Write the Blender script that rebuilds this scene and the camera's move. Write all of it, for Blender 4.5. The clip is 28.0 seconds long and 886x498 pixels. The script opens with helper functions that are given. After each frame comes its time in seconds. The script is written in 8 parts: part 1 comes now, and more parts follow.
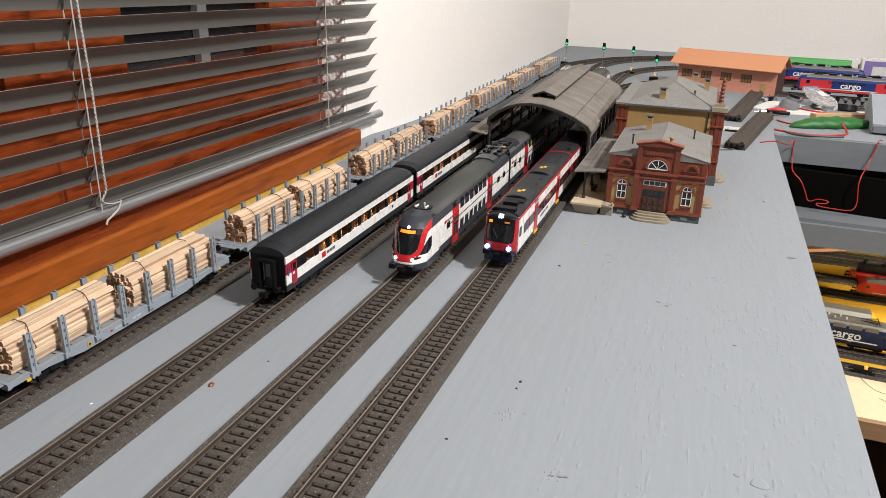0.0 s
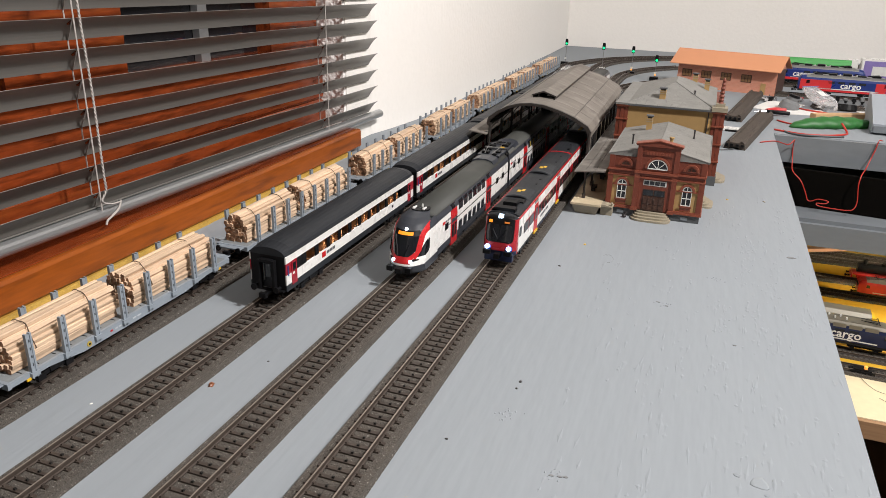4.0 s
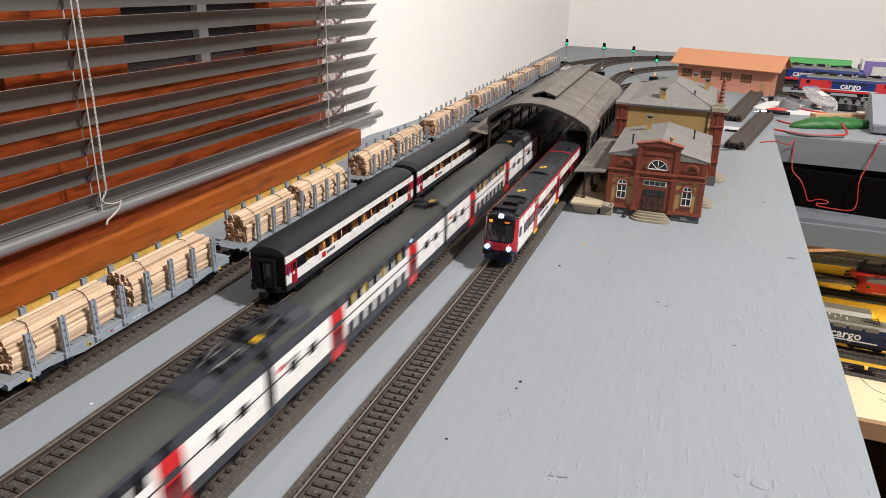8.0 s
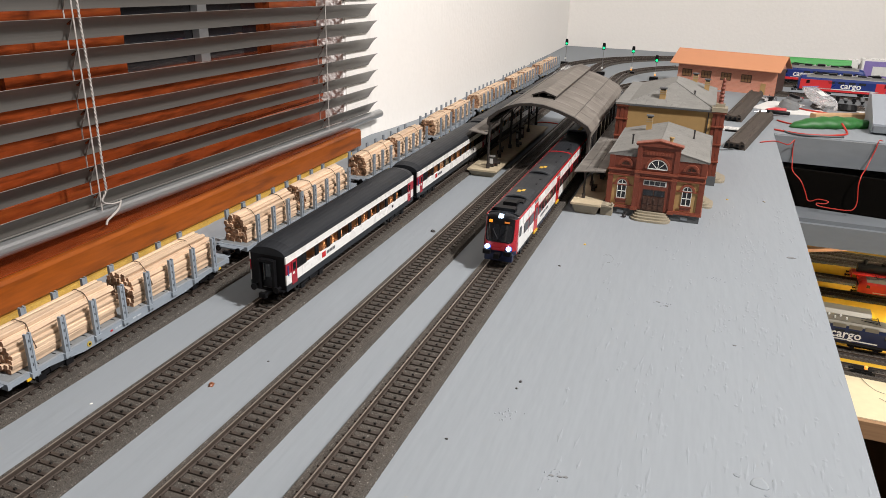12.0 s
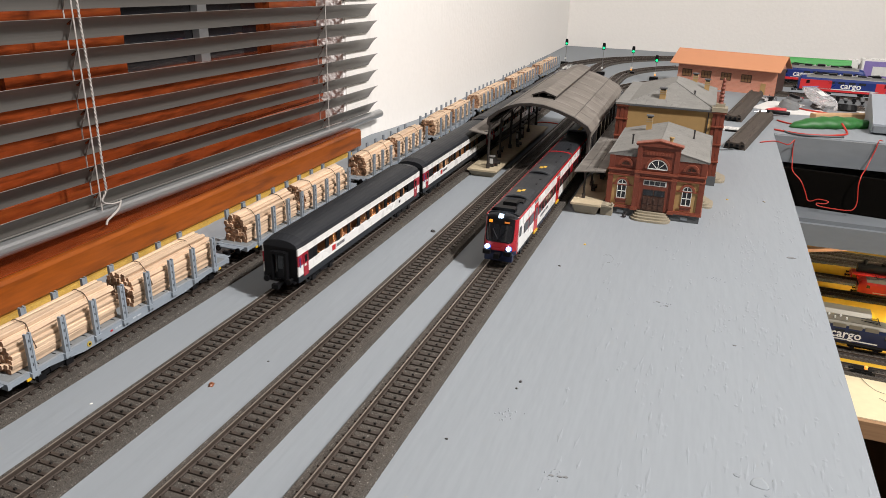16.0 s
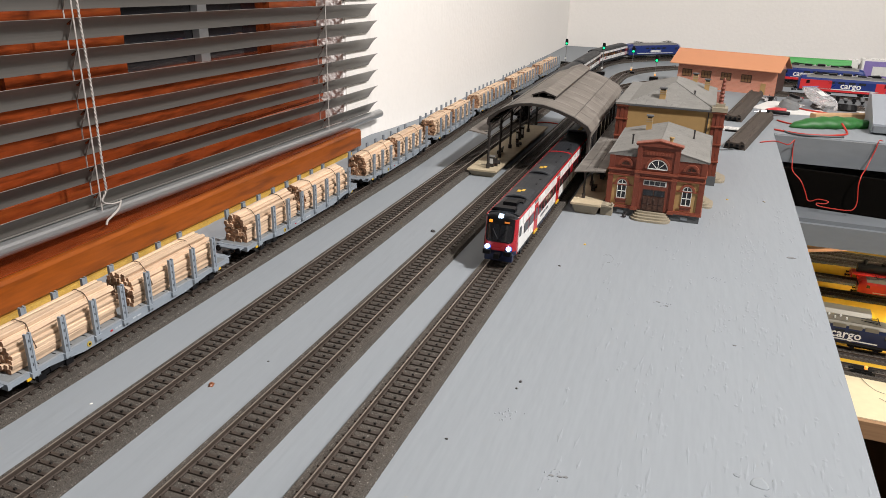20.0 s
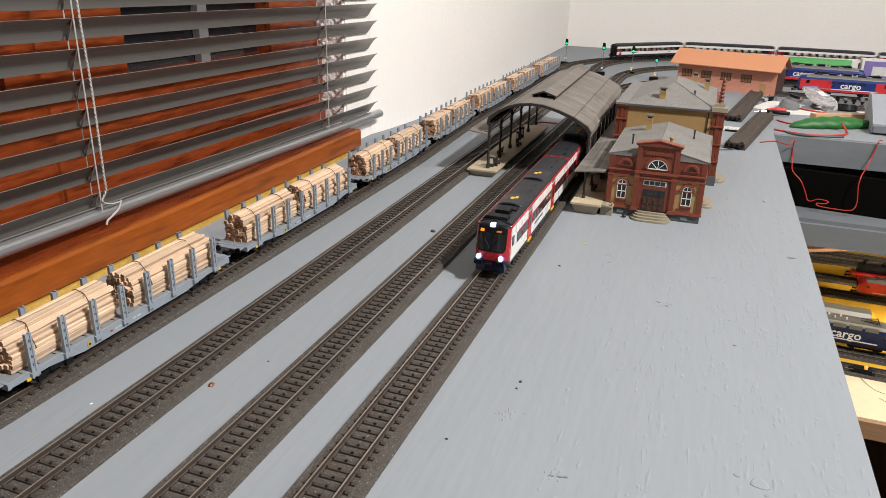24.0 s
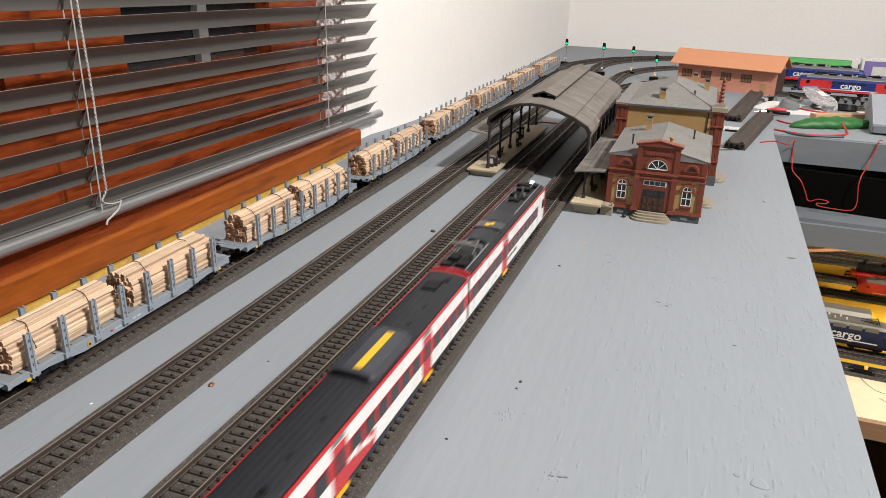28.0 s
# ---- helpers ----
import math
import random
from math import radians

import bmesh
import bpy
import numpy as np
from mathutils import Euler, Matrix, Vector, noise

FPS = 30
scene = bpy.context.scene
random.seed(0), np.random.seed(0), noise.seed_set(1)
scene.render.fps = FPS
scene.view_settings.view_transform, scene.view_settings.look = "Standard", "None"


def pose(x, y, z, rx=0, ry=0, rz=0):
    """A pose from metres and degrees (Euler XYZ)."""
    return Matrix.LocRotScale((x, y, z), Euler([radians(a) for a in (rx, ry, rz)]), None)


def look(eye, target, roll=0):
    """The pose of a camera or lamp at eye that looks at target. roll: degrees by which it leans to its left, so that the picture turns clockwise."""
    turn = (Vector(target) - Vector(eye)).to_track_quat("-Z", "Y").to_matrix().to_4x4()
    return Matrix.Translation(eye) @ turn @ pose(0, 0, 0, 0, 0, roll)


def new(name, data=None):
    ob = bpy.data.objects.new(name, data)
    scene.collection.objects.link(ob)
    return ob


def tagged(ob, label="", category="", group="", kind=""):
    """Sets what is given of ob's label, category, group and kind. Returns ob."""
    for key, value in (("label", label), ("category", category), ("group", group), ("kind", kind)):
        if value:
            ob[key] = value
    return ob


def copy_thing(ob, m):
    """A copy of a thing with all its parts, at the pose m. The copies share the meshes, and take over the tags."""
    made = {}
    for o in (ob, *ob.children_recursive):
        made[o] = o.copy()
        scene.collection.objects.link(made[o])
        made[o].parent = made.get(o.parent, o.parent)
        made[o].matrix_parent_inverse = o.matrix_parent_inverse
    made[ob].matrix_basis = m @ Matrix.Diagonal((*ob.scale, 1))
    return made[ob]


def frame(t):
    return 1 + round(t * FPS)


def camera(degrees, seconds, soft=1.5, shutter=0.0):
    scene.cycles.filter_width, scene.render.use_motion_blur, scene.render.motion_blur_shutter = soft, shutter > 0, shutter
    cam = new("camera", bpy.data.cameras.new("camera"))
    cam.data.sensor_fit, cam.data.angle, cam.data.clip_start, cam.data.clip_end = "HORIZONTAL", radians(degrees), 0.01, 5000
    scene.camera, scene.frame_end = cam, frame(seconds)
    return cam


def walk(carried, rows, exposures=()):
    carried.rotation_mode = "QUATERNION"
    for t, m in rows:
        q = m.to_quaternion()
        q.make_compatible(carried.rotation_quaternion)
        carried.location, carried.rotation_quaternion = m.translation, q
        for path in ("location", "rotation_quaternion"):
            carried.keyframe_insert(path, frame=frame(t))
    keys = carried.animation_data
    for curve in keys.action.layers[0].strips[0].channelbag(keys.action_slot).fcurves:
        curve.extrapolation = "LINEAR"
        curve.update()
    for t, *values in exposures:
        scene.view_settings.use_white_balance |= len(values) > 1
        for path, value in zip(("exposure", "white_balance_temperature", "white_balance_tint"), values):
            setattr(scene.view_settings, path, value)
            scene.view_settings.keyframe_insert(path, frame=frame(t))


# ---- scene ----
# Model railway in HO on a painted board; the board's top is z = 0, the tracks run along y.
cam = camera(62.67, 28.0, soft=0.4, shutter=0.95)
EYE = (0.0, 0.0, 0.2529)
AIM = (-0.30983, 0.87832, -0.11118)
walk(cam, [(0.0, look(EYE, AIM, 1.61)), (28.0, look(EYE, AIM, 1.61))])

# ---------- light ----------
world = bpy.data.worlds.new("night")
scene.world = world
world.use_nodes = True
world.node_tree.nodes["Background"].inputs["Color"].default_value = (0.02, 0.025, 0.04, 1)
world.node_tree.nodes["Background"].inputs["Strength"].default_value = 0.3


def lamp(name, place, target, size, power, colour):
    data = bpy.data.lights.new(name, "AREA")
    data.shape, data.size, data.energy, data.color = "DISK", size, power, colour
    ob = new(name, data)
    ob.matrix_world = look(place, target)
    return ob


lamp("ceiling_or_fill_lamp", (1.16, 0.196, 1.656), (-0.45, 0.50, 0.05), 0.12, 61.5, (1.0, 0.955, 0.925))
lamp("ceiling_or_fill_lamp", (1.964, 0.52, 1.680), (-0.45, 0.80, 0.05), 0.17, 19.0, (1.0, 0.955, 0.925))
# added weak fill from behind the camera for surfaces that face it
lamp("ceiling_or_fill_lamp", (0.45, -2.1, 1.30), (-0.2, 1.2, 0.0), 0.25, 0.9, (1.0, 0.955, 0.90))
lamp("shelf_lamp", (0.62, 1.36, -0.160), (0.40, 1.38, -0.3), 0.12, 3.3, (1.0, 0.86, 0.60))
scene.view_settings.exposure = 0.0

# ---------- plan ----------
TRACK_A, TRACK_B, TRACK_C, TRACK_D = -0.3683, -0.2930, -0.2160, -0.1518
RAIL = 0.0085           # top of the rails over the board
BED = 0.0042            # top of the foam roadbed
PITCH = 0.00724          # sleepers
BEND_Y, BEND_R = 2.06, 0.36   # track B turns right here


# ---------- mesh helpers ----------
def bx(bm, x0, x1, y0, y1, z0, z1, mi=0):
    v = [bm.verts.new(p) for p in ((x0, y0, z0), (x1, y0, z0), (x1, y1, z0), (x0, y1, z0),
                                   (x0, y0, z1), (x1, y0, z1), (x1, y1, z1), (x0, y1, z1))]
    for q in ((3, 2, 1, 0), (4, 5, 6, 7), (0, 1, 5, 4), (1, 2, 6, 5), (2, 3, 7, 6), (3, 0, 4, 7)):
        bm.faces.new([v[i] for i in q]).material_index = mi
    return v


def loft(bm, rings, caps=True, mi=0, closed=True):
    """Skins rings of equal length, each a list of points."""
    rows = [[bm.verts.new(p) for p in r] for r in rings]
    n = len(rows[0])
    for a, b in zip(rows, rows[1:]):
        for i in range(n if closed else n - 1):
            j = (i + 1) % n
            bm.faces.new((a[i], a[j], b[j], b[i])).material_index = mi
    if caps and closed:
        bm.faces.new(rows[0][::-1]).material_index = mi
        bm.faces.new(rows[-1]).material_index = mi
    return rows


def prism_y(bm, profile, y0, y1, mi=0):
    loft(bm, [[(x, y, z) for x, z in profile] for y in (y0, y1)], mi=mi)


def prism_x(bm, profile, x0, x1, mi=0):
    loft(bm, [[(x, y, z) for y, z in profile] for x in (x0, x1)], mi=mi)


def prism_z(bm, profile, z0, z1, mi=0):
    loft(bm, [[(x, y, z) for x, y in profile] for z in (z0, z1)], mi=mi)


def tube(bm, points, r, n=6, mi=0, r1=None):
    pts = [Vector(p) for p in points]
    r1 = r if r1 is None else r1
    rings = []
    for i, p in enumerate(pts):
        d = (pts[min(i + 1, len(pts) - 1)] - pts[max(i - 1, 0)]).normalized()
        u = d.cross(Vector((0.31, 0.17, 0.93)) if abs(d.z) < 0.9 else Vector((1, 0, 0))).normalized()
        w = d.cross(u)
        k = r + (r1 - r) * i / (len(pts) - 1)
        rings.append([p + (u * math.cos(a) + w * math.sin(a)) * k for a in (2 * math.pi * j / n for j in range(n))])
    loft(bm, rings, mi=mi)


def ball(bm, c, r, n=8, mi=0, squash=1.0):
    rings = []
    for k in range(1, n // 2 + 1):
        f = math.pi * k / (n // 2 + 1)
        rings.append([(c[0] + r * math.sin(f) * math.cos(2 * math.pi * j / n), c[1] + r * math.sin(f) * math.sin(2 * math.pi * j / n),
                       c[2] - r * squash * math.cos(f)) for j in range(n)])
    loft(bm, rings, mi=mi)


def arc(cx, cz, r, a0, a1, n, sq=1.0):
    return [(cx + r * math.cos(radians(a0 + (a1 - a0) * i / n)), cz + sq * r * math.sin(radians(a0 + (a1 - a0) * i / n))) for i in range(n + 1)]


def smooth(points, n=8):
    """A soft curve through the points."""
    pts = [Vector(p) for p in points]
    out = []
    for i in range(len(pts) - 1):
        a, b, c, d = pts[max(i - 1, 0)], pts[i], pts[i + 1], pts[min(i + 2, len(pts) - 1)]
        for k in range(n):
            t = k / n
            out.append(0.5 * (2 * b + (c - a) * t + (2 * a - 5 * b + 4 * c - d) * t * t + (3 * b - a - 3 * c + d) * t ** 3))
    return out + [pts[-1]]


def mesh_of(name, bm, mats, soft=False):
    bmesh.ops.recalc_face_normals(bm, faces=bm.faces)
    me = bpy.data.meshes.new(name)
    bm.to_mesh(me)
    bm.free()
    for m in (mats if isinstance(mats, (list, tuple)) else (mats,)):
        me.materials.append(m)
    if soft:
        for p in me.polygons:
            p.use_smooth = True
    return me


def part(name, bm, material, parent, label="", at=None, soft=False):
    ob = new(name, mesh_of(name, bm, material, soft))
    ob.parent = parent
    if at is not None:
        ob.matrix_basis = at
    return tagged(ob, label)


def thing(name, label, category, at=None, group="", kind=""):
    ob = new(name)
    ob.empty_display_size = 0.01
    if at is not None:
        ob.matrix_basis = at
    return tagged(ob, label, category, group, kind)


def solid(name, bm, material, label, category="", at=None, group="", kind="", soft=False):
    ob = new(name, mesh_of(name, bm, material, soft))
    if at is not None:
        ob.matrix_basis = at
    return tagged(ob, label, category, group, kind)


def BM():
    return bmesh.new()


def boxes(*rows):
    bm = BM()
    for r in rows:
        bx(bm, *r)
    return bm


# ---------- materials ----------
def mat(name, colour, rough=0.5, metal=0.0, var=0.10, scale=120.0, fine=1200.0, bump=0.1, depth=0.0004, stretch=(1, 1, 1),
        each=0.0, island=0.0, spec=0.5, coat=0.0):
    m = bpy.data.materials.new(name)
    m.use_nodes = True
    t = m.node_tree
    n, link = t.nodes, t.links.new
    b = n["Principled BSDF"]
    b.inputs["Roughness"].default_value, b.inputs["Metallic"].default_value = rough, metal
    b.inputs["Specular IOR Level"].default_value, b.inputs["Coat Weight"].default_value = spec, coat
    co = n.new("ShaderNodeTexCoord")
    mp = n.new("ShaderNodeMapping")
    mp.inputs["Scale"].default_value = stretch
    link(co.outputs["Object"], mp.inputs["Vector"])
    total = None
    noises = []
    for s, k, det in ((scale, var, 3.0), (fine, var * 0.7, 2.0)):
        t1 = n.new("ShaderNodeTexNoise")
        t1.inputs["Scale"].default_value, t1.inputs["Detail"].default_value = s, det
        link(mp.outputs["Vector"], t1.inputs["Vector"])
        noises.append(t1)
        a = n.new("ShaderNodeMath")
        a.operation = "MULTIPLY_ADD"
        a.inputs[1].default_value = 3.0 * k
        a.inputs[2].default_value = 1 - 1.5 * k if total is None else -1.5 * k
        link(t1.outputs["Fac"], a.inputs[0])
        if total is not None:
            add = n.new("ShaderNodeMath")
            add.operation = "ADD"
            link(total.outputs[0], add.inputs[0])
            link(a.outputs[0], add.inputs[1])
            a = add
        total = a
    for amount, node, socket in ((each, "ShaderNodeObjectInfo", "Random"), (island, "ShaderNodeNewGeometry", "Random Per Island")):
        if amount:
            info = n.new(node)
            a = n.new("ShaderNodeMath")
            a.operation = "MULTIPLY_ADD"
            a.inputs[1].default_value, a.inputs[2].default_value = 2 * amount, 1 - amount
            link(info.outputs[socket], a.inputs[0])
            mul = n.new("ShaderNodeMath")
            mul.operation = "MULTIPLY"
            link(total.outputs[0], mul.inputs[0])
            link(a.outputs[0], mul.inputs[1])
            total = mul
    sc = n.new("ShaderNodeVectorMath")
    sc.operation = "SCALE"
    sc.inputs[0].default_value = colour
    link(total.outputs[0], sc.inputs["Scale"])
    link(sc.outputs["Vector"], b.inputs["Base Color"])
    if bump:
        bp = n.new("ShaderNodeBump")
        bp.inputs["Strength"].default_value, bp.inputs["Distance"].default_value = bump, depth
        link(noises[1].outputs["Fac"], bp.inputs["Height"])
        link(bp.outputs["Normal"], b.inputs["Normal"])
    r = n.new("ShaderNodeMath")
    r.operation = "MULTIPLY_ADD"
    r.inputs[1].default_value, r.inputs[2].default_value = 0.16, rough - 0.08
    link(noises[0].outputs["Fac"], r.inputs[0])
    link(r.outputs[0], b.inputs["Roughness"])
    return m


def glow(name, colour, strength):
    m = bpy.data.materials.new(name)
    m.use_nodes = True
    b = m.node_tree.nodes["Principled BSDF"]
    b.inputs["Base Color"].default_value = (*colour, 1)
    b.inputs["Emission Color"].default_value = (*colour, 1)
    b.inputs["Emission Strength"].default_value = strength
    return m


def glass(name, colour=(1, 1, 1), rough=0.02):
    m = bpy.data.materials.new(name)
    m.use_nodes = True
    b = m.node_tree.nodes["Principled BSDF"]
    b.inputs["Base Color"].default_value = (*colour, 1)
    b.inputs["Roughness"].default_value = rough
    b.inputs["Transmission Weight"].default_value = 1.0
    b.inputs["IOR"].default_value = 1.3
    return m


def streaked(m, scale, stretch, lo, hi, colour, amount):
    """Worn streaks of another colour over a material."""
    n, link = m.node_tree.nodes, m.node_tree.links.new
    b = n["Principled BSDF"]
    co = n.new("ShaderNodeTexCoord")
    mp = n.new("ShaderNodeMapping")
    mp.inputs["Scale"].default_value = stretch
    link(co.outputs["Object"], mp.inputs["Vector"])
    t1 = n.new("ShaderNodeTexNoise")
    t1.inputs["Scale"].default_value, t1.inputs["Detail"].default_value = scale, 5.0
    link(mp.outputs["Vector"], t1.inputs["Vector"])
    ran = n.new("ShaderNodeMapRange")
    ran.inputs["From Min"].default_value, ran.inputs["From Max"].default_value = lo, hi
    ran.inputs["To Max"].default_value = amount
    link(t1.outputs["Fac"], ran.inputs["Value"])
    mix = n.new("ShaderNodeMix")
    mix.data_type = "RGBA"
    link(ran.outputs["Result"], mix.inputs["Factor"])
    link(b.inputs["Base Color"].links[0].from_socket, mix.inputs["A"])
    mix.inputs["B"].default_value = (*colour, 1)
    link(mix.outputs["Result"], b.inputs["Base Color"])
    return m


def speckled(m, scale, size, colour, amount=0.75):
    """Light or dark grains strewn over a material."""
    n, link = m.node_tree.nodes, m.node_tree.links.new
    b = n["Principled BSDF"]
    v = n.new("ShaderNodeTexVoronoi")
    v.inputs["Scale"].default_value = scale
    co = next(x for x in n if x.bl_idname == "ShaderNodeMapping")
    link(co.outputs["Vector"], v.inputs["Vector"])
    lt = n.new("ShaderNodeMath")
    lt.operation = "LESS_THAN"
    lt.inputs[1].default_value = size
    link(v.outputs["Distance"], lt.inputs[0])
    sep = n.new("ShaderNodeSeparateColor")
    link(v.outputs["Color"], sep.inputs["Color"])
    gt = n.new("ShaderNodeMath")
    gt.operation = "GREATER_THAN"
    gt.inputs[1].default_value = amount
    link(sep.outputs["Red"], gt.inputs[0])
    mul = n.new("ShaderNodeMath")
    mul.operation = "MULTIPLY"
    link(lt.outputs[0], mul.inputs[0])
    link(gt.outputs[0], mul.inputs[1])
    mix = n.new("ShaderNodeMix")
    mix.data_type = "RGBA"
    link(mul.outputs[0], mix.inputs["Factor"])
    link(b.inputs["Base Color"].links[0].from_socket, mix.inputs["A"])
    mix.inputs["B"].default_value = (*colour, 1)
    link(mix.outputs["Result"], b.inputs["Base Color"])
    return m


M_BOARD = mat("grey_board_paint", (0.258, 0.283, 0.307), 0.66, var=0.022, scale=4.0, fine=34.0, bump=0.42, depth=0.0011, stretch=(4, 0.6, 1), spec=0.18)
speckled(M_BOARD, 55.0, 0.035, (0.13, 0.13, 0.13), 0.86)
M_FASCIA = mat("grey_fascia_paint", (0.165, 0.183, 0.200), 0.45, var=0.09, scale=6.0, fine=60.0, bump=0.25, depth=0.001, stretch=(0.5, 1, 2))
M_BED = mat("dark_foam_roadbed", (0.078, 0.068, 0.058), 0.95, var=0.20, scale=45.0, fine=1300.0, bump=0.9, depth=0.0012)
speckled(M_BED, 1150.0, 0.42, (0.026, 0.022, 0.019), 0.72)
speckled(M_BED, 1000.0, 0.36, (0.17, 0.155, 0.135), 0.72)
speckled(M_BED, 700.0, 0.26, (0.34, 0.32, 0.29), 0.95)
M_SLEEPER = mat("brown_sleeper_plastic", (0.050, 0.038, 0.031), 0.55, var=0.18, scale=300.0, fine=2500.0, bump=0.3, depth=0.0002, stretch=(0.3, 1, 1), each=0.15, island=0.15)
M_STUD = mat("black_stud", (0.012, 0.011, 0.010), 0.5)
M_RAIL = mat("browned_rail_side", (0.060, 0.046, 0.038), 0.5, 0.3, var=0.15, scale=80.0, fine=900.0, stretch=(1, 0.1, 1))
M_RAILTOP = mat("worn_rail_head", (0.33, 0.285, 0.245), 0.42, 0.55, var=0.12, scale=60.0, fine=700.0, stretch=(1, 0.1, 1))
M_PLASTER = mat("white_wall_plaster", (0.85, 0.825, 0.79), 0.85, var=0.02, scale=4.0, fine=105.0, bump=0.26, depth=0.0025)
M_ROUGHCAST = mat("rough_white_plaster", (0.80, 0.78, 0.76), 0.9, var=0.05, scale=30.0, fine=110.0, bump=0.8, depth=0.008)
# grey for unseen room surfaces, kept dark so that less light bounces back
M_UNSEEN = mat("dimmed_unseen_room_grey", (0.50, 0.48, 0.46), 0.9, var=0.02, scale=5.0)
M_FLOOR = mat("brown_floor_boards", (0.10, 0.06, 0.035), 0.4, var=0.2, scale=4.0, fine=60.0, stretch=(4, 0.4, 1))
M_SILL = mat("varnished_orange_pine", (0.245, 0.060, 0.007), 0.34, var=0.36, scale=9.0, fine=110.0, bump=0.12, depth=0.0006, stretch=(3, 0.35, 3), coat=0.04, spec=0.28)
M_FRAME = mat("varnished_red_brown_wood", (0.195, 0.037, 0.009), 0.22, var=0.42, scale=14.0, fine=160.0, bump=0.15, depth=0.0006, stretch=(2, 0.4, 2), coat=0.2)
speckled(M_FRAME, 330.0, 0.20, (0.045, 0.010, 0.004), 0.70)
streaked(M_FRAME, 40.0, (4.0, 0.5, 4.0), 0.48, 0.64, (0.060, 0.012, 0.004), 0.75)
streaked(M_FRAME, 24.0, (3.0, 0.35, 5.0), 0.56, 0.68, (0.30, 0.075, 0.016), 0.55)
streaked(M_SILL, 16.0, (6.0, 0.7, 6.0), 0.52, 0.66, (0.105, 0.026, 0.006), 0.6)
M_FOAM = mat("gold_sealing_strip", (0.48, 0.29, 0.055), 0.55, var=0.22, scale=120.0, fine=700.0, bump=0.8, depth=0.001)
M_SLAT = mat("grey_lacquered_slat", (0.235, 0.226, 0.210), 0.32, 0.2, var=0.03, scale=8.0, fine=60.0, bump=0.02, stretch=(1, 0.2, 1))
M_ALU = mat("satin_aluminium", (0.42, 0.43, 0.44), 0.33, 0.75, var=0.03, scale=20.0, stretch=(1, 0.05, 1))
M_CORD = mat("grey_white_cord", (0.44, 0.41, 0.385), 0.8, var=0.1, scale=400.0, bump=0.5)
M_NIGHT = mat("night_window_glass", (0.012, 0.012, 0.014), 0.03, var=0.0, bump=0.0, spec=0.8)
M_CARD = mat("dark_grey_card", (0.17, 0.175, 0.18), 0.8, var=0.06, scale=60.0)


# ---------- room ----------
WALL_X, WALL_Y = -0.490, 2.62
WIN0, WIN1, WIN_Z = -0.62, 0.952, 0.006     # window opening along y, and its sill


def wall(name, rows, material, label):
    bm = boxes(*rows)
    return solid(name, bm, material, label, "wall", kind="structure")


wall("wall_west", [(WALL_X - 0.16, WALL_X, WIN1, WALL_Y, -0.85, 1.8), (WALL_X - 0.16, WALL_X, -2.5, WIN0, -0.85, 1.8),
                   (WALL_X - 0.16, WALL_X, WIN0, WIN1, -0.85, WIN_Z), (WALL_X - 0.16, WALL_X, WIN0, WIN1, 0.95, 1.8)], M_PLASTER,
     "white plastered wall with a window opening")
bm = BM()
prism_z(bm, [(WALL_X + 0.0005, 1.030), (-0.4800, 1.080), (-0.4690, 1.170), (-0.4640, 1.280), (WALL_X + 0.0020, WALL_Y - 0.0005), (WALL_X + 0.0005, WALL_Y - 0.0005)], 0.0003, 1.799)
solid("wall_plaster", bm, M_PLASTER, "thick white plaster coat beside the window", "wall", kind="structure")
wall("wall_north", [(WALL_X - 0.16, 3.2, WALL_Y, WALL_Y + 0.15, -0.85, 1.8)], M_PLASTER, "white plastered wall behind the layout")
# out of view: these walls and the ceiling are greyed to deepen the shadows
wall("wall_east", [(3.05, 3.2, -2.5, WALL_Y, -0.85, 1.8)], M_UNSEEN, "unseen room wall, greyed to hold back bounce light")
wall("wall_south", [(WALL_X - 0.16, 3.2, -2.65, -2.5, -0.85, 1.8)], M_UNSEEN, "unseen room wall, greyed to hold back bounce light")
solid("floor", boxes((WALL_X - 0.16, 3.2, -2.65, WALL_Y + 0.15, -0.95, -0.85)), M_FLOOR, "dark brown wooden floor", "floor", kind="structure")
solid("ceiling", boxes((WALL_X - 0.16, 3.2, -2.65, WALL_Y + 0.15, 1.8, 1.9)), M_UNSEEN, "unseen ceiling, greyed to hold back bounce light", "ceiling", kind="structure")

# the window: rough reveal, wooden frame, dark panes
window = thing("window_1", "wooden window with dark night panes behind a blind", "window", kind="structure")
part("reveal", boxes((WALL_X - 0.085, WALL_X - 0.002, WIN1 - 0.006, WIN1 + 0.002, WIN_Z, 0.95)), M_ROUGHCAST, window, "rough white plaster reveal")
FX = -0.534
for z0, z1, d in ((WIN_Z, 0.0662, 0.012), (0.0668, 0.143, 0.009), (0.62, 0.70, 0.01), (0.87, 0.95, 0.012)):
    bm = BM()
    prism_y(bm, [(FX - 0.04, z0), (FX + d - 0.003, z0), (FX + d, z0 + 0.004), (FX + d, z1 - 0.008), (FX + d - 0.006, z1), (FX - 0.04, z1)], WIN0, WIN1 - 0.0065)
    part("frame_rail", bm, M_FRAME, window)
for y0, y1 in ((0.826, WIN1 - 0.0065), (0.437, 0.573), (WIN0, WIN0 + 0.10)):
    for z0, z1 in ((0.1432, 0.62), (0.70, 0.87)):
        part("frame_post", boxes((FX - 0.036, FX + 0.003, y0, y1, z0, z1)), M_FRAME, window)
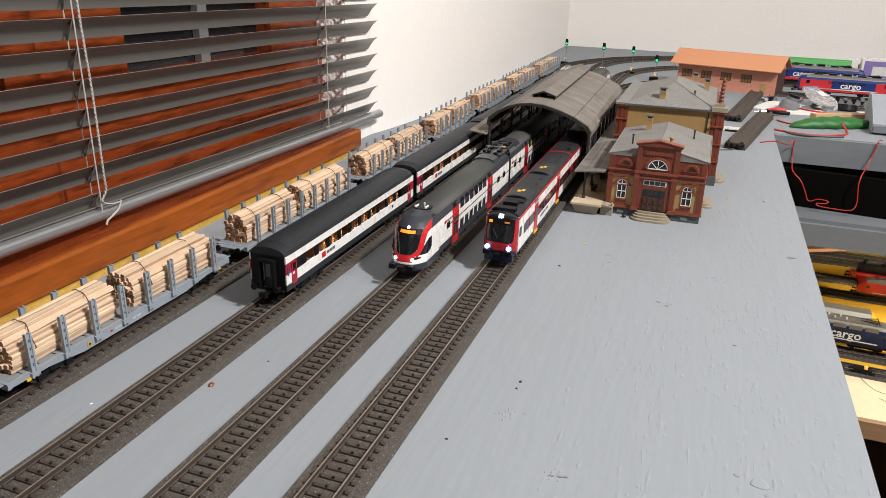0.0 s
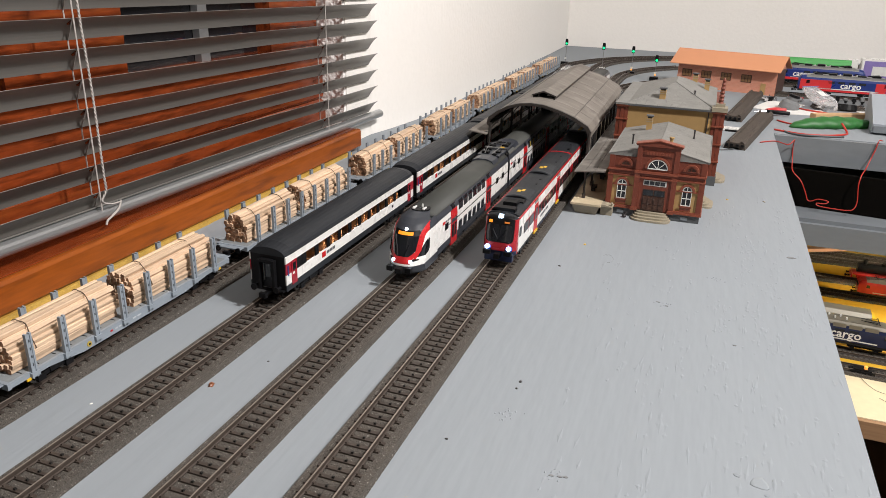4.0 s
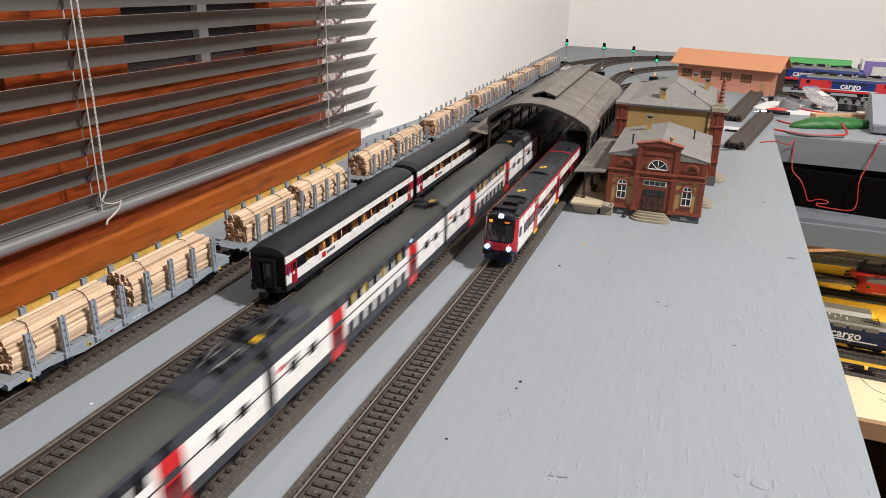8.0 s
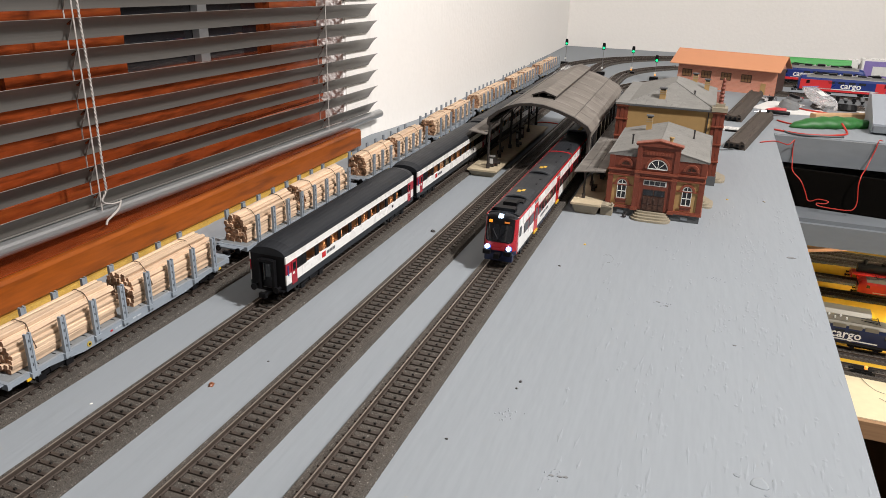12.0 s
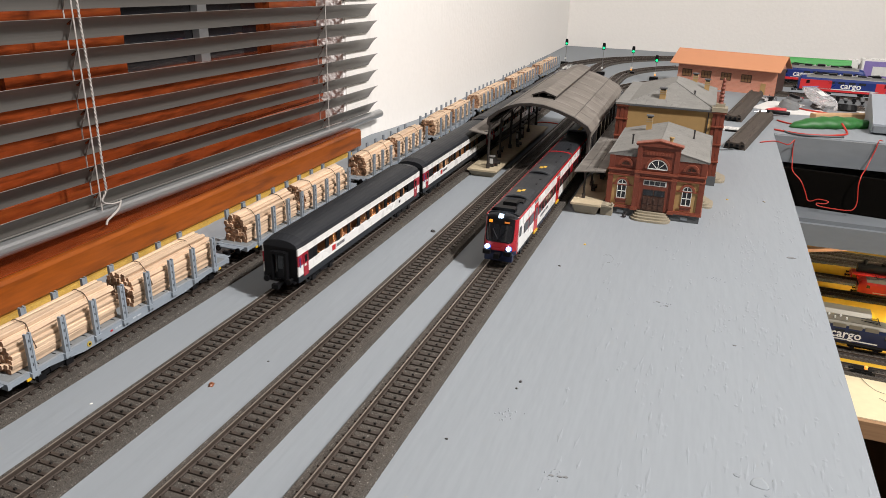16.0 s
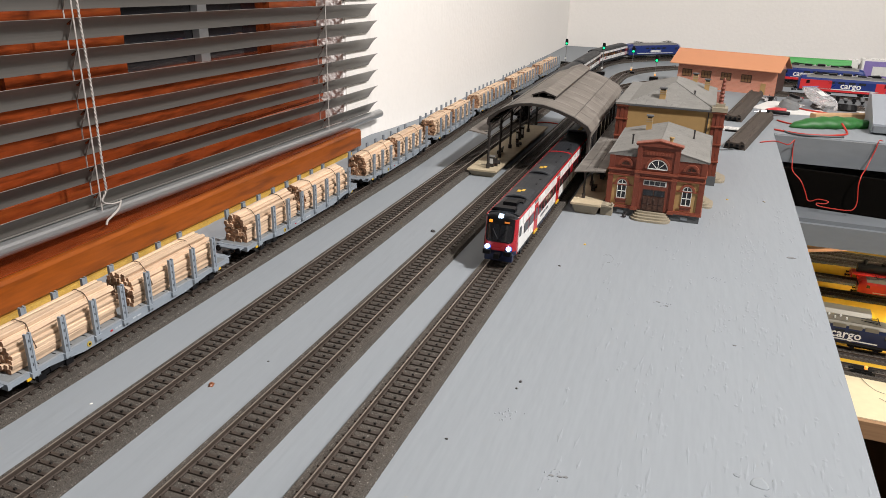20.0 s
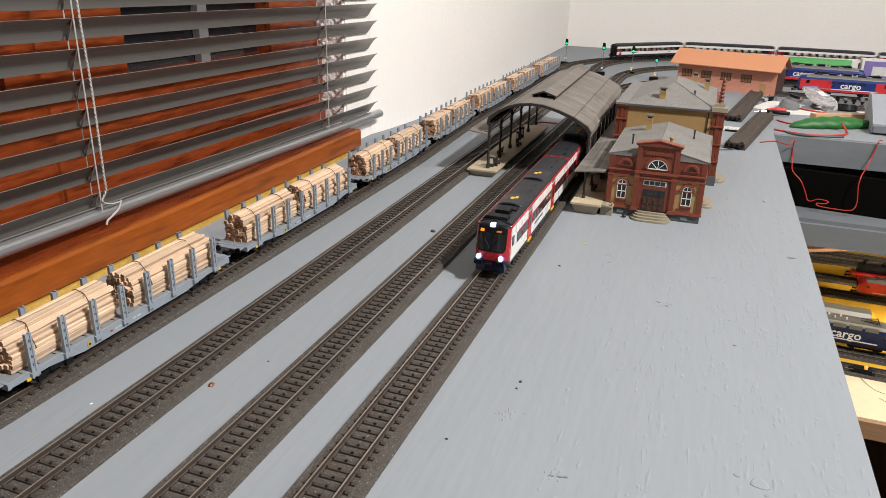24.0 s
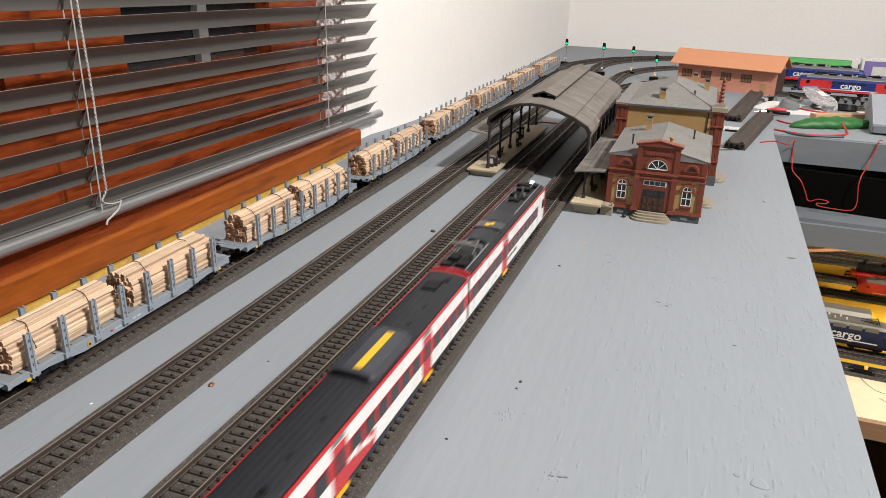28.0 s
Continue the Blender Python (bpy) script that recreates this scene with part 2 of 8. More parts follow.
for y0, y1 in ((WIN0 + 0.10, 0.437), (0.573, 0.826)):
    part("pane", boxes((FX - 0.024, FX - 0.018, y0, y1, 0.1432, 0.62)), M_NIGHT, window, "dark reflecting pane")
    part("pane", boxes((FX - 0.024, FX - 0.018, y0, y1, 0.70, 0.87)), M_NIGHT, window, "dark reflecting pane")
part("glazing_bar", boxes((FX - 0.017, FX - 0.008, 0.700, 0.716, 0.1432, 0.62)), M_ALU, window, "pale metal bar behind the pane")

sill = thing("window_sill", "varnished orange-brown wooden window sill", "window sill", kind="structure")
bm = BM()
prism_y(bm, [(-0.475, 0.0045), (-0.4605, 0.0045), (-0.4575, 0.0075), (-0.4575, 0.0280), (-0.4595, 0.0308), (-0.4630, 0.0312), (-0.475, 0.0280)], -1.2, 0.930)
part("sill_front", bm, M_SILL, sill, "rounded orange-brown sill front")
bm = BM()
prism_y(bm, [(FX + 0.0125, 0.0062), (-0.4755, 0.0062), (-0.4755, 0.0278), (-0.4632, 0.0316), (-0.4640, 0.0320), (FX + 0.0125, 0.0280)], WIN0, 0.9255)
part("sill_top", bm, M_FRAME, sill, "dark red-brown sill board")
bm = BM()
rng = random.Random(4)
ys = [-1.2 + 0.012 * i for i in range(176)]
loft(bm, [[(-0.462, y, 0.0), (-0.4575 + rng.uniform(-0.0006, 0.0006), y, 0.0), (-0.4578 + rng.uniform(-0.0006, 0.0006), y, 0.0044), (-0.462, y, 0.0044)] for y in ys])
solid("sealing_strip", bm, M_FOAM, "gold-yellow sealing strip under the window sill", "trim", kind="structure")


rng = random.Random(21)
bm = BM()
for i in range(90):
    y, f, r = rng.uniform(0.30, 0.92), rng.random(), rng.uniform(0.0002, 0.0006)
    x = -0.4760 - 0.030 * f
    ball(bm, (x, y, 0.0281), r, 4)
solid("sill_dust", bm, M_CORD, "pale dust specks on the dark sill board", "dust", kind="stuff")


# venetian blind
def blind():
    b = thing("venetian_blind", "grey metal venetian blind with tilted slats and white cords", "blind")
    bx0, y0, y1 = -0.478, -1.05, 1.018
    slope = -0.0165
    tilt = radians(48.5)
    w = 0.0236
    first, pitch = 0.0474, 0.02355
    for k in range(26):
        z = first + pitch * k
        rng = random.Random(k)
        bm = BM()
        ring = []
        for j in range(9):
            s = (j / 8 - 0.5) * w
            h = 0.0018 * (1 - (2 * s / w) ** 2)
            # the room-side edge is the upper one
            ring.append((s * math.cos(tilt) - h * math.sin(tilt), s * math.sin(tilt) + h * math.cos(tilt)))
        back = [(x - 0.0004 * math.sin(tilt), zz + 0.0004 * math.cos(tilt)) for x, zz in reversed(ring)]
        n = 14
        rings = []
        for i in range(n + 1):
            y = y0 + (y1 - y0) * i / n
            dz = rng.uniform(-0.0005, 0.0005)
            rings.append([(bx0 + x, y - (0.004 * (zz / 0.012) ** 2 if i == n else 0), z + zz + dz + slope * (y - y1)) for x, zz in ring + back])
        loft(bm, rings)
        part("slat", bm, M_SLAT, b)
    bm = BM()
    yy = [y0 + (y1 + 0.020 - y0) * i / 12 for i in range(13)]
    prof = arc(0, 0, 0.0066, 0, 345, 15, 0.92)
    lift = lambda y: 0.0335 - 0.0185 * (y - 1.035)
    loft(bm, [[(bx0 + x, y, lift(y) + zz) for x, zz in prof] for y in yy])
    part("bottom_rail", bm, M_ALU, b, "rounded aluminium bottom rail")
    bm = BM()
    loft(bm, [[(bx0 + x, y, lift(y) + zz) for x, zz in ((-0.0055, 0.0045), (0.0020, 0.0072), (0.0020, 0.0082), (-0.0055, 0.0056))] for y in yy[:-1]])
    part("rail_lip", bm, M_SLAT, b)
    for yc in (0.4555, 0.857):
        for dx, dy in ((0.0092, 0.0), (-0.0082, 0.008)):
            bm = BM()
            tube(bm, [(bx0 + dx, yc + dy, 0.66), (bx0 + dx, yc + dy, lift(yc) + 0.006)], 0.0006, 5)
            part("ladder_cord", bm, M_CORD, b)
        for k in range(26):
            z = first + pitch * k + slope * (yc - y1)
            bm = BM()
            tube(bm, smooth([(bx0 + 0.0092, yc, z + 0.0105), (bx0 + 0.002, yc + 0.003, z + 0.002), (bx0 - 0.0082, yc + 0.008, z - 0.010)], 3), 0.0005, 4)
            part("ladder_rung", bm, M_CORD, b)
            bm = BM()
            tilted = [(bx0 + 0.0042 + u * 0.0014, yc + 0.0015 + v * 0.0020, z + 0.0042 + u * 0.0018 + 0.0012) for u, v in ((-1, -1), (1, -0.4), (1, 1), (-1, 0.4))]
            low = [(x - 0.0010, y, zz + 0.0008) for x, y, zz in tilted]
            loft(bm, [tilted, low])
            part("cord_slot", bm, M_FRAME, b)
    bm = BM()
    pts = [(bx0 + 0.0125, 0.4585, 0.7), (bx0 + 0.0125, 0.4580, 0.3), (bx0 + 0.0125, 0.4584, 0.21), (bx0 + 0.0125, 0.4600, 0.15), (bx0 + 0.0130, 0.4590, 0.083), (bx0 + 0.0120, 0.4600, 0.068), (bx0 + 0.0105, 0.4560, 0.0585), (bx0 + 0.0095, 0.466, 0.0535), (bx0 + 0.0090, 0.4756, 0.0525)]
    path = smooth(pts[1:], 50)
    for turn in (0.0, math.pi):
        run, last, strand = 0.0, path[0], []
        for p in path:
            run += (p - last).length
            last = p
            a = turn + 2 * math.pi * run / 0.0075
            strand.append((p.x + 0.0005 * math.cos(a), p.y + 0.0005 * math.sin(a), p.z))
        tube(bm, strand, 0.00062, 6)
    tube(bm, pts[:2], 0.0009, 6)
    part("pull_cord", bm, M_CORD, b, "twisted white pull cord", soft=True)
    bm = BM()
    tube(bm, smooth([(bx0 + 0.0085, 0.4785, 0.0535), (bx0 + 0.0090, 0.4745, 0.0470), (bx0 + 0.0090, 0.4660, 0.0425), (bx0 + 0.0100, 0.4589, 0.0405), (bx0 + 0.0110, 0.4560, 0.0375)], 5), 0.0009, 6)
    part("cord_knot", bm, M_CORD, b, "knotted cord end")
    return b


blind()


# ---------- boards ----------
EDGE_X = 0.1160
BACK_Y = 1.347
bm = BM()
prism_z(bm, [(WALL_X, -2.5), (EDGE_X, -2.5), (EDGE_X, BACK_Y), (2.6, BACK_Y), (2.6, WALL_Y), (WALL_X, WALL_Y)], -0.018, 0.0)
solid("ground", bm, M_BOARD, "grey painted baseboard of the layout with brush marks", "baseboard", kind="structure")
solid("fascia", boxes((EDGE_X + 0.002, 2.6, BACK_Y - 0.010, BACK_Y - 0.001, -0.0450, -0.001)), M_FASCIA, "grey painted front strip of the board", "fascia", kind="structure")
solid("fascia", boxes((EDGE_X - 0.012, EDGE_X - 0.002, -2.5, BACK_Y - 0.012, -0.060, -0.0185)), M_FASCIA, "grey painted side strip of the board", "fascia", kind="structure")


# ---------- tracks ----------
def bed_mesh(points, half=0.0180, foot=0.0190, h=BED, trim=0.0):
    """Foam roadbed along a line of (x, y, heading in degrees)."""
    bm = BM()
    rings = []
    for x, y, a in points:
        c, s = math.cos(radians(a)), math.sin(radians(a))
        rings.append([(x + d * c, y + d * s, z) for d, z in ((-foot + trim, 0.0), (foot, 0.0), (half, h), (-half + trim, h))])
    loft(bm, rings)
    return bm


def rail_mesh(points, side):
    bm = BM()
    prof = [(-0.0011, 0.0052), (0.0011, 0.0052), (0.0011, 0.0056), (0.0004, 0.0060), (0.00035, 0.0076), (0.00062, 0.0079), (0.00045, RAIL),
            (-0.00045, RAIL), (-0.00062, 0.0079), (-0.00035, 0.0076), (-0.0004, 0.0060), (-0.0011, 0.0056)]
    rings = []
    for x, y, a in points:
        c, s = math.cos(radians(a)), math.sin(radians(a))
        rings.append([(x + (side * 0.0087 + d) * c, y + (side * 0.0087 + d) * s, z) for d, z in prof])
    loft(bm, rings)
    bm.faces.ensure_lookup_table()
    for k in range(len(rings) - 1):          # the bright running surface
        bm.faces[k * len(prof) + 6].material_index = 1
    return bm


def sleeper_into(bm, x, y, a):
    c, s = math.cos(radians(a)), math.sin(radians(a))

    def blk(x0, x1, y0, y1, z0, z1, t, mi):
        lo = [(x0, y0), (x1, y0), (x1, y1), (x0, y1)]
        hi = [(x0 + t, y0 + t), (x1 - t, y0 + t), (x1 - t, y1 - t), (x0 + t, y1 - t)]
        loft(bm, [[(x + u * c - v * s, y + u * s + v * c, z) for u, v in r] for r, z in ((lo, z0), (hi, z1))], mi=mi)
    blk(-0.0130, 0.0128, -0.00142, 0.00142, BED - 0.0008, 0.0052, 0.0003, 0)
    for d in (-0.0087, 0.0087):
        blk(d - 0.0022, d - 0.0008, -0.0009, 0.0009, 0.0054, 0.0062, 0.0002, 0)
        blk(d + 0.0008, d + 0.0022, -0.0009, 0.0009, 0.0054, 0.0062, 0.0002, 0)
    blk(-0.0007, 0.0007, -0.0007, 0.0007, 0.0054, 0.0064, 0.0002, 1)


_bm = BM()
sleeper_into(_bm, 0, 0, 0)
SLEEPER = mesh_of("sleeper", _bm, (M_SLEEPER, M_STUD))


def line_points(x, y0, y1):
    return [(x, y0, 0.0), (x, y1, 0.0)]


def bend_points(x, y0, r, a0, a1, n, left=False):
    out = []
    for i in range(n + 1):
        a = a0 + (a1 - a0) * i / n
        out.append((x + r * (1 - math.cos(radians(a))), y0 + r * math.sin(radians(a)), -a))
    return out


def track(label, points, single0, single1, half=0.0180, drop=0.0, phase=0.0, trim=0.0):
    """A track with its roadbed, rails and sleepers; those between the two y are parts of their own."""
    t = thing("railway_track", label, "railway track", pose(0, 0, drop), group="model railway tracks")
    part("roadbed", bed_mesh(points, half, half + 0.001, trim=trim), M_BED, t, "dark speckled foam roadbed")
    for side in (-1, 1):
        part("rail", rail_mesh(points, side), (M_RAIL, M_RAILTOP), t)
    bm = BM()
    carry = (phase - points[0][1]) % PITCH
    for (xa, ya, aa), (xb, yb, ab) in zip(points, points[1:]):
        d = math.hypot(xb - xa, yb - ya)
        s = carry
        while s < d:
            f = s / d
            x, y, a = xa + (xb - xa) * f, ya + (yb - ya) * f, aa + (ab - aa) * f
            if single0 <= y <= single1:
                o = new("sleeper", SLEEPER)
                o.parent = t
                o.matrix_basis = pose(x, y, 0, 0, 0, a)
            else:
                sleeper_into(bm, x, y, a)
            s += PITCH
        carry = s - d
    tagged(part("sleeper_row", bm, (M_SLEEPER, M_STUD), t), kind="stuff")
    return t


pts_b = line_points(TRACK_B, -1.6, BEND_Y) + bend_points(TRACK_B, BEND_Y, BEND_R, 0, 90, 16)[1:] + [(2.5, BEND_Y + BEND_R, -90.0)]


def veer(y):
    """How far the wall track swings out behind the middle of the layout."""
    f = min(1.0, max(0.0, (y - 0.80) / 0.45))
    return -0.0120 * f * f * (3 - 2 * f)


pts_a = line_points(TRACK_A, -1.6, 0.75) + [(TRACK_A + veer(y), y, math.degrees(math.atan2(veer(y - 0.02) - veer(y + 0.02), 0.04))) for y in [0.80 + 0.05 * i for i in range(11)]] + bend_points(TRACK_A - 0.012, 1.95, 0.53, 0, 90, 16) + [(2.5, 2.48, -90.0)]
pts_c = line_points(TRACK_C, -1.6, 1.86) + bend_points(TRACK_C, 1.86, 0.42, 0, 46, 10)[1:]
pts_d = line_points(TRACK_D, -1.6, 1.66) + bend_points(TRACK_D, 1.66, 0.46, 0, 58, 10)[1:]
track("straight model track with brown sleepers beside the wall", pts_a, 0.16, 0.62, phase=0.2)
track("empty model track with brown sleepers on dark roadbed", pts_b, 0.16, 0.90, phase=0.2042, trim=0.0012)
track("middle model track with brown sleepers on dark roadbed", pts_c, 0.16, 0.90, phase=0.2337, trim=0.0016)
track("model track with brown sleepers beside the open board", pts_d, 0.16, 0.90, phase=0.2560, trim=0.0012)
# yard sidings at the far end
track("curved siding track at the end of the yard", bend_points(-0.20, 1.60, 0.36, 5, 62, 8), 9, 9)
track("curved siding track at the end of the yard", bend_points(-0.165, 1.52, 0.40, 0, 52, 8), 9, 9)


# ---------- train materials ----------
M_WHITE = mat("white_train_paint", (0.74, 0.73, 0.71), 0.28, var=0.02, scale=60.0, bump=0.02)
M_SBLACK = mat("black_train_plastic", (0.006, 0.006, 0.007), 0.5, var=0.1, scale=150.0, spec=0.16)
M_ROOF = mat("anthracite_coach_roof", (0.018, 0.020, 0.024), 0.5, var=0.08, scale=60.0, bump=0.1, spec=0.24)
M_SKIRT = mat("dark_grey_train_skirt", (0.020, 0.023, 0.028), 0.45, var=0.06, scale=120.0, spec=0.25)
M_RED = mat("signal_red_train_paint", (0.48, 0.018, 0.022), 0.26, var=0.04, scale=80.0, bump=0.02)
M_CABRED = mat("deep_red_cab_paint", (0.34, 0.013, 0.020), 0.28, var=0.05, scale=80.0)
M_WINE = mat("wine_red_door_paint", (0.30, 0.012, 0.025), 0.28, var=0.05, scale=80.0)
M_KROOF = mat("greenish_grey_train_roof", (0.052, 0.054, 0.050), 0.6, var=0.10, scale=50.0, bump=0.05, spec=0.3)
M_KBAND = mat("slate_grey_train_band", (0.033, 0.037, 0.047), 0.35, var=0.04, scale=90.0)
M_BLUE = mat("dark_blue_train_paint", (0.012, 0.030, 0.16), 0.3, var=0.05, scale=80.0)
M_NAVY = mat("navy_underframe_plastic", (0.008, 0.016, 0.055), 0.35, var=0.06, scale=90.0)
M_YELLOW = mat("yellow_marking_paint", (0.70, 0.42, 0.02), 0.4, var=0.06, scale=150.0)
M_SEAT = mat("orange_seat_plastic", (0.42, 0.17, 0.06), 0.5, var=0.1, scale=200.0)
M_INSIDE = mat("beige_interior_plastic", (0.30, 0.20, 0.12), 0.6, var=0.08, scale=100.0)
M_PANE = mat("dark_train_glazing", (0.010, 0.011, 0.014), 0.06, var=0.0, bump=0.0, spec=0.6)
M_CLEAR = glass("clear_train_glazing", (0.85, 0.87, 0.88))
M_WHEEL = mat("wheel_steel", (0.16, 0.15, 0.14), 0.4, 0.8)
M_BAR = mat("grey_lettering", (0.10, 0.10, 0.11), 0.4, bump=0.0)
M_PALE = mat("pale_lettering", (0.66, 0.66, 0.64), 0.4, bump=0.0)
M_AMBERP = mat("yellow_patch", (0.50, 0.33, 0.03), 0.5)
M_IRONG = mat("dark_roof_iron", (0.075, 0.075, 0.078), 0.45, 0.3, var=0.1, scale=200.0)
M_STEELG = mat("grey_roof_equipment", (0.22, 0.22, 0.22), 0.4, 0.4, var=0.1, scale=200.0)
M_LAMP = glow("white_headlight", (0.62, 0.80, 1.0), 9.0)
M_LAMPB = glow("blue_headlight_halo", (0.06, 0.18, 0.9), 0.7)
M_SIGN = glow("orange_destination_sign", (1.0, 0.30, 0.02), 0.55)
M_DIM = glow("dim_orange_sign", (0.55, 0.16, 0.02), 0.25)


def bogie(parent, y, wheelbase=0.029, gauge=0.0082, r=0.0052):
    bm = BM()
    for sx in (-1, 1):
        bx(bm, sx * 0.0128 - 0.0012, sx * 0.0128 + 0.0012, y - wheelbase * 0.72, y + wheelbase * 0.72, 0.0048, 0.0076)
        for dy in (-0.5, 0.5):
            bx(bm, sx * 0.0135 - 0.0014, sx * 0.0135 + 0.0014, y + dy * wheelbase - 0.0028, y + dy * wheelbase + 0.0028, 0.0030, 0.0072)
        bx(bm, sx * 0.0138 - 0.001, sx * 0.0138 + 0.001, y - 0.004, y + 0.004, 0.0052, 0.0098)
    bx(bm, -0.012, 0.012, y - 0.004, y + 0.004, 0.005, 0.010)
    b = part("bogie", bm, M_SBLACK, parent, "black bogie frame")
    for dy in (-0.5, 0.5):
        bm = BM()
        for sx in (-1, 1):
            tube(bm, [(sx * 0.0072, y + dy * wheelbase, r), (sx * 0.0098, y + dy * wheelbase, r)], r, 14)
        tube(bm, [(-0.0072, y + dy * wheelbase, r), (0.0072, y + dy * wheelbase, r)], 0.0012, 6)
        part("wheelset", bm, M_WHEEL, b, "steel wheels")
    return b


def buffers(parent, y, d, z=0.0122, x=0.0100, r=0.0026):
    """d: -1 at the near end, +1 at the far end."""
    for sx in (-1, 1):
        bm = BM()
        tube(bm, [(sx * x, y, z), (sx * x, y + d * 0.005, z)], 0.0013, 8)
        tube(bm, [(sx * x, y + d * 0.005, z), (sx * x, y + d * 0.0062, z)], r, 12)
        part("buffer", bm, M_SBLACK, parent)
    bm = BM()
    bx(bm, -0.0014, 0.0014, min(y, y + d * 0.009), max(y, y + d * 0.009), 0.0068, 0.0090)
    bx(bm, -0.0030, 0.0030, min(y + d * 0.007, y + d * 0.010), max(y + d * 0.007, y + d * 0.010), 0.0062, 0.0100)
    part("coupler", bm, M_SBLACK, parent, "black coupler")


def settle(car, wide, foot, k):
    """Brings a car to its true width and height: everything above foot shrinks by k."""
    for ob in car.children_recursive:
        for v in ob.data.vertices:
            v.co.x *= wide
            if v.co.z > foot:
                v.co.z = foot + (v.co.z - foot) * k
    return car


# ---------- express coach ----------
def coach():
    L, W = 0.252, 0.0163
    c = thing("express_coach", "white express coach with ribbed dark roof and red doors", "train coach", group="coaches of the express train")
    z0, z1, z2, z3, z4 = 0.0120, 0.0150, 0.0232, 0.0322, 0.0376
    part("floor_pan", boxes((-W + 0.001, W - 0.001, 0.003, L - 0.003, 0.0100, 0.0128)), M_SBLACK, c)
    for s in (-1, 1):
        a, b = (W - 0.001, W) if s > 0 else (-W, -W + 0.001)
        part("skirt", boxes((a, b, 0.0, L, 0.0098, z1)), M_SKIRT, c, "dark grey lower side")
        part("side_panel", boxes((a, b, 0.0235, L - 0.0235, z1, z2)), M_WHITE, c)
        part("window_band_top", boxes((a, b, 0.0, L, z3, z4)), M_WHITE, c, "white stripe above the windows")
        wy = [0.0300 + 0.0196 * i for i in range(10)]
        edges = [0.0235] + [v for y in wy for v in (y, y + 0.0142)] + [L - 0.0235]
        for i in range(0, len(edges), 2):
            part("window_pillar", boxes((a, b, edges[i], edges[i + 1], z2, z3)), M_SBLACK, c)
        g0, g1 = (W - 0.0007, W - 0.0004) if s > 0 else (-W + 0.0004, -W + 0.0007)
        for y in wy:
            o = part("window", boxes((g0, g1, y, y + 0.0142, z2, z3)), M_CLEAR, c, "clear coach window")
            o.visible_shadow = False
        e = 0.0003
        for y0, y1, glassy in ((0.0075, 0.0150, 0), (L - 0.0150, L - 0.0075, 0)):
            d = part("door", boxes((a - e, b + e, y0, y1, z1 - 0.002, z3 + 0.0002)), M_WINE, c, "dark red coach door")
            part("door_window", boxes((a - e - 0.0002, b + e + 0.0002, y0 + 0.0018, y1 - 0.0018, z2 + 0.001, z3 - 0.0018)), M_PANE, d)
            part("door_emblem", boxes((a - e - 0.0002, b + e + 0.0002, y0 + 0.0012, y1 - 0.0035, z2 - 0.002, z2 - 0.0002)), M_PALE, d)
        for y0, y1, m in ((0.0, 0.0073, M_WHITE), (0.0152, 0.0233, M_WHITE), (L - 0.0233, L - 0.0152, M_WHITE), (L - 0.0073, L, M_WHITE)):
            part("end_panel", boxes((a, b, y0, y1, z1, z2)), m, c)
            part("end_panel_top", boxes((a, b, y0, y1, z2, z3)), M_WINE if y0 in (0.0, L - 0.0073) else M_SBLACK, c)
        part("blue_marking", boxes((a - e, b + e, 0.0018, 0.0034, z2 - 0.001, z3 - 0.002)), M_BLUE, c, "blue vertical marking")
        for y0, y1, m in ((0.0545, 0.0605, M_RED), (0.0625, 0.0665, M_BAR), (0.0675, 0.0715, M_BAR), (0.0725, 0.0765, M_BAR), (0.196, 0.1995, M_SBLACK)):
            part("lettering_bar", boxes((a - e, b + e, y0, y1, z1 + 0.0035 - (0.001 if m is M_RED else 0), z1 + 0.0060 + (0.001 if m is M_RED else 0))), m, c)
        for y0, y1, zz in ((0.070, 0.098, 0.006), (0.104, 0.120, 0.007), (0.126, 0.150, 0.006), (0.156, 0.176, 0.0072)):
            part("underfloor_box", boxes((s * 0.0105 - 0.002, s * 0.0105 + 0.002, y0, y1, zz, 0.0100)), M_SBLACK, c)
    for i in range(13):
        y = 0.032 + 0.0152 * i
        for s in (-1, 1):
            part("seat", boxes((s * 0.0095 - 0.0038, s * 0.0095 + 0.0038, y, y + 0.0022, 0.0196, 0.0285), (s * 0.0095 - 0.0038, s * 0.0095 + 0.0038, y - 0.0035, y + 0.0058, 0.0135, 0.0195)), M_SEAT, c)
    part("interior_floor", boxes((-W + 0.0012, W - 0.0012, 0.004, L - 0.004, 0.0129, 0.0134)), M_INSIDE, c)
    # ribbed roof
    prof = []
    n = 26
    for i in range(n + 1):
        a = math.pi * i / n
        r = 1.0 if i % 2 else 0.985
        prof.append((W * 1.0 * math.cos(a) * r, z4 + 0.0082 * max(math.sin(a), 0.0) ** 0.9 * r))
    bm = BM()
    loft(bm, [[(x, y, z) for x, z in prof] + [(-W * 0.97, y, z4), (W * 0.97, y, z4)] for y in (0.010, L - 0.010)])
    part("roof", bm, M_ROOF, c, "ribbed anthracite roof")
    for ya, yb in ((0.0, 0.010), (L, L - 0.010)):
        bm = BM()
        loft(bm, [[(x * k, y, z4 + (z - z4) * k2) for x, z in prof] + [(-W * 0.97 * k, y, z4), (W * 0.97 * k, y, z4)] for y, k, k2 in ((ya, 0.95, 0.78), (yb, 1.003, 1.01))])
        part("roof_end", bm, M_ROOF, c)
    for y, d in ((0.0, -1), (L, 1)):
        lo, hi = min(y, y - d * 0.001), max(y, y - d * 0.001)
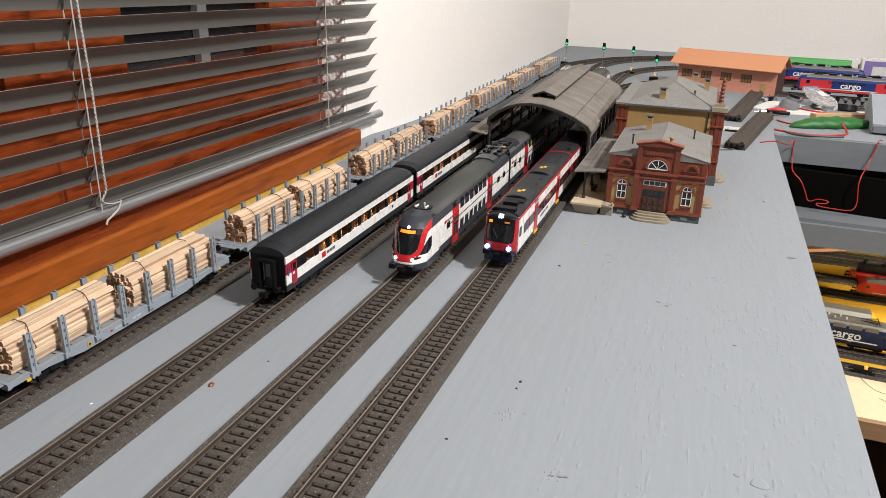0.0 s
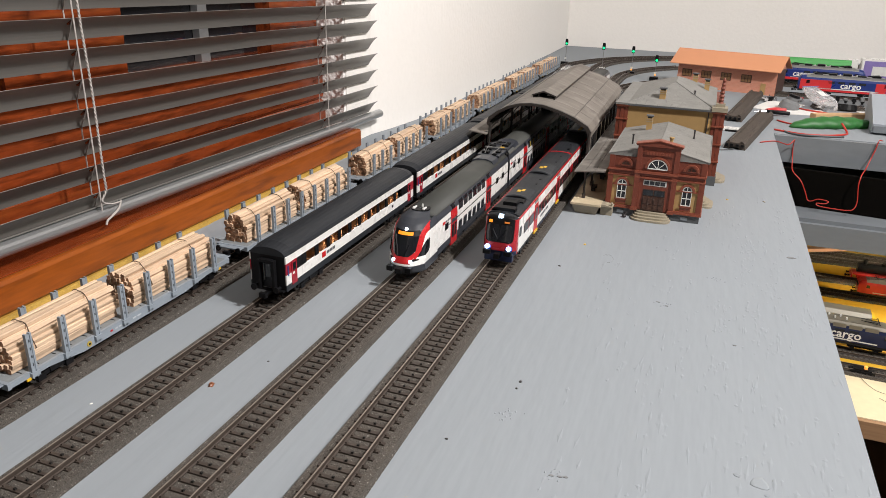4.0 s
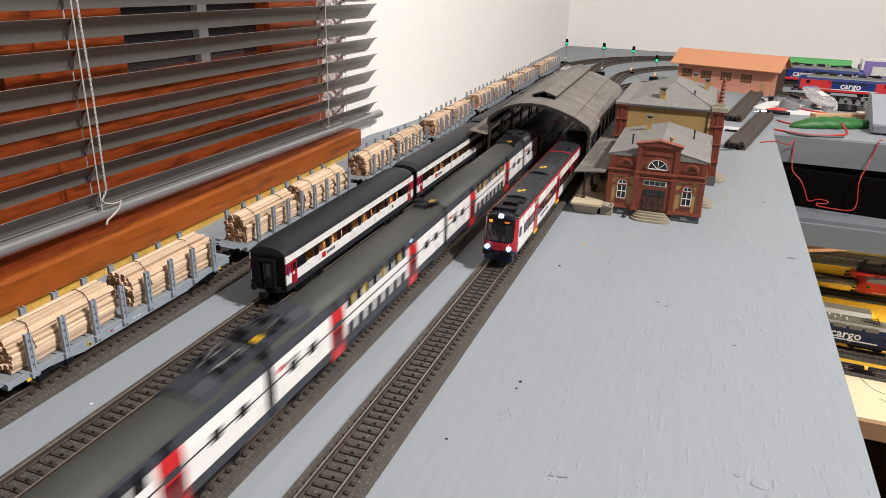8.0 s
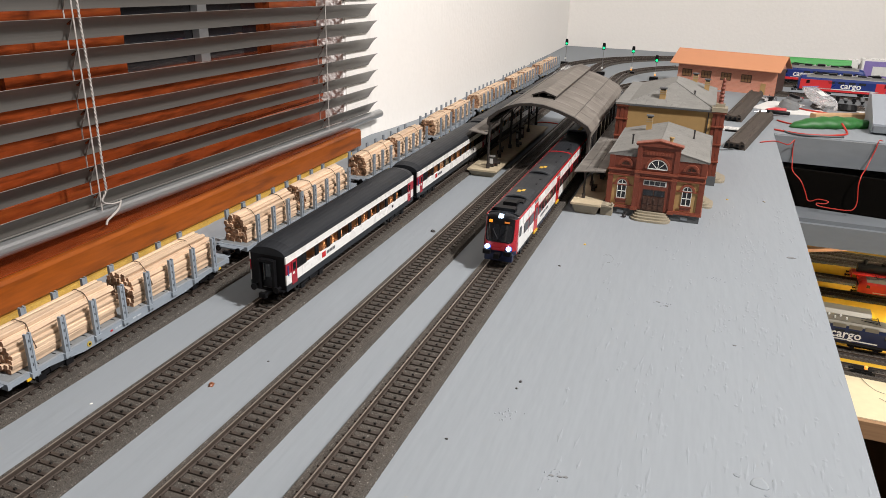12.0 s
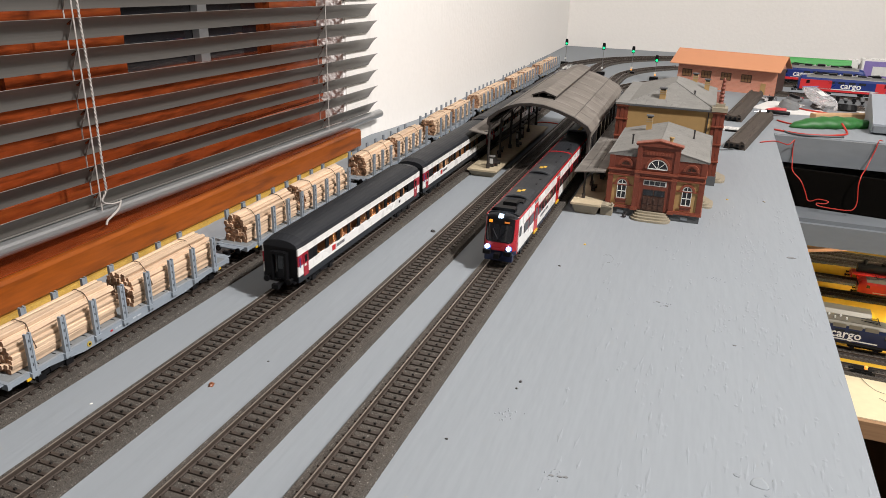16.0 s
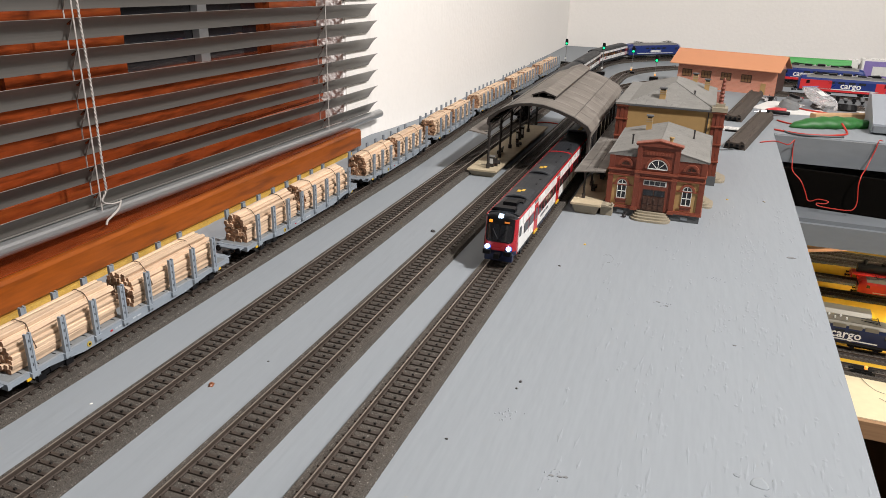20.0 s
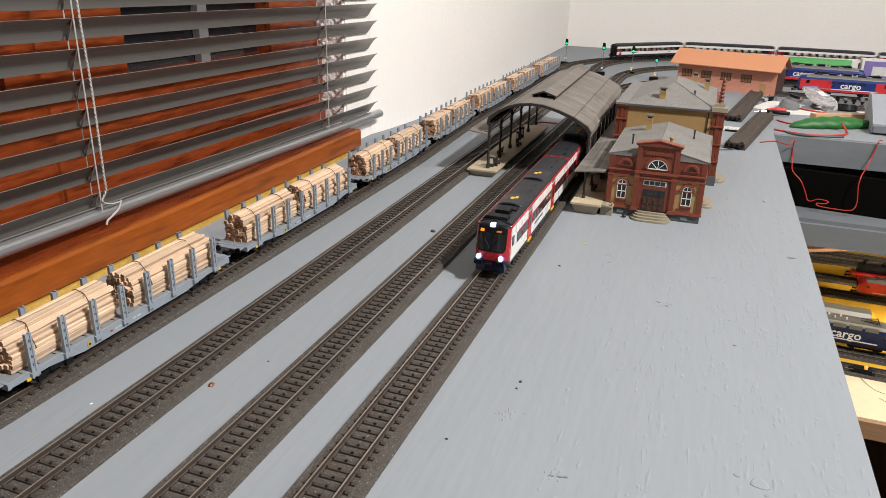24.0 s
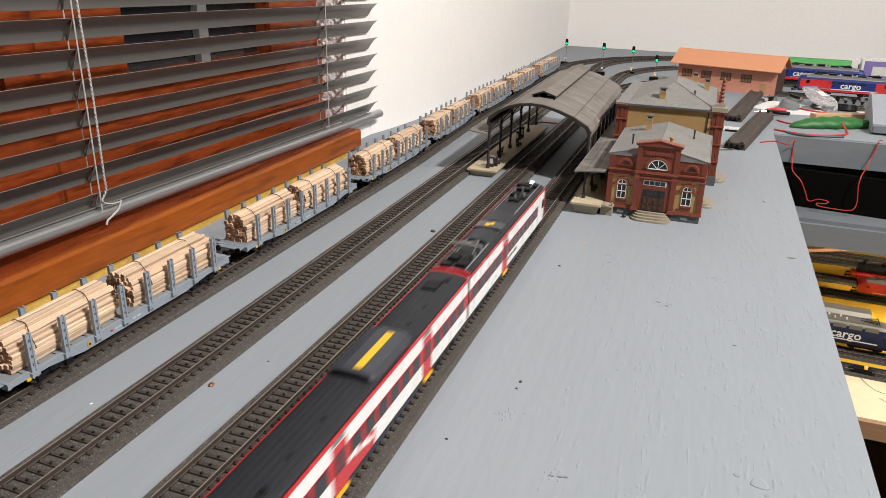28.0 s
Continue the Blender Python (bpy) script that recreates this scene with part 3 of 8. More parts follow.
        part("end_wall", boxes((-W + 0.001, -0.0062, lo, hi, 0.0100, z4), (0.0062, W - 0.001, lo, hi, 0.0100, z4), (-0.0062, 0.0062, lo, hi, 0.0340, z4)), M_SBLACK, c)
        bm = BM()
        g0, g1 = min(y, y + d * 0.0038), max(y, y + d * 0.0038)
        for x0, x1, q0, q1 in ((-0.0075, -0.0052, 0.0110, 0.0345), (0.0052, 0.0075, 0.0110, 0.0345), (-0.0052, 0.0052, 0.0325, 0.0350)):
            bx(bm, x0, x1, g0, g1, q0, q1)
        part("gangway", bm, M_SBLACK, c, "black rubber gangway")
        part("gangway_door", boxes((-0.0050, 0.0050, lo, hi, 0.0110, 0.0325)), M_SKIRT, c)
        part("door_glass", boxes((-0.0022, 0.0022, lo - 0.0002, hi + 0.0002, 0.0195, 0.0305)), M_PANE, c)
        for x in (-0.0034, 0.0034):
            part("door_rail", boxes((x - 0.0003, x + 0.0003, lo - 0.0008, hi + 0.0008, 0.0170, 0.0310)), M_STEELG, c)
        part("step_plate", boxes((-0.0145, 0.0145, min(y, y + d * 0.003), max(y, y + d * 0.003), 0.0098, 0.0108)), M_SBLACK, c)
        buffers(c, y, d)
    bogie(c, 0.040)
    bogie(c, L - 0.040)
    return c


# ---------- blue engine of the express ----------
def engine(body_mat, band_mat, label, name="electric_locomotive", word=False, roof_mat=None, group=""):
    L, W = 0.188, 0.0168
    e = thing(name, label, "locomotive", group=group)
    prof = [(-W, 0.0125), (W, 0.0125), (W, 0.0330), (W * 0.90, 0.0385), (W * 0.62, 0.0420), (-W * 0.62, 0.0420), (-W * 0.90, 0.0385), (-W, 0.0330)]
    bm = BM()
    rings = []
    for y, k, top in ((0.0, 0.86, 0.72), (0.005, 0.93, 0.93), (0.014, 1.0, 1.0), (L - 0.014, 1.0, 1.0), (L - 0.005, 0.93, 0.93), (L, 0.86, 0.72)):
        rings.append([(x * k, y, 0.0125 + (z - 0.0125) * top) for x, z in prof])
    loft(bm, rings)
    part("body", bm, body_mat, e)
    part("frame", boxes((-W + 0.001, W - 0.001, 0.001, L - 0.001, 0.0085, 0.0124)), M_SKIRT, e)
    bm = BM()
    prism_y(bm, [(W * 0.93, 0.0380), (W * 0.91, 0.0389), (W * 0.63, 0.0424), (-W * 0.63, 0.0424), (-W * 0.91, 0.0389), (-W * 0.93, 0.0380)], 0.0145, L - 0.0145)
    part("roof_sheet", bm, roof_mat or M_STEELG, e, "grey roof sheet")
    part("roof_deck", boxes((-W * 0.6, W * 0.6, 0.022, L - 0.022, 0.0421, 0.0436)), roof_mat or M_STEELG, e)
    for s in (-1, 1):
        a, b = (W - 0.0002, W + 0.0003) if s > 0 else (-W - 0.0003, -W + 0.0002)
        part("side_band", boxes((a, b, 0.03, L - 0.03, 0.0150, 0.0168)), band_mat, e, "pale stripe")
        for y in (0.0155, L - 0.0225):
            part("cab_window", boxes((a, b, y, y + 0.007, 0.0250, 0.0320)), M_PANE, e)
        for i in range(4):
            y = 0.058 + i * 0.020
            part("vent_grille", boxes((a, b, y, y + 0.013, 0.0275, 0.0320)), M_SKIRT, e)
        if not word:
            part("emblem", boxes((a, b, 0.078, 0.112, 0.0185, 0.0245)), M_PALE, e, "pale emblem block")
    for y0, y1 in ((0.0012, 0.0052), (L - 0.0052, L - 0.0012)):
        part("windscreen", boxes((-W * 0.76, W * 0.76, y0 - 0.0016 if y0 < 0.05 else y0, y1 if y0 < 0.05 else y1 + 0.0016, 0.0245, 0.0318)), M_PANE, e)
        for s in (-1, 1):
            part("headlight", boxes((s * 0.0105 - 0.0015, s * 0.0105 + 0.0015, (y0 - 0.0022) if y0 < 0.05 else y1, y0 if y0 < 0.05 else y1 + 0.0022, 0.0160, 0.0182)), M_PALE, e)
    for y, d in ((0.030, 1), (L - 0.030, -1)):
        bm = BM()
        for s in (-1, 1):
            tube(bm, [(s * 0.006, y, 0.0445), (s * 0.004, y + d * 0.026, 0.0462), (s * 0.008, y + d * 0.004, 0.0478)], 0.0006, 5)
        bx(bm, -0.011, 0.011, y + d * 0.003 - 0.0006, y + d * 0.003 + 0.0006, 0.0476, 0.0484)
        part("pantograph", bm, M_SBLACK, e)
    bm = BM()
    for i in range(6):
        tube(bm, [(-0.004 + 0.008 * (i % 2), 0.072 + 0.008 * i, 0.0436), (-0.004 + 0.008 * (i % 2), 0.072 + 0.008 * i, 0.0468)], 0.0013, 7)
    part("insulators", bm, M_PALE, e, "pale insulators")
    buffers(e, 0.0, -1)
    buffers(e, L, 1)
    bogie(e, 0.045, 0.033)
    bogie(e, L - 0.045, 0.033)
    return e


# ---------- double-deck railcar train ----------
def deck_profile(k=1.0, top=1.0, low=0.0085):
    W = 0.0163 * k
    T = 0.0525 * top
    return [(-W * 0.94, low), (W * 0.94, low), (W, low + 0.004), (W, 0.0340 * top), (W * 0.965, 0.0415 * top), (W * 0.82, 0.0472 * top), (W * 0.52, 0.0510 * top),
            (0.0, T), (-W * 0.52, 0.0510 * top), (-W * 0.82, 0.0472 * top), (-W * 0.965, 0.0415 * top), (-W, 0.0340 * top), (-W, low + 0.004)]


def deck_x(z):
    """Half width of the double-deck body at height z."""
    if z <= 0.0340:
        return 0.0163
    if z <= 0.0415:
        return 0.0163 * (1 - 0.035 * (z - 0.034) / 0.0075)
    return 0.0163 * (0.965 - 0.145 * (z - 0.0415) / 0.0057)


def side_patch(bm, s, y0, y1, z0, z1, e=0.0003, slant=0.0):
    """A thin plate that hugs the double-deck side."""
    zs = sorted({z0, z1, *[z for z in (0.0340, 0.0415) if z0 < z < z1]})
    inner, outer = [], []
    for z in zs:
        x = deck_x(z)
        inner.append((s * (x - 0.0006), z))
        outer.append((s * (x + e), z))
    ring = outer + inner[::-1]
    loft(bm, [[(x, y0 + slant * (z - z0), z) for x, z in ring], [(x, y1 + slant * (z - z0), z) for x, z in ring]])


def plate(parent, name, m, s, y0, y1, z0, z1, e=0.0003, label="", slant=0.0):
    bm = BM()
    side_patch(bm, s, y0, y1, z0, z1, e, slant)
    return part(name, bm, m, parent, label)


def nose_depth(z):
    """How far the cab front leans back at height z."""
    row = ((0.0060, 0.0030), (0.0090, 0.0010), (0.0130, 0.0002), (0.0163, 0.0009), (0.0207, 0.0028), (0.0300, 0.0060), (0.0372, 0.0088), (0.0417, 0.0120), (0.0455, 0.0168), (0.0490, 0.0235), (0.0512, 0.0320), (0.0525, 0.0440))
    for (za, qa), (zb, qb) in zip(row, row[1:]):
        if z <= zb:
            return qa + (qb - qa) * max(0.0, z - za) / (zb - za)
    return row[-1][1]


def nose_half(z):
    if z < 0.0472:
        return deck_x(z)
    if z < 0.0510:
        return 0.01337 - (0.01337 - 0.0085) * (z - 0.0472) / 0.0038
    return 0.0085 * max(0.02, 1 - (z - 0.0510) / 0.0015)


def deck_nose(c, base, d):
    zs = [0.0060 + 0.0465 * i / 150 for i in range(151)]
    us = [-1 + 2 * i / 200 for i in range(201)]

    def place(u, z, out=0.0):
        x = u * nose_half(z)
        q = min(0.0440, nose_depth(z) + 0.0135 * abs(u) ** 2.7)
        return (x * (1 + out * 20), base - d * (q - out), z)

    def kind(u, z):
        x = abs(u * nose_half(z))
        edge = 0.0098 + 0.085 * (z - 0.0207) + 0.22 * max(0.0, z - 0.0372)          # side of the windscreen
        if z < 0.0128:
            return "front_skirt"
        if 0.0207 + 12.0 * max(0.0, x - 0.0050) ** 1.5 < z < 0.0374 and x < edge:
            return "windscreen"
        if 0.0374 <= z < 0.0418 and x < edge - 0.0002 - max(0.0, z - 0.0395) * 0.9:
            return "sign_box"
        if 0.0148 < z <= 0.0240 and x < edge - 0.0002 - (0.0210 - z) * 0.25:
            return "red_panel"
        if 0.0185 < z < 0.0475 and edge - 0.0004 <= x < edge + 0.0034 + max(0.0, z - 0.0380) * 0.20 - max(0.0, 0.0250 - z) * 0.30:
            return "red_pillar"
        if abs(u) > 0.72 and 0.0200 < z < 0.0210 + 0.048 * (abs(u) - 0.72):
            return "quarter_window"
        if z >= 0.0405 or (z >= 0.0395 and x < edge):
            return "nose_roof"
        return "cab_shell"
    looks = {"front_skirt": (M_KBAND, "slate grey front skirt"), "windscreen": (M_PANE, "dark curved windscreen"), "quarter_window": (M_PANE, "dark quarter window"), "sign_box": (M_SBLACK, "black sign panel"), "red_panel": (M_RED, "red front panel"),
             "red_pillar": (M_RED, "red cab pillar"), "nose_roof": (M_KBAND, "slate grey cab roof"), "cab_shell": (M_WHITE, "white cab shell")}
    grids = {k: [] for k in looks}
    for i in range(len(zs) - 1):
        for j in range(len(us) - 1):
            grids[kind((us[j] + us[j + 1]) / 2, (zs[i] + zs[i + 1]) / 2)].append((i, j))
    order = ["cab_shell"] + [k for k in looks if k != "cab_shell"]
    n = None
    for k in order:
        if not grids[k]:
            continue
        bm = BM()
        seen = {}

        def vert(i, j):
            if (i, j) not in seen:
                seen[(i, j)] = bm.verts.new(place(us[j], zs[i]))
            return seen[(i, j)]
        for i, j in grids[k]:
            bm.faces.new((vert(i, j), vert(i, j + 1), vert(i + 1, j + 1), vert(i + 1, j)))
        if k == "cab_shell":
            for s in (-1, 1):          # straight sides behind the rounded front
                for i in range(len(zs) - 1):
                    if not 0.0124 < zs[i] < 0.0402:
                        continue
                    a, b = place(s, zs[i]), place(s, zs[i + 1])
                    e = base - d * 0.0442
                    bm.faces.new([bm.verts.new(p) for p in (a, (a[0], e, a[2]), (b[0], e, b[2]), b)])
        m, text = looks[k]
        o = part(k if k != "cab_shell" else "cab_nose", bm, m, c if n is None else n, text if n is not None else "rounded white driver's cab", soft=True)
        n = n or o
    for s in (-1, 1):
        for z0, z1, m in ((0.0060, 0.0130, M_KBAND), (0.0400, 0.0472, M_KBAND)):
            bm = BM()
            k0 = int((z0 - 0.0060) / 0.0465 * 150)
            k1 = int((z1 - 0.0060) / 0.0465 * 150) + 1
            for i in range(k0, min(k1, 150)):
                a, b = place(s, zs[i]), place(s, zs[i + 1])
                e = base - d * 0.0445
                bm.faces.new([bm.verts.new(p) for p in ((a[0] + s * 0.0001, a[1], a[2]), (a[0] + s * 0.0001, e, a[2]), (b[0] + s * 0.0001, e, b[2]), (b[0] + s * 0.0001, b[1], b[2]))])
            part("cab_band", bm, m, n)
        bm = BM()
        loft(bm, [[(s * x, base - d * q, z) for q, z in [(0.0150, 0.0205), (0.0210, 0.0212), (0.0245, 0.0240), (0.0245, 0.0328), (0.0235, 0.0335), (0.0195, 0.0325)]] for x in (0.0150, 0.01648)])
        part("cab_side_window", bm, M_PANE, n, "dark slanted side window")
        p = place(s * 0.46, 0.0170, 0.0004)
        bm = BM()
        ball(bm, (p[0], p[1], p[2]), 0.0015, 8)
        part("headlight", bm, M_LAMP, n, "lit white headlight")
        bm = BM()
        rows = []
        for u in (0.50, 0.58, 0.66, 0.74, 0.80):
            h = 0.0010 * (1.02 - abs(u - 0.6) * 3)
            rows.append([place(s * u, 0.0178 - h, 0.0003), place(s * u, 0.0178 + h, 0.0003), place(s * u, 0.0178 + h, -0.0006), place(s * u, 0.0178 - h, -0.0006)])
        loft(bm, rows)
        part("light_housing", bm, M_SBLACK, n)
    bm = BM()
    rows = [[place(u, 0.0381, 0.0004), place(u, 0.0404, 0.0004), place(u, 0.0404, -0.0008), place(u, 0.0381, -0.0008)] for u in (-0.42, -0.21, 0.0, 0.21, 0.42)]
    loft(bm, rows)
    part("destination_sign", bm, M_SIGN, n, "lit orange destination sign")
    bm = BM()
    ball(bm, place(0.0, 0.0424, 0.0002), 0.0014, 8)
    part("top_light", bm, M_LAMP, n, "lit white top light")
    return n


def deck_car(nose, panto, label, gear=False, cap=False):
    """Car along +y from its near end; nose at the near end (-1), at the far end (1) or none (0)."""
    L = 0.264 if nose else 0.2785
    c = thing("double_deck_railcar", label, "railcar", group="cars of the double-deck train")
    y0, y1 = (0.034 if nose < 0 else 0.0), (L - 0.034 if nose > 0 else L)
    full = deck_profile()
    bm = BM()
    rings = [(y0, 1, 1), (y1, 1, 1)]
    loft(bm, [[(x, y, z) for x, z in full] for y, _, _ in rings])
    part("body", bm, M_WHITE, c, "white double-deck body")
    for s in (-1, 1):
        plate(c, "lower_band", M_KBAND, s, y0, y1, 0.0088, 0.0150, 0.0002, "slate grey lower band")
        plate(c, "upper_band", M_KBAND, s, y0, y1, 0.0402, 0.0456, 0.0002, "slate grey upper band")
        plate(c, "middle_line", M_SBLACK, s, y0 + 0.002 if nose >= 0 else 0.055, y1 - 0.002 if nose <= 0 else L - 0.055, 0.0283, 0.0292, 0.0002, "thin black line")
        doors = [0.0675, 0.1775] if nose < 0 else [0.0700, 0.1800] if nose > 0 else [0.0675, 0.1945]
        for d0 in doors:
            d = plate(c, "door", M_RED, s, d0, d0 + 0.0165, 0.0062, 0.0404, 0.0006, "signal red door")
            plate(c, "upper_window", M_PANE, s, d0 + 0.0035, d0 + 0.0110, 0.0410, 0.0446, 0.0006)
            plate(d, "door_pane", M_PANE, s, d0 + 0.0022, d0 + 0.0072, 0.0130, 0.0262, 0.0008)
            plate(d, "door_pane", M_PANE, s, d0 + 0.0093, d0 + 0.0143, 0.0130, 0.0262, 0.0008)
            plate(d, "door_stripe", M_KBAND, s, d0 + 0.0006, d0 + 0.0159, 0.0278, 0.0318, 0.0008)
            plate(c, "door_display", M_PANE, s, d0 + 0.002, d0 + 0.0145, 0.0446, 0.0454, 0.0004)
        a, b = doors[0] + 0.0205, doors[1] - 0.004
        n = 6 if nose else 8
        for i in range(n):
            w = (b - a) / n
            plate(c, "upper_window", M_PANE, s, a + w * i + 0.0012, a + w * i + w - 0.0022, 0.0352, 0.0442, 0.0005, slant=0.12)
            # small yellow plate over every second upper window
            if nose == 0 and i % 2 == 0:
                plate(c, "yellow_window_patch", M_AMBERP, s, a + w * i + 0.0090 - 0.004 * (i % 3), a + w * i + 0.0118 - 0.004 * (i % 3), 0.0356, 0.0420, 0.0006, "small yellow patch on the upper window", slant=0.12)
        low_n = 6 if nose else 7
        for i in range(low_n):
            w = (b - a) / low_n
            plate(c, "lower_window", M_PANE, s, a + w * i + 0.002, a + w * i + w - 0.0045, 0.0140, 0.0222, 0.0005, slant=0.12)
            plate(c, "lower_sash", M_KBAND, s, a + w * i + 0.001, a + w * i + w - 0.0035, 0.0130, 0.0232, 0.0003, slant=0.12)
        ends = []
        if nose >= 0:
            ends += [0.018, 0.040]
        if nose <= 0:
            ends += [L - 0.050, L - 0.028]
        if nose < 0:
            ends += [0.052]
        if nose > 0:
            ends += [L - 0.060]
        for y in ends:
            plate(c, "end_window", M_PANE, s, y, y + 0.0080, 0.0262, 0.0325, 0.0005)
        ey = 0.046 if nose < 0 else 0.006
        plate(c, "emblem", M_RED, s, ey, ey + 0.006, 0.0330, 0.0355, 0.0004)
        for k in range(3):
            plate(c, "lettering_bar", M_BAR, s, ey + 0.0075 + 0.0055 * k, ey + 0.0115 + 0.0055 * k, 0.0333, 0.0350, 0.0003)
        for q0, q1 in ((0.078, 0.108), (0.114, 0.150), (0.156, 0.196)):
            part("underfloor_box", boxes((s * 0.012 - 0.0025, s * 0.012 + 0.0025, q0, q1, 0.0035, 0.0088)), M_SKIRT, c)
    # roof sheet
    knots = [(0.01430, 0.0452)] + [(x * 1.003, z + 0.0002) for x, z in full if z >= 0.0472 - 1e-6] + [(-0.01430, 0.0452)]
    prof = [(p.x, p.z) for p in smooth([(x, 0, z) for x, z in knots], 4)]
    prof = [(prof[0][0], 0.0448)] + prof + [(prof[-1][0], 0.0448)]
    bm = BM()
    loft(bm, [[(x, y, z) for x, z in prof] for y in (y0 - (0.0006 if nose < 0 else 0), y1 + (0.0006 if nose > 0 else 0))])
    part("roof", bm, M_KROOF, c, "greenish grey roof", soft=True)
    for y, here in ((0.0, nose < 0), (L, nose > 0)):
        if here:
            continue
        d = -1 if y == 0 else 1
        part("gangway", boxes((-0.0150, 0.0150, min(y, y + d * 0.0016), max(y, y + d * 0.0016), 0.0085, 0.0480)), M_SBLACK, c, "black bellows")
        bm = BM()
        loft(bm, [[(x * 1.004, yy, z + 0.0002) for x, z in full] for yy in (y - d * 0.0022, y + d * 0.0001)])
        part("end_frame", bm, M_SBLACK, c, "black end frame")
    if nose:
        d = nose
        base = L + 0.0100 if d > 0 else -0.0100
        n = deck_nose(c, base, d)
        for s in (-1, 1):
            part("buffer", boxes((s * 0.0082 - 0.0026, s * 0.0082 + 0.0026, min(base, base + d * 0.0045), max(base, base + d * 0.0045), 0.0092, 0.0135)), M_SBLACK, n)
        part("coupler", boxes((-0.0026, 0.0026, min(base, base + d * 0.006), max(base, base + d * 0.006), 0.0082, 0.0125)), M_SBLACK, n)
        bm = BM()
        tube(bm, [(0.0020, base - d * 0.0022, 0.0215), (0.0050, base - d * 0.0060, 0.0315)], 0.0003, 4)
        part("wiper", bm, M_SBLACK, n)
        bm = BM()
        prism_z(bm, [(0.0085 * math.cos(2 * math.pi * j / 20), base - d * 0.0440 + 0.0085 * math.sin(2 * math.pi * j / 20)) for j in range(20)], 0.0500, 0.0522)
        part("roof_well", bm, M_SBLACK, c, "black oval roof well")
        bm = BM()
        for q in (-0.0045, 0.0045):
            ball(bm, (q, base - d * 0.0390, 0.0528), 0.0015, 8)
            tube(bm, [(q, base - d * 0.0390, 0.0528), (q, base - d * 0.0450, 0.0525)], 0.0009, 7)
        tube(bm, [(0.001, base - d * 0.0455, 0.0526), (0.001, base - d * 0.0455, 0.0552)], 0.0008, 6)
        part("roof_horns", bm, M_PALE, c, "pale roof horns")
    if cap:          # dark arched step in the roof before the joint
        bm = BM()
        prism_y(bm, [(-0.0132, 0.0480), (0.0132, 0.0480), (0.0112, 0.0520), (0.0055, 0.0538), (-0.0055, 0.0538), (-0.0112, 0.0520)], L - 0.036, L - 0.031)
        part("roof_step", bm, M_SBLACK, c, "black arched roof step")
        part("yellow_roof_mark", boxes((0.0020, 0.0066, L - 0.0300, L - 0.0245, 0.0526, 0.0534)), M_YELLOW, c, "yellow roof marking")
        part("roof_plate", boxes((-0.0110, 0.0110, L - 0.0305, L - 0.001, 0.0500, 0.0527)), M_SBLACK, c)
    if gear:          # switch gear beside the joint
        for a, b, x0, x1, h in ((-0.0005, 0.005, -0.0100, 0.0095, 0.0538), (0.006, 0.012, -0.0090, -0.0025, 0.0562), (0.007, 0.013, 0.0015, 0.0085, 0.0556), (0.014, 0.020, -0.0060, 0.0060, 0.0550)):
            part("roof_box", boxes((x0, x1, L - b - 0.001, L - a - 0.001, 0.0505, h)), M_SBLACK, c, "black roof equipment")
        part("yellow_roof_mark", boxes((0.0020, 0.0065, L - 0.0050, L - 0.0015, 0.0537, 0.0544)), M_YELLOW, c, "yellow roof marking")
    if panto:
        base, d = (L, -1) if panto > 0 else (0.0, 1)
        bm = BM()
        prism_y(bm, [(-0.0142, 0.0470), (0.0142, 0.0470), (0.0126, 0.0512), (0.0070, 0.0536), (-0.0070, 0.0536), (-0.0126, 0.0512)], min(base + d * 0.001, base + d * 0.0035), max(base + d * 0.001, base + d * 0.0035))
        part("roof_rim", bm, M_SBLACK, c, "black roof rim")
        bm = BM()
        bx(bm, -0.0125, 0.0125, min(base, base + d * 0.030), max(base, base + d * 0.030), 0.0508, 0.0532)
        part("pantograph_well", bm, M_KBAND, c)
        bm = BM()
        for s in (-1, 1):
            tube(bm, [(s * 0.006, base + d * 0.006, 0.0535), (s * 0.004, base + d * 0.030, 0.0552), (s * 0.007, base + d * 0.010, 0.0572)], 0.0005, 5)
        bx(bm, -0.0105, 0.0105, base + d * 0.009 - 0.0008, base + d * 0.009 + 0.0008, 0.0568, 0.0578)
        part("pantograph", bm, M_STEELG if panto > 0 else M_IRONG, c, "folded grey pantograph")
        for q, x0, x1, h in ((0.003, -0.010, -0.003, 0.0555), (0.012, 0.003, 0.010, 0.0550), (0.020, -0.009, -0.001, 0.0560), (0.024, 0.004, 0.009, 0.0548)):
            part("roof_box", boxes((x0, x1, min(base + d * q, base + d * (q + 0.006)), max(base + d * q, base + d * (q + 0.006)), 0.0530, h)), M_SBLACK, c, "black roof equipment")
        if gear:
            part("yellow_roof_mark", boxes((0.003, 0.0075, min(base + d * 0.002, base + d * 0.007), max(base + d * 0.002, base + d * 0.007), 0.0533, 0.0541)), M_YELLOW, c, "yellow roof marking")
        bm = BM()
        prism_y(bm, [(-0.013, 0.0480), (0.013, 0.0480), (0.011, 0.0520), (0.005, 0.0540), (-0.005, 0.0540), (-0.011, 0.0520)], min(base + d * 0.032, base + d * 0.052), max(base + d * 0.032, base + d * 0.052))
        part("roof_fairing", bm, M_KBAND, c)
    bogie(c, 0.042, 0.029)
    bogie(c, L - 0.042, 0.029)
    return c


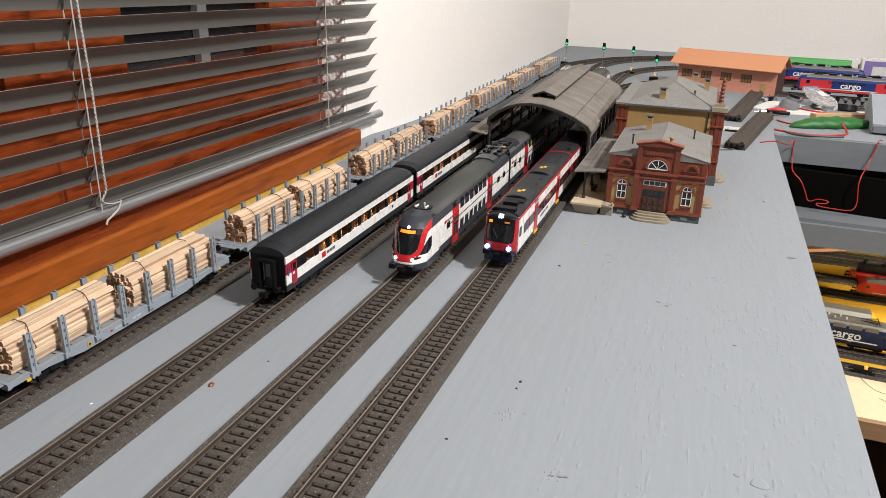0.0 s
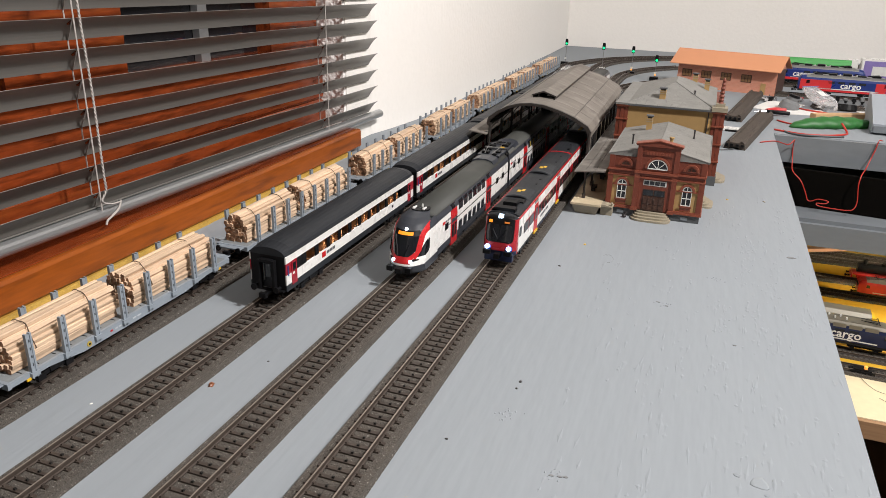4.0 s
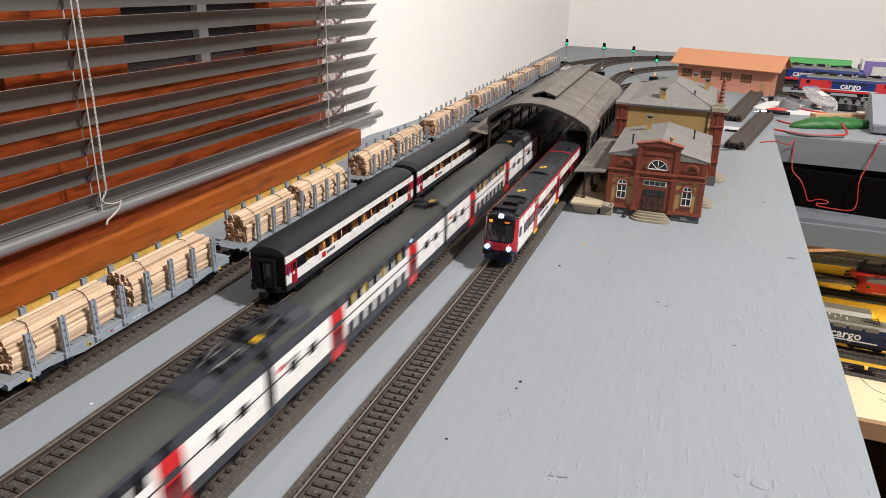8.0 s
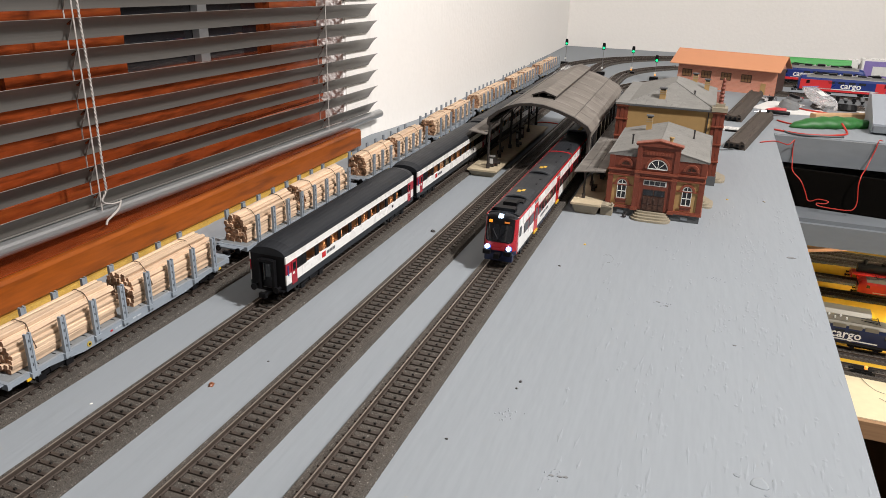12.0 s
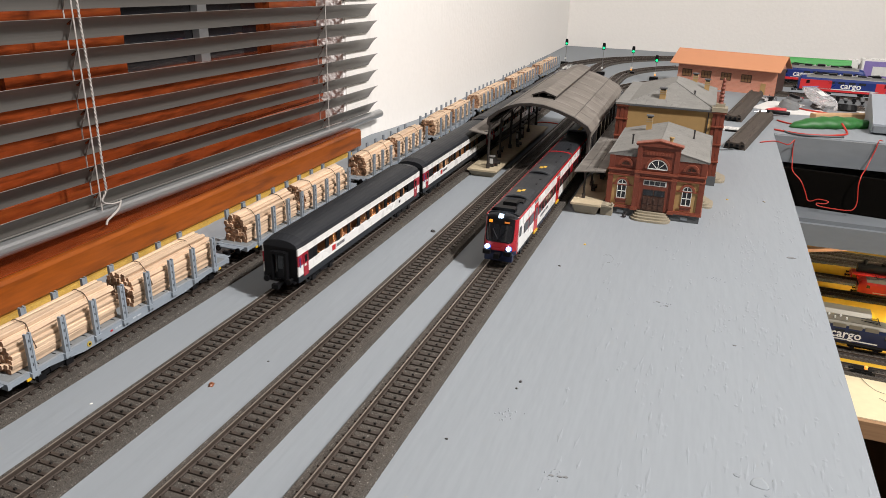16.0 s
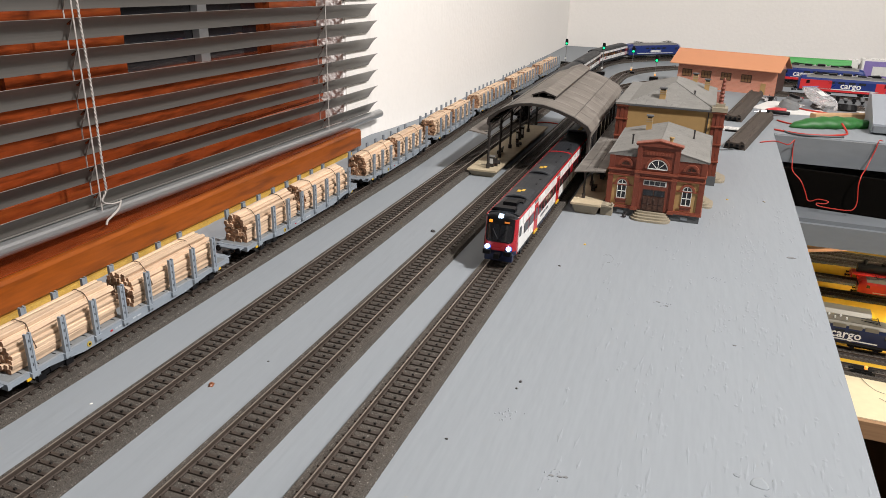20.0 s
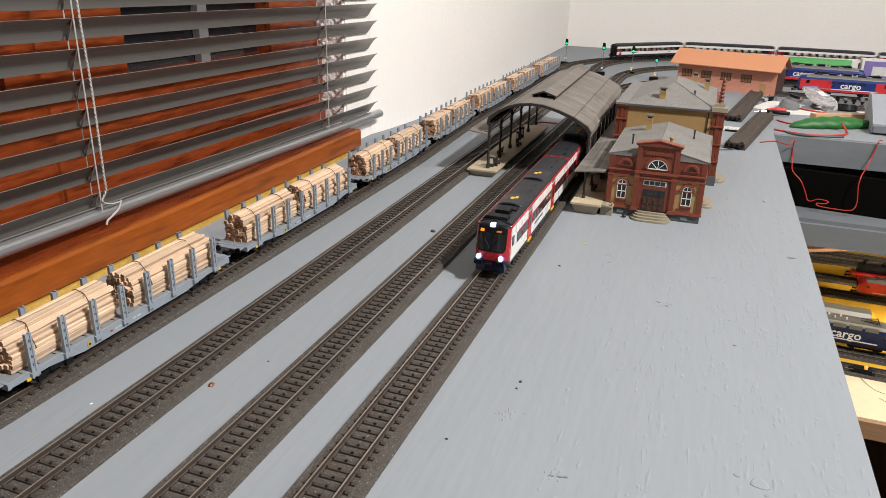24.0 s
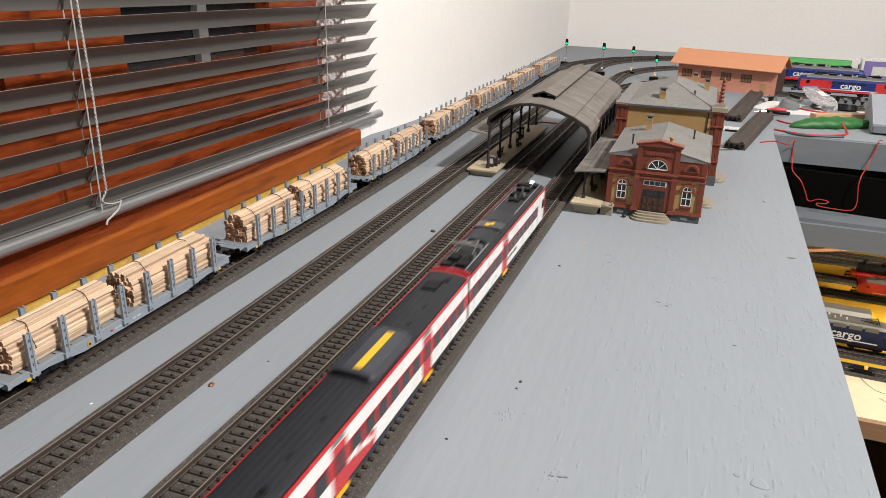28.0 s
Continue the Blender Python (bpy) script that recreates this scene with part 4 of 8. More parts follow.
# ---------- red and white railcar ----------
def red_nose(c, base, d, W, z4):
    """Rounded cab front in one skin, cut into its painted and glazed fields."""
    top = z4 + 0.0040
    zs = [0.0086 + (top - 0.0086) * i / 110 for i in range(111)]
    us = [-1 + 2 * i / 96 for i in range(97)]

    def place(u, z):
        half = W * 1.002 * (1.0 if z < z4 else math.sqrt(max(0.02, 1 - (z - z4) / 0.0042)))
        q = max(0.0, z - 0.022) * 0.20 + max(0.0, 0.0130 - z) * 0.35 + 0.0062 * abs(u) ** 6 + 220.0 * max(0.0, z - z4) ** 2
        return (u * half, base - d * min(q, 0.0112), z)

    def kind(u, z):
        x = place(u, z)[0]
        if z < 0.0128:
            return "cab_base"
        if abs(abs(x) - 0.0061) / 0.0058 < 1 and abs((abs(x) - 0.0061) / 0.0057) ** 5 + abs((z - 0.0296) / 0.0078) ** 5 < 1:
            return "windscreen"
        if abs(x / 0.0131) ** 7 + abs((z - 0.0328) / 0.0122) ** 7 < 1:
            return "front_mask"
        if z > z4 - 0.0006:
            return "cab_roof"
        return "cab"
    looks = {"cab": (M_CABRED, "red driver's cab front"), "cab_base": (M_NAVY, "dark blue cab base"), "windscreen": (M_PANE, "dark rounded windscreen"),
             "front_mask": (M_SBLACK, "black front mask"), "cab_roof": (M_ROOF, "dark cab roof")}
    n = None
    for name, (m, text) in looks.items():
        bm = BM()
        seen = {}
        for i in range(len(zs) - 1):
            for j in range(len(us) - 1):
                if kind((us[j] + us[j + 1]) / 2, (zs[i] + zs[i + 1]) / 2) != name:
                    continue
                ring = []
                for a, b in ((i, j), (i, j + 1), (i + 1, j + 1), (i + 1, j)):
                    if (a, b) not in seen:
                        seen[(a, b)] = bm.verts.new(place(us[b], zs[a]))
                    ring.append(seen[(a, b)])
                bm.faces.new(ring)
        if name == "cab":
            for s in (-1, 1):          # sides back to the body
                for i in range(len(zs) - 1):
                    if zs[i] < z4:
                        p, q = place(s, zs[i]), place(s, zs[i + 1])
                        bm.faces.new([bm.verts.new(v) for v in (p, (p[0], base - d * 0.0114, p[2]), (q[0], base - d * 0.0114, q[2]), q)])
        o = part(name, bm, m, n or c, text, soft=True)
        n = n or o
    return n


def red_car(nose, kind, label):
    L = 0.2565 if nose < 0 else 0.250
    W = 0.0153
    c = thing("red_white_railcar", label, "railcar", group="cars of the red and white train")
    y0, y1 = (0.0112 if nose < 0 else -0.0105 if kind == "middle" else 0.0), (L - 0.0112 if nose > 0 else L)
    zb, z1, z2, z3, z4 = 0.0092, 0.0118, 0.0206, 0.0314, 0.0428
    bm = BM()
    prism_y(bm, [(-W, zb), (W, zb), (W, z4), (-W, z4)], y0, y1)
    part("body", bm, M_WHITE, c)
    for s in (-1, 1):
        def side(name, m, a, b, q0, q1, e=0.0002, label="", parent=c):
            x0, x1 = (W - 0.0004, W + e) if s > 0 else (-W - e, -W + 0.0004)
            return part(name, boxes((x0, x1, a, b, q0, q1)), m, parent, label)
        side("red_edge", M_RED, y0, y1, z4 - 0.0016, z4 + 0.0004, 0.0004, "red roof edge")
        side("window_band", M_WINE if kind != "middle" else M_RED, y0 + (0.026 if nose < 0 else 0), y1 - (0.026 if nose > 0 else 0), z2, z3, 0.0002, "red window band")
        side("skirt", M_SKIRT, y0, y1, 0.0082, z1 - 0.0022, 0.0003, "dark lower edge")
        doors = [0.071, 0.173] if nose < 0 else [0.088] if nose > 0 else [0.0511, 0.1650]
        for d0 in doors:
            d = side("door", M_RED, d0, d0 + 0.0135, 0.0088, z4 - 0.006, 0.0005, "signal red door")
            for q in (0.0018, 0.0074):
                side("door_pane", M_PANE, d0 + q, d0 + q + 0.0042, z2, z3 + 0.001, 0.0007, parent=d)
            side("yellow_step", M_YELLOW, d0, d0 + 0.0135, 0.0066, 0.0086, 0.0013, "yellow door step")
            side("door_light", M_STEELG, d0 - 0.001, d0 + 0.012, z4 - 0.0045, z4 - 0.0016, 0.0005)
        spans = [((0.030 if nose < 0 else 0.006 if nose > 0 else -0.002), doors[0] - 0.003, 2 if nose < 0 else 5 if nose > 0 else 3)]
        if nose > 0:
            spans.append((doors[0] + 0.017, L - 0.036, 8))
        else:
            spans += [(doors[0] + 0.017, doors[1] - 0.003, 6), (doors[1] + 0.017, L - 0.006, 4)]
        for a, b, n in spans:
            w = (b - a) / n
            for i in range(n):
                side("window", M_PANE, a + i * w + 0.0012, a + i * w + w - 0.0022, z2 + 0.0006, z3 - 0.0006, 0.0005)
        if kind == "middle":
            rngl = random.Random(5)
            side("red_panel", M_RED, 0.0648, 0.0960, z1 - 0.002, z2 + 0.0002, 0.00035, "red lower panel with pale streaks")
            for i in range(9):
                a = 0.066 + i * 0.0045
                side("pale_streak", M_WHITE, a, a + rngl.uniform(0.002, 0.006), z1 + 0.003 + rngl.uniform(0, 0.006), z1 + 0.0045 + rngl.uniform(0, 0.007), 0.0006)
        for k in range(0 if kind == "middle" else 3):
            side("lettering_bar", M_BAR, 0.100 + 0.012 * k, 0.109 + 0.012 * k, z1 + 0.0035, z1 + 0.0058, 0.0004)
        for q0, q1 in ((0.088, 0.120), (0.126, 0.160)):
            part("underfloor_box", boxes((s * 0.0115 - 0.0025, s * 0.0115 + 0.0025, q0, q1, 0.0040, 0.0100)), M_NAVY, c)
    prof = [(-W, z4)]
    n = 22
    for i in range(n + 1):
        a = math.pi - math.pi * i / n
        r = 1.0 if i % 2 else 0.975
        prof.append((W * 0.955 * math.cos(a), z4 + 0.0036 * (max(math.sin(a), 0.0) ** 0.6) * r))
    prof.append((W, z4))
    bm = BM()
    prism_y(bm, prof, y0 + 0.002, y1 - 0.002)
    part("roof", bm, M_ROOF, c, "ribbed dark grey roof")
    for y in (y0, y1):
        if (y == y0 and nose < 0) or (y == y1 and nose > 0):
            continue
        bm = BM()
        prism_y(bm, [(x * 1.012, z + 0.0003) for x, z in prof], min(y, y + (0.002 if y == y0 else -0.002)), max(y, y + (0.002 if y == y0 else -0.002)))
        part("roof_rim", bm, M_RED, c, "red roof rim")
        d = -1 if y == y0 else 1
        part("gangway", boxes((-0.0146, 0.0146, min(y, y + d * 0.0019), max(y, y + d * 0.0022), 0.0095, 0.0400)), M_SBLACK, c, "black gangway bellows")
    # roof units with yellow walk marks
    zr = z4 - 0.0036
    def hump(a, b, top=0.0098, half=0.0130, m=M_SKIRT, label="dark rounded roof unit"):
        bm = BM()
        arch = [(half * math.cos(math.pi * i / 12), zr + 0.002 + (top - 0.002) * math.sin(math.pi * i / 12) ** 0.62) for i in range(13)]
        loft(bm, [[(x * k, y, zr + (z - zr) * k) for x, z in arch] for y, k in ((a, 0.93), (a + 0.0012, 1.0), (b - 0.0012, 1.0), (b, 0.93))])
        u = part("roof_unit", bm, m, c, label)
        bm = BM()
        for y in (a, b):
            s = -1 if y == a else 1
            loft(bm, [[(x * 0.86, y + s * e, zr + (z - zr) * 0.88) for x, z in arch] for e in (-0.0002, 0.0005)])
        part("unit_end", bm, M_SBLACK, u, "black end of the roof unit")
        return u

    def gear(rows):
        for x0, x1, a, b, h in rows:
            h -= 0.0012
            bm = BM()
            prism_y(bm, [(x0, zr + 0.0055), (x1, zr + 0.0055), (x1, zr + h - 0.0008), (x1 - 0.0008, zr + h), (x0 + 0.0008, zr + h), (x0, zr + h - 0.0008)], a, b)
            part("roof_box", bm, M_SBLACK, c, "black roof equipment")

    def walk_mark(a, x=-0.0035):
        part("yellow_mark", boxes((x, x + 0.0034, a - 0.001, a + 0.0055, zr + 0.0092, zr + 0.0101), (x + 0.0036, x + 0.0066, a + 0.0030, a + 0.0095, zr + 0.0090, zr + 0.0099)), M_YELLOW, c, "yellow roof mark")

    def frame_current(a, d):
        bm = BM()
        for s in (-1, 1):
            tube(bm, [(s * 0.0065, a, zr + 0.0085), (s * 0.0045, a + d * 0.022, zr + 0.0118), (s * 0.0072, a + d * 0.004, zr + 0.0142)], 0.0006, 5)
            tube(bm, [(s * 0.0045, a + d * 0.022, zr + 0.0118), (-s * 0.0060, a + d * 0.003, zr + 0.0140)], 0.0004, 4)
            tube(bm, [(s * 0.0085, a - d * 0.002, zr + 0.0070), (s * 0.0085, a - d * 0.002, zr + 0.0105)], 0.0013, 7)
            tube(bm, [(s * 0.0085, a + d * 0.014, zr + 0.0070), (s * 0.0085, a + d * 0.014, zr + 0.0105)], 0.0013, 7)
        for q in (0.0030, 0.0062):
            bx(bm, -0.0115, 0.0115, a + d * q - 0.0006, a + d * q + 0.0006, zr + 0.0138, zr + 0.0148)
        part("pantograph", bm, M_STEELG, c, "folded grey pantograph")

    if kind == "middle":
        ua, ub = 0.099, 0.150
        bm = BM()
        sec = [(-0.0140, zr + 0.003), (0.0140, zr + 0.003), (0.0138, zr + 0.0082), (0.0118, zr + 0.0105), (0.0060, zr + 0.0114), (-0.0060, zr + 0.0114), (-0.0118, zr + 0.0105), (-0.0138, zr + 0.0082)]
        loft(bm, [[(x * k, y, zr + 0.003 + (z - zr - 0.003) * k) for x, z in sec] for y, k in ((ua, 0.90), (ua + 0.002, 1.0), (ub - 0.002, 1.0), (ub, 0.90))])
        u = part("roof_unit", bm, M_KBAND, c, "slate grey roof unit")
        part("yellow_mark", boxes((0.0005, 0.0050, ua + 0.003, ub - 0.006, zr + 0.0112, zr + 0.0119)), M_YELLOW, u, "yellow roof stripe")
        part("unit_end", boxes((-0.0110, 0.0110, ua - 0.0006, ua + 0.0002, zr + 0.0035, zr + 0.0095)), M_SBLACK, u, "black end of the roof unit")
        gear(((0.0050, 0.0092, 0.004, 0.010, 0.0088), (-0.0075, 0.0035, L - 0.034, L - 0.020, 0.0095), (0.0015, 0.0065, L - 0.018, L - 0.011, 0.0088)))
        for y in (0.030, 0.060, 0.165, 0.190):
            part("roof_vent", boxes((0.0040, 0.0062, y, y + 0.0030, zr + 0.0060, zr + 0.0073)), M_SBLACK, c, "small black roof vent")
    elif nose < 0:
        gear(((-0.0110, 0.0095, 0.0150, 0.0235, 0.0112), (-0.0125, -0.0070, 0.0150, 0.0220, 0.0095), (-0.0065, 0.0065, 0.0320, 0.0430, 0.0118), (0.0020, 0.0100, 0.0440, 0.0530, 0.0092), (-0.0115, -0.0060, 0.0260, 0.0400, 0.0090)))
        hump(0.058, 0.088)
        walk_mark(0.070)
        hump(0.150, 0.186)
        walk_mark(0.164)
        for y in (0.110, 0.128, 0.205, 0.232):
            part("roof_vent", boxes((0.0050, 0.0072, y, y + 0.0030, zr + 0.0060, zr + 0.0072)), M_SBLACK, c, "small black roof vent")
    else:
        # pale strips put the reflected sheen of the roof shoulders into colour
        for s in (-1, 1):
            bm = BM()
            prism_y(bm, [(s * 0.0146, zr + 0.0012), (s * 0.0100, zr + 0.0072), (s * 0.0094, zr + 0.0070), (s * 0.0140, zr + 0.0008)], 0.004, L - 0.012)
            part("shoulder_sheen", bm, M_STEELG, c, "pale grey strip painted as sheen on the roof shoulder")
        gear(((-0.0100, -0.0020, 0.004, 0.0120, 0.0100), (0.0010, 0.0090, 0.006, 0.0180, 0.0108), (-0.0080, 0.0000, 0.0150, 0.0240, 0.0112), (0.0020, 0.0075, 0.0200, 0.0265, 0.0095)))
        frame_current(0.030, 1)
        hump(0.060, 0.088, 0.0096, 0.0128)
        bm = BM()
        prism_y(bm, [(-0.0125, zr + 0.003), (0.0125, zr + 0.003), (0.0115, zr + 0.0084), (0.0080, zr + 0.0094), (-0.0080, zr + 0.0094), (-0.0115, zr + 0.0084)], 0.090, 0.106)
        part("roof_step", bm, M_KBAND, c, "slate grey roof step")
        walk_mark(0.0930)
        hump(0.108, 0.140, 0.0094, 0.0128)
        gear(((-0.0070, 0.0050, 0.172, 0.180, 0.0100), (0.0010, 0.0085, 0.183, 0.192, 0.0095), (-0.0080, -0.0010, 0.188, 0.198, 0.0108), (-0.0060, 0.0070, 0.206, 0.216, 0.0115), (-0.0100, 0.0100, 0.222, 0.230, 0.0110)))
        bm = BM()
        for i in range(6):
            x, y = -0.006 + 0.006 * (i % 3), 0.170 + 0.009 * i
            tube(bm, [(x, y, zr + 0.006), (x, y, zr + 0.0120)], 0.0011, 6)
        part("roof_insulators", bm, M_STEELG, c)
    if nose:
        d = nose
        base = L if d > 0 else 0.0
        n = red_nose(c, base, d, W, z4)

        def front(name, m, x0, x1, q0, q1, e=0.0006, label="", parent=None):
            off = lambda z: base - d * max(0.0, (z - 0.022)) * 0.20
            bm = BM()
            loft(bm, [[(x0, off(z) + d * e, z), (x1, off(z) + d * e, z), (x1, off(z) - d * 0.002, z), (x0, off(z) - d * 0.002, z)] for z in (q0, q1)])
            return part(name, bm, m, parent or n, label)
        front("side_sign", M_SIGN, -0.0104, -0.0074, 0.0386, 0.0408, 0.0009, "lit orange number sign")
        front("destination_sign", M_DIM, 0.0040, 0.0085, 0.0390, 0.0402, 0.0009, "dim orange destination sign")
        front("top_light", M_LAMP, -0.0019, 0.0019, 0.0436, 0.0462, 0.0014, "lit white top light")
        for s in (-1, 1):
            # glowing blue ball behind the lamp imitates its halo
            bm = BM()
            ball(bm, (s * 0.0100, base + d * 0.0002, 0.0158), 0.0030, 10, squash=0.85)
            part("headlight_halo", bm, M_LAMPB, n, "blue halo of the headlight made as a glowing ball", soft=True)
            bm = BM()
            ball(bm, (s * 0.0100, base + d * 0.0016, 0.0164), 0.0023, 10, squash=0.9)
            part("headlight", bm, M_LAMP, n, "lit white headlight", soft=True)
            part("buffer", boxes((s * 0.0098 - 0.0034, s * 0.0098 + 0.0034, min(base, base + d * 0.0045), max(base, base + d * 0.0045), 0.0100, 0.0142)), M_SBLACK, n)
            bm = BM()
            tube(bm, [(s * 0.0010, base + d * 0.001, 0.0250), (s * 0.0062, base - d * 0.0012, 0.0335)], 0.0003, 4)
            part("wiper", bm, M_SBLACK, n)
            x0, x1 = (W - 0.0004, W + 0.0006) if s > 0 else (-W - 0.0006, -W + 0.0004)
            part("cab_side_window", boxes((x0, x1, base - d * 0.017 - 0.0030, base - d * 0.017 + 0.0030, 0.0235, 0.0325)), M_PANE, n, "dark cab side window")
        part("snow_plough", boxes((-0.0130, 0.0130, base - d * 0.004 - 0.003, base - d * 0.004 + 0.003, 0.0028, 0.0104)), M_NAVY, n)
        part("coupler", boxes((-0.0025, 0.0025, min(base, base + d * 0.006), max(base, base + d * 0.006), 0.0070, 0.0115)), M_SBLACK, n)
    bogie(c, 0.040, 0.028)
    bogie(c, L - 0.040, 0.028)
    return c


EXPRESS_L, EXPRESS_Y = 0.264, 0.4337
DECK_L, DECK_Y = 0.2815, 0.523
RED_L, RED_Y = 0.2545, 0.575

express = [settle(coach(), 0.97, 0.012, 1.0)]
express += [copy_thing(express[0], pose(TRACK_B, EXPRESS_Y + EXPRESS_L * i, RAIL)) for i in (1, 2, 3)]
express.append(engine(M_BLUE, M_PALE, "dark blue electric locomotive with pale stripe and roof gear", group="express train locomotive"))
deck = [deck_car(-1, 1, "white double-deck railcar with lit sloping cab and red doors")]
deck.append(deck_car(0, -1, "white double-deck middle railcar with red doors", True))
deck.append(deck_car(0, 0, "white double-deck middle railcar with red doors", cap=True))
deck.append(deck_car(1, -1, "white double-deck railcar with trailing cab and red doors"))
for car in deck:
    settle(car, 0.985, 0.010, 0.955)
red = [red_car(-1, "cab", "red and white railcar with lit headlights and black mask"),
       red_car(0, "middle", "red and white middle railcar with yellow roof stripe"),
       red_car(1, "cab", "red and white railcar with pantograph and trailing cab")]
for car in red:
    settle(car, 0.962, 0.010, 0.95)


# ---------- timber wagons ----------
M_WAGON = mat("pale_blue_grey_wagon_plastic", (0.24, 0.275, 0.315), 0.45, var=0.06, scale=120.0, bump=0.05)
M_DECK = mat("grey_wagon_deck", (0.20, 0.215, 0.225), 0.6, var=0.1, scale=200.0, stretch=(1, 0.3, 1))
M_LOG = mat("pale_cut_wood", (0.60, 0.435, 0.300), 0.7, var=0.12, scale=160.0, fine=1400.0, bump=0.4, depth=0.0004, stretch=(1, 0.06, 1), each=0.20)
M_LOGEND = mat("brown_log_end", (0.34, 0.185, 0.105), 0.85, var=0.3, scale=500.0, fine=2500.0, bump=0.6, depth=0.0006, each=0.4)
M_ROUND = mat("faded_yellow_marking", (0.42, 0.30, 0.05), 0.5, var=0.1, scale=300.0)
M_MARK = mat("faded_pale_marking", (0.42, 0.45, 0.48), 0.5, var=0.2, scale=900.0)
M_SLOT = mat("shaded_stake_slot", (0.075, 0.085, 0.10), 0.6)
M_THREAD = mat("brown_tie_thread", (0.055, 0.035, 0.02), 0.8)


def timber_wagon():
    L, W = 0.212, 0.0155
    w = thing("timber_wagon", "pale grey flat wagon with upright stakes loaded with timber", "railway wagon", group="timber wagons")
    part("deck", boxes((-W + 0.0022, W - 0.0022, 0.002, L - 0.002, 0.0112, 0.0128)), M_DECK, w, "grey wagon deck")
    for i in range(16):
        y = 0.0125 + i * 0.0125
        part("deck_slot", boxes((W - 0.0085, W - 0.0035, y, y + 0.0005, 0.0128, 0.0131)), M_SBLACK, w)
    for s in (-1, 1):
        bm = BM()
        prof = [(0.0, 0.0096), (0.030, 0.0094), (0.056, 0.0060), (L - 0.056, 0.0060), (L - 0.030, 0.0094), (L, 0.0096), (L, 0.0128), (0.0, 0.0128)]
        a, b = sorted((s * (W - 0.0020), s * W))
        prism_x(bm, prof, a, b)
        sill = part("side_sill", bm, M_WAGON, w, "fish-bellied side sill")
        e0, e1 = sorted((s * W, s * (W + 0.0002)))
        for y0, y1, m in ((0.079, 0.081, M_RED), (0.083, 0.0855, M_MARK), (0.0865, 0.089, M_MARK), (0.091, 0.094, M_MARK), (0.100, 0.103, M_MARK), (0.104, 0.108, M_MARK), (0.118, 0.121, M_MARK)):
            part("marking_bar", boxes((e0, e1, y0, y1, 0.0088, 0.0098)), m, sill)
        bm = BM()
        tube(bm, [(e0, 0.0605, 0.0092), (e1 + 0.0002, 0.0605, 0.0092)], 0.0019, 10)
        part("round_marking", bm, M_ROUND, sill, "yellow round marking with a dark sign")
        part("marking_sign", boxes((e1 + 0.0002, e1 + 0.0004, 0.0598, 0.0612, 0.0086, 0.0098)), M_SBLACK, sill) if s > 0 else None
        for i in range(8):
            y = 0.0180 + 0.0249 * i
            bm = BM()
            for dy in (-0.0021, 0.0009):
                bx(bm, s * (W + 0.0004) - 0.0011, s * (W + 0.0004) + 0.0011, y + dy, y + dy + 0.0012, 0.0085, 0.0376)
            bx(bm, s * (W + 0.0002) - 0.0008, s * (W + 0.0002) + 0.0008, y - 0.0009, y + 0.0009, 0.0090, 0.0368)
            bx(bm, s * (W + 0.0004) - 0.0017, s * (W + 0.0004) + 0.0017, y - 0.0028, y + 0.0028, 0.0095, 0.0125)
            st = part("stake", bm, M_WAGON, w, "grey double stake")
            for k in range(4):
                z = 0.0165 + 0.0052 * k
                part("stake_slot", boxes((s * (W + 0.0011) - 0.0003, s * (W + 0.0011) + 0.0003, y - 0.00035, y + 0.00035, z, z + 0.0016)), M_SLOT, st)
    for y, d in ((0.0, -1), (L, 1)):
        part("headstock", boxes((-W, W, min(y, y - d * 0.0025), max(y, y - d * 0.0025), 0.0090, 0.0129)), M_WAGON, w)
        buffers(w, y, d, 0.0108)
        part("end_platform", boxes((-W + 0.003, W - 0.003, min(y, y + d * 0.006), max(y, y + d * 0.006), 0.0118, 0.0126)), M_WAGON, w)
        part("brake_lever", boxes((W - 0.0002, W + 0.0006, y - d * 0.014 - 0.0016, y - d * 0.014 + 0.0016, 0.0080, 0.0096)), M_YELLOW, w, "small yellow lever")
    bm = BM()
    bx(bm, -0.0025, 0.0025, 0.010, L - 0.010, 0.0060, 0.0112)
    for i in range(5):
        bx(bm, -0.011, 0.011, 0.055 + 0.025 * i, 0.058 + 0.025 * i, 0.0065, 0.0112)
    part("underframe", bm, M_SBLACK, w)
    bogie(w, 0.034, 0.021)
    bogie(w, L - 0.034, 0.021)
    return w


_logs = []
for _k in range(5):
    _r = random.Random(40 + _k)
    _bm = BM()
    _h, _c = 0.00155, 0.00112
    _ring = [(-_c, -_h), (_c, -_h), (_h, -_c), (_h, _c), (_c, _h), (-_c, _h), (-_h, _c), (-_h, -_c)]
    _rows = []
    for _y in (0.0, 0.25, 0.5, 0.75, 1.0):
        _dx, _dz = _r.uniform(-0.00035, 0.00035), _r.uniform(-0.0003, 0.0003)
        _rows.append([(x * _r.uniform(0.93, 1.07) + _dx, _y, z * _r.uniform(0.93, 1.07) + _dz) for x, z in _ring])
    loft(_bm, _rows)
    for _f in _bm.faces:
        if len(_f.verts) == 8 and all(abs(v.co.y - _f.verts[0].co.y) < 1e-6 for v in _f.verts):
            _f.material_index = 1
    _logs.append(mesh_of("log", _bm, (M_LOG, M_LOGEND)))


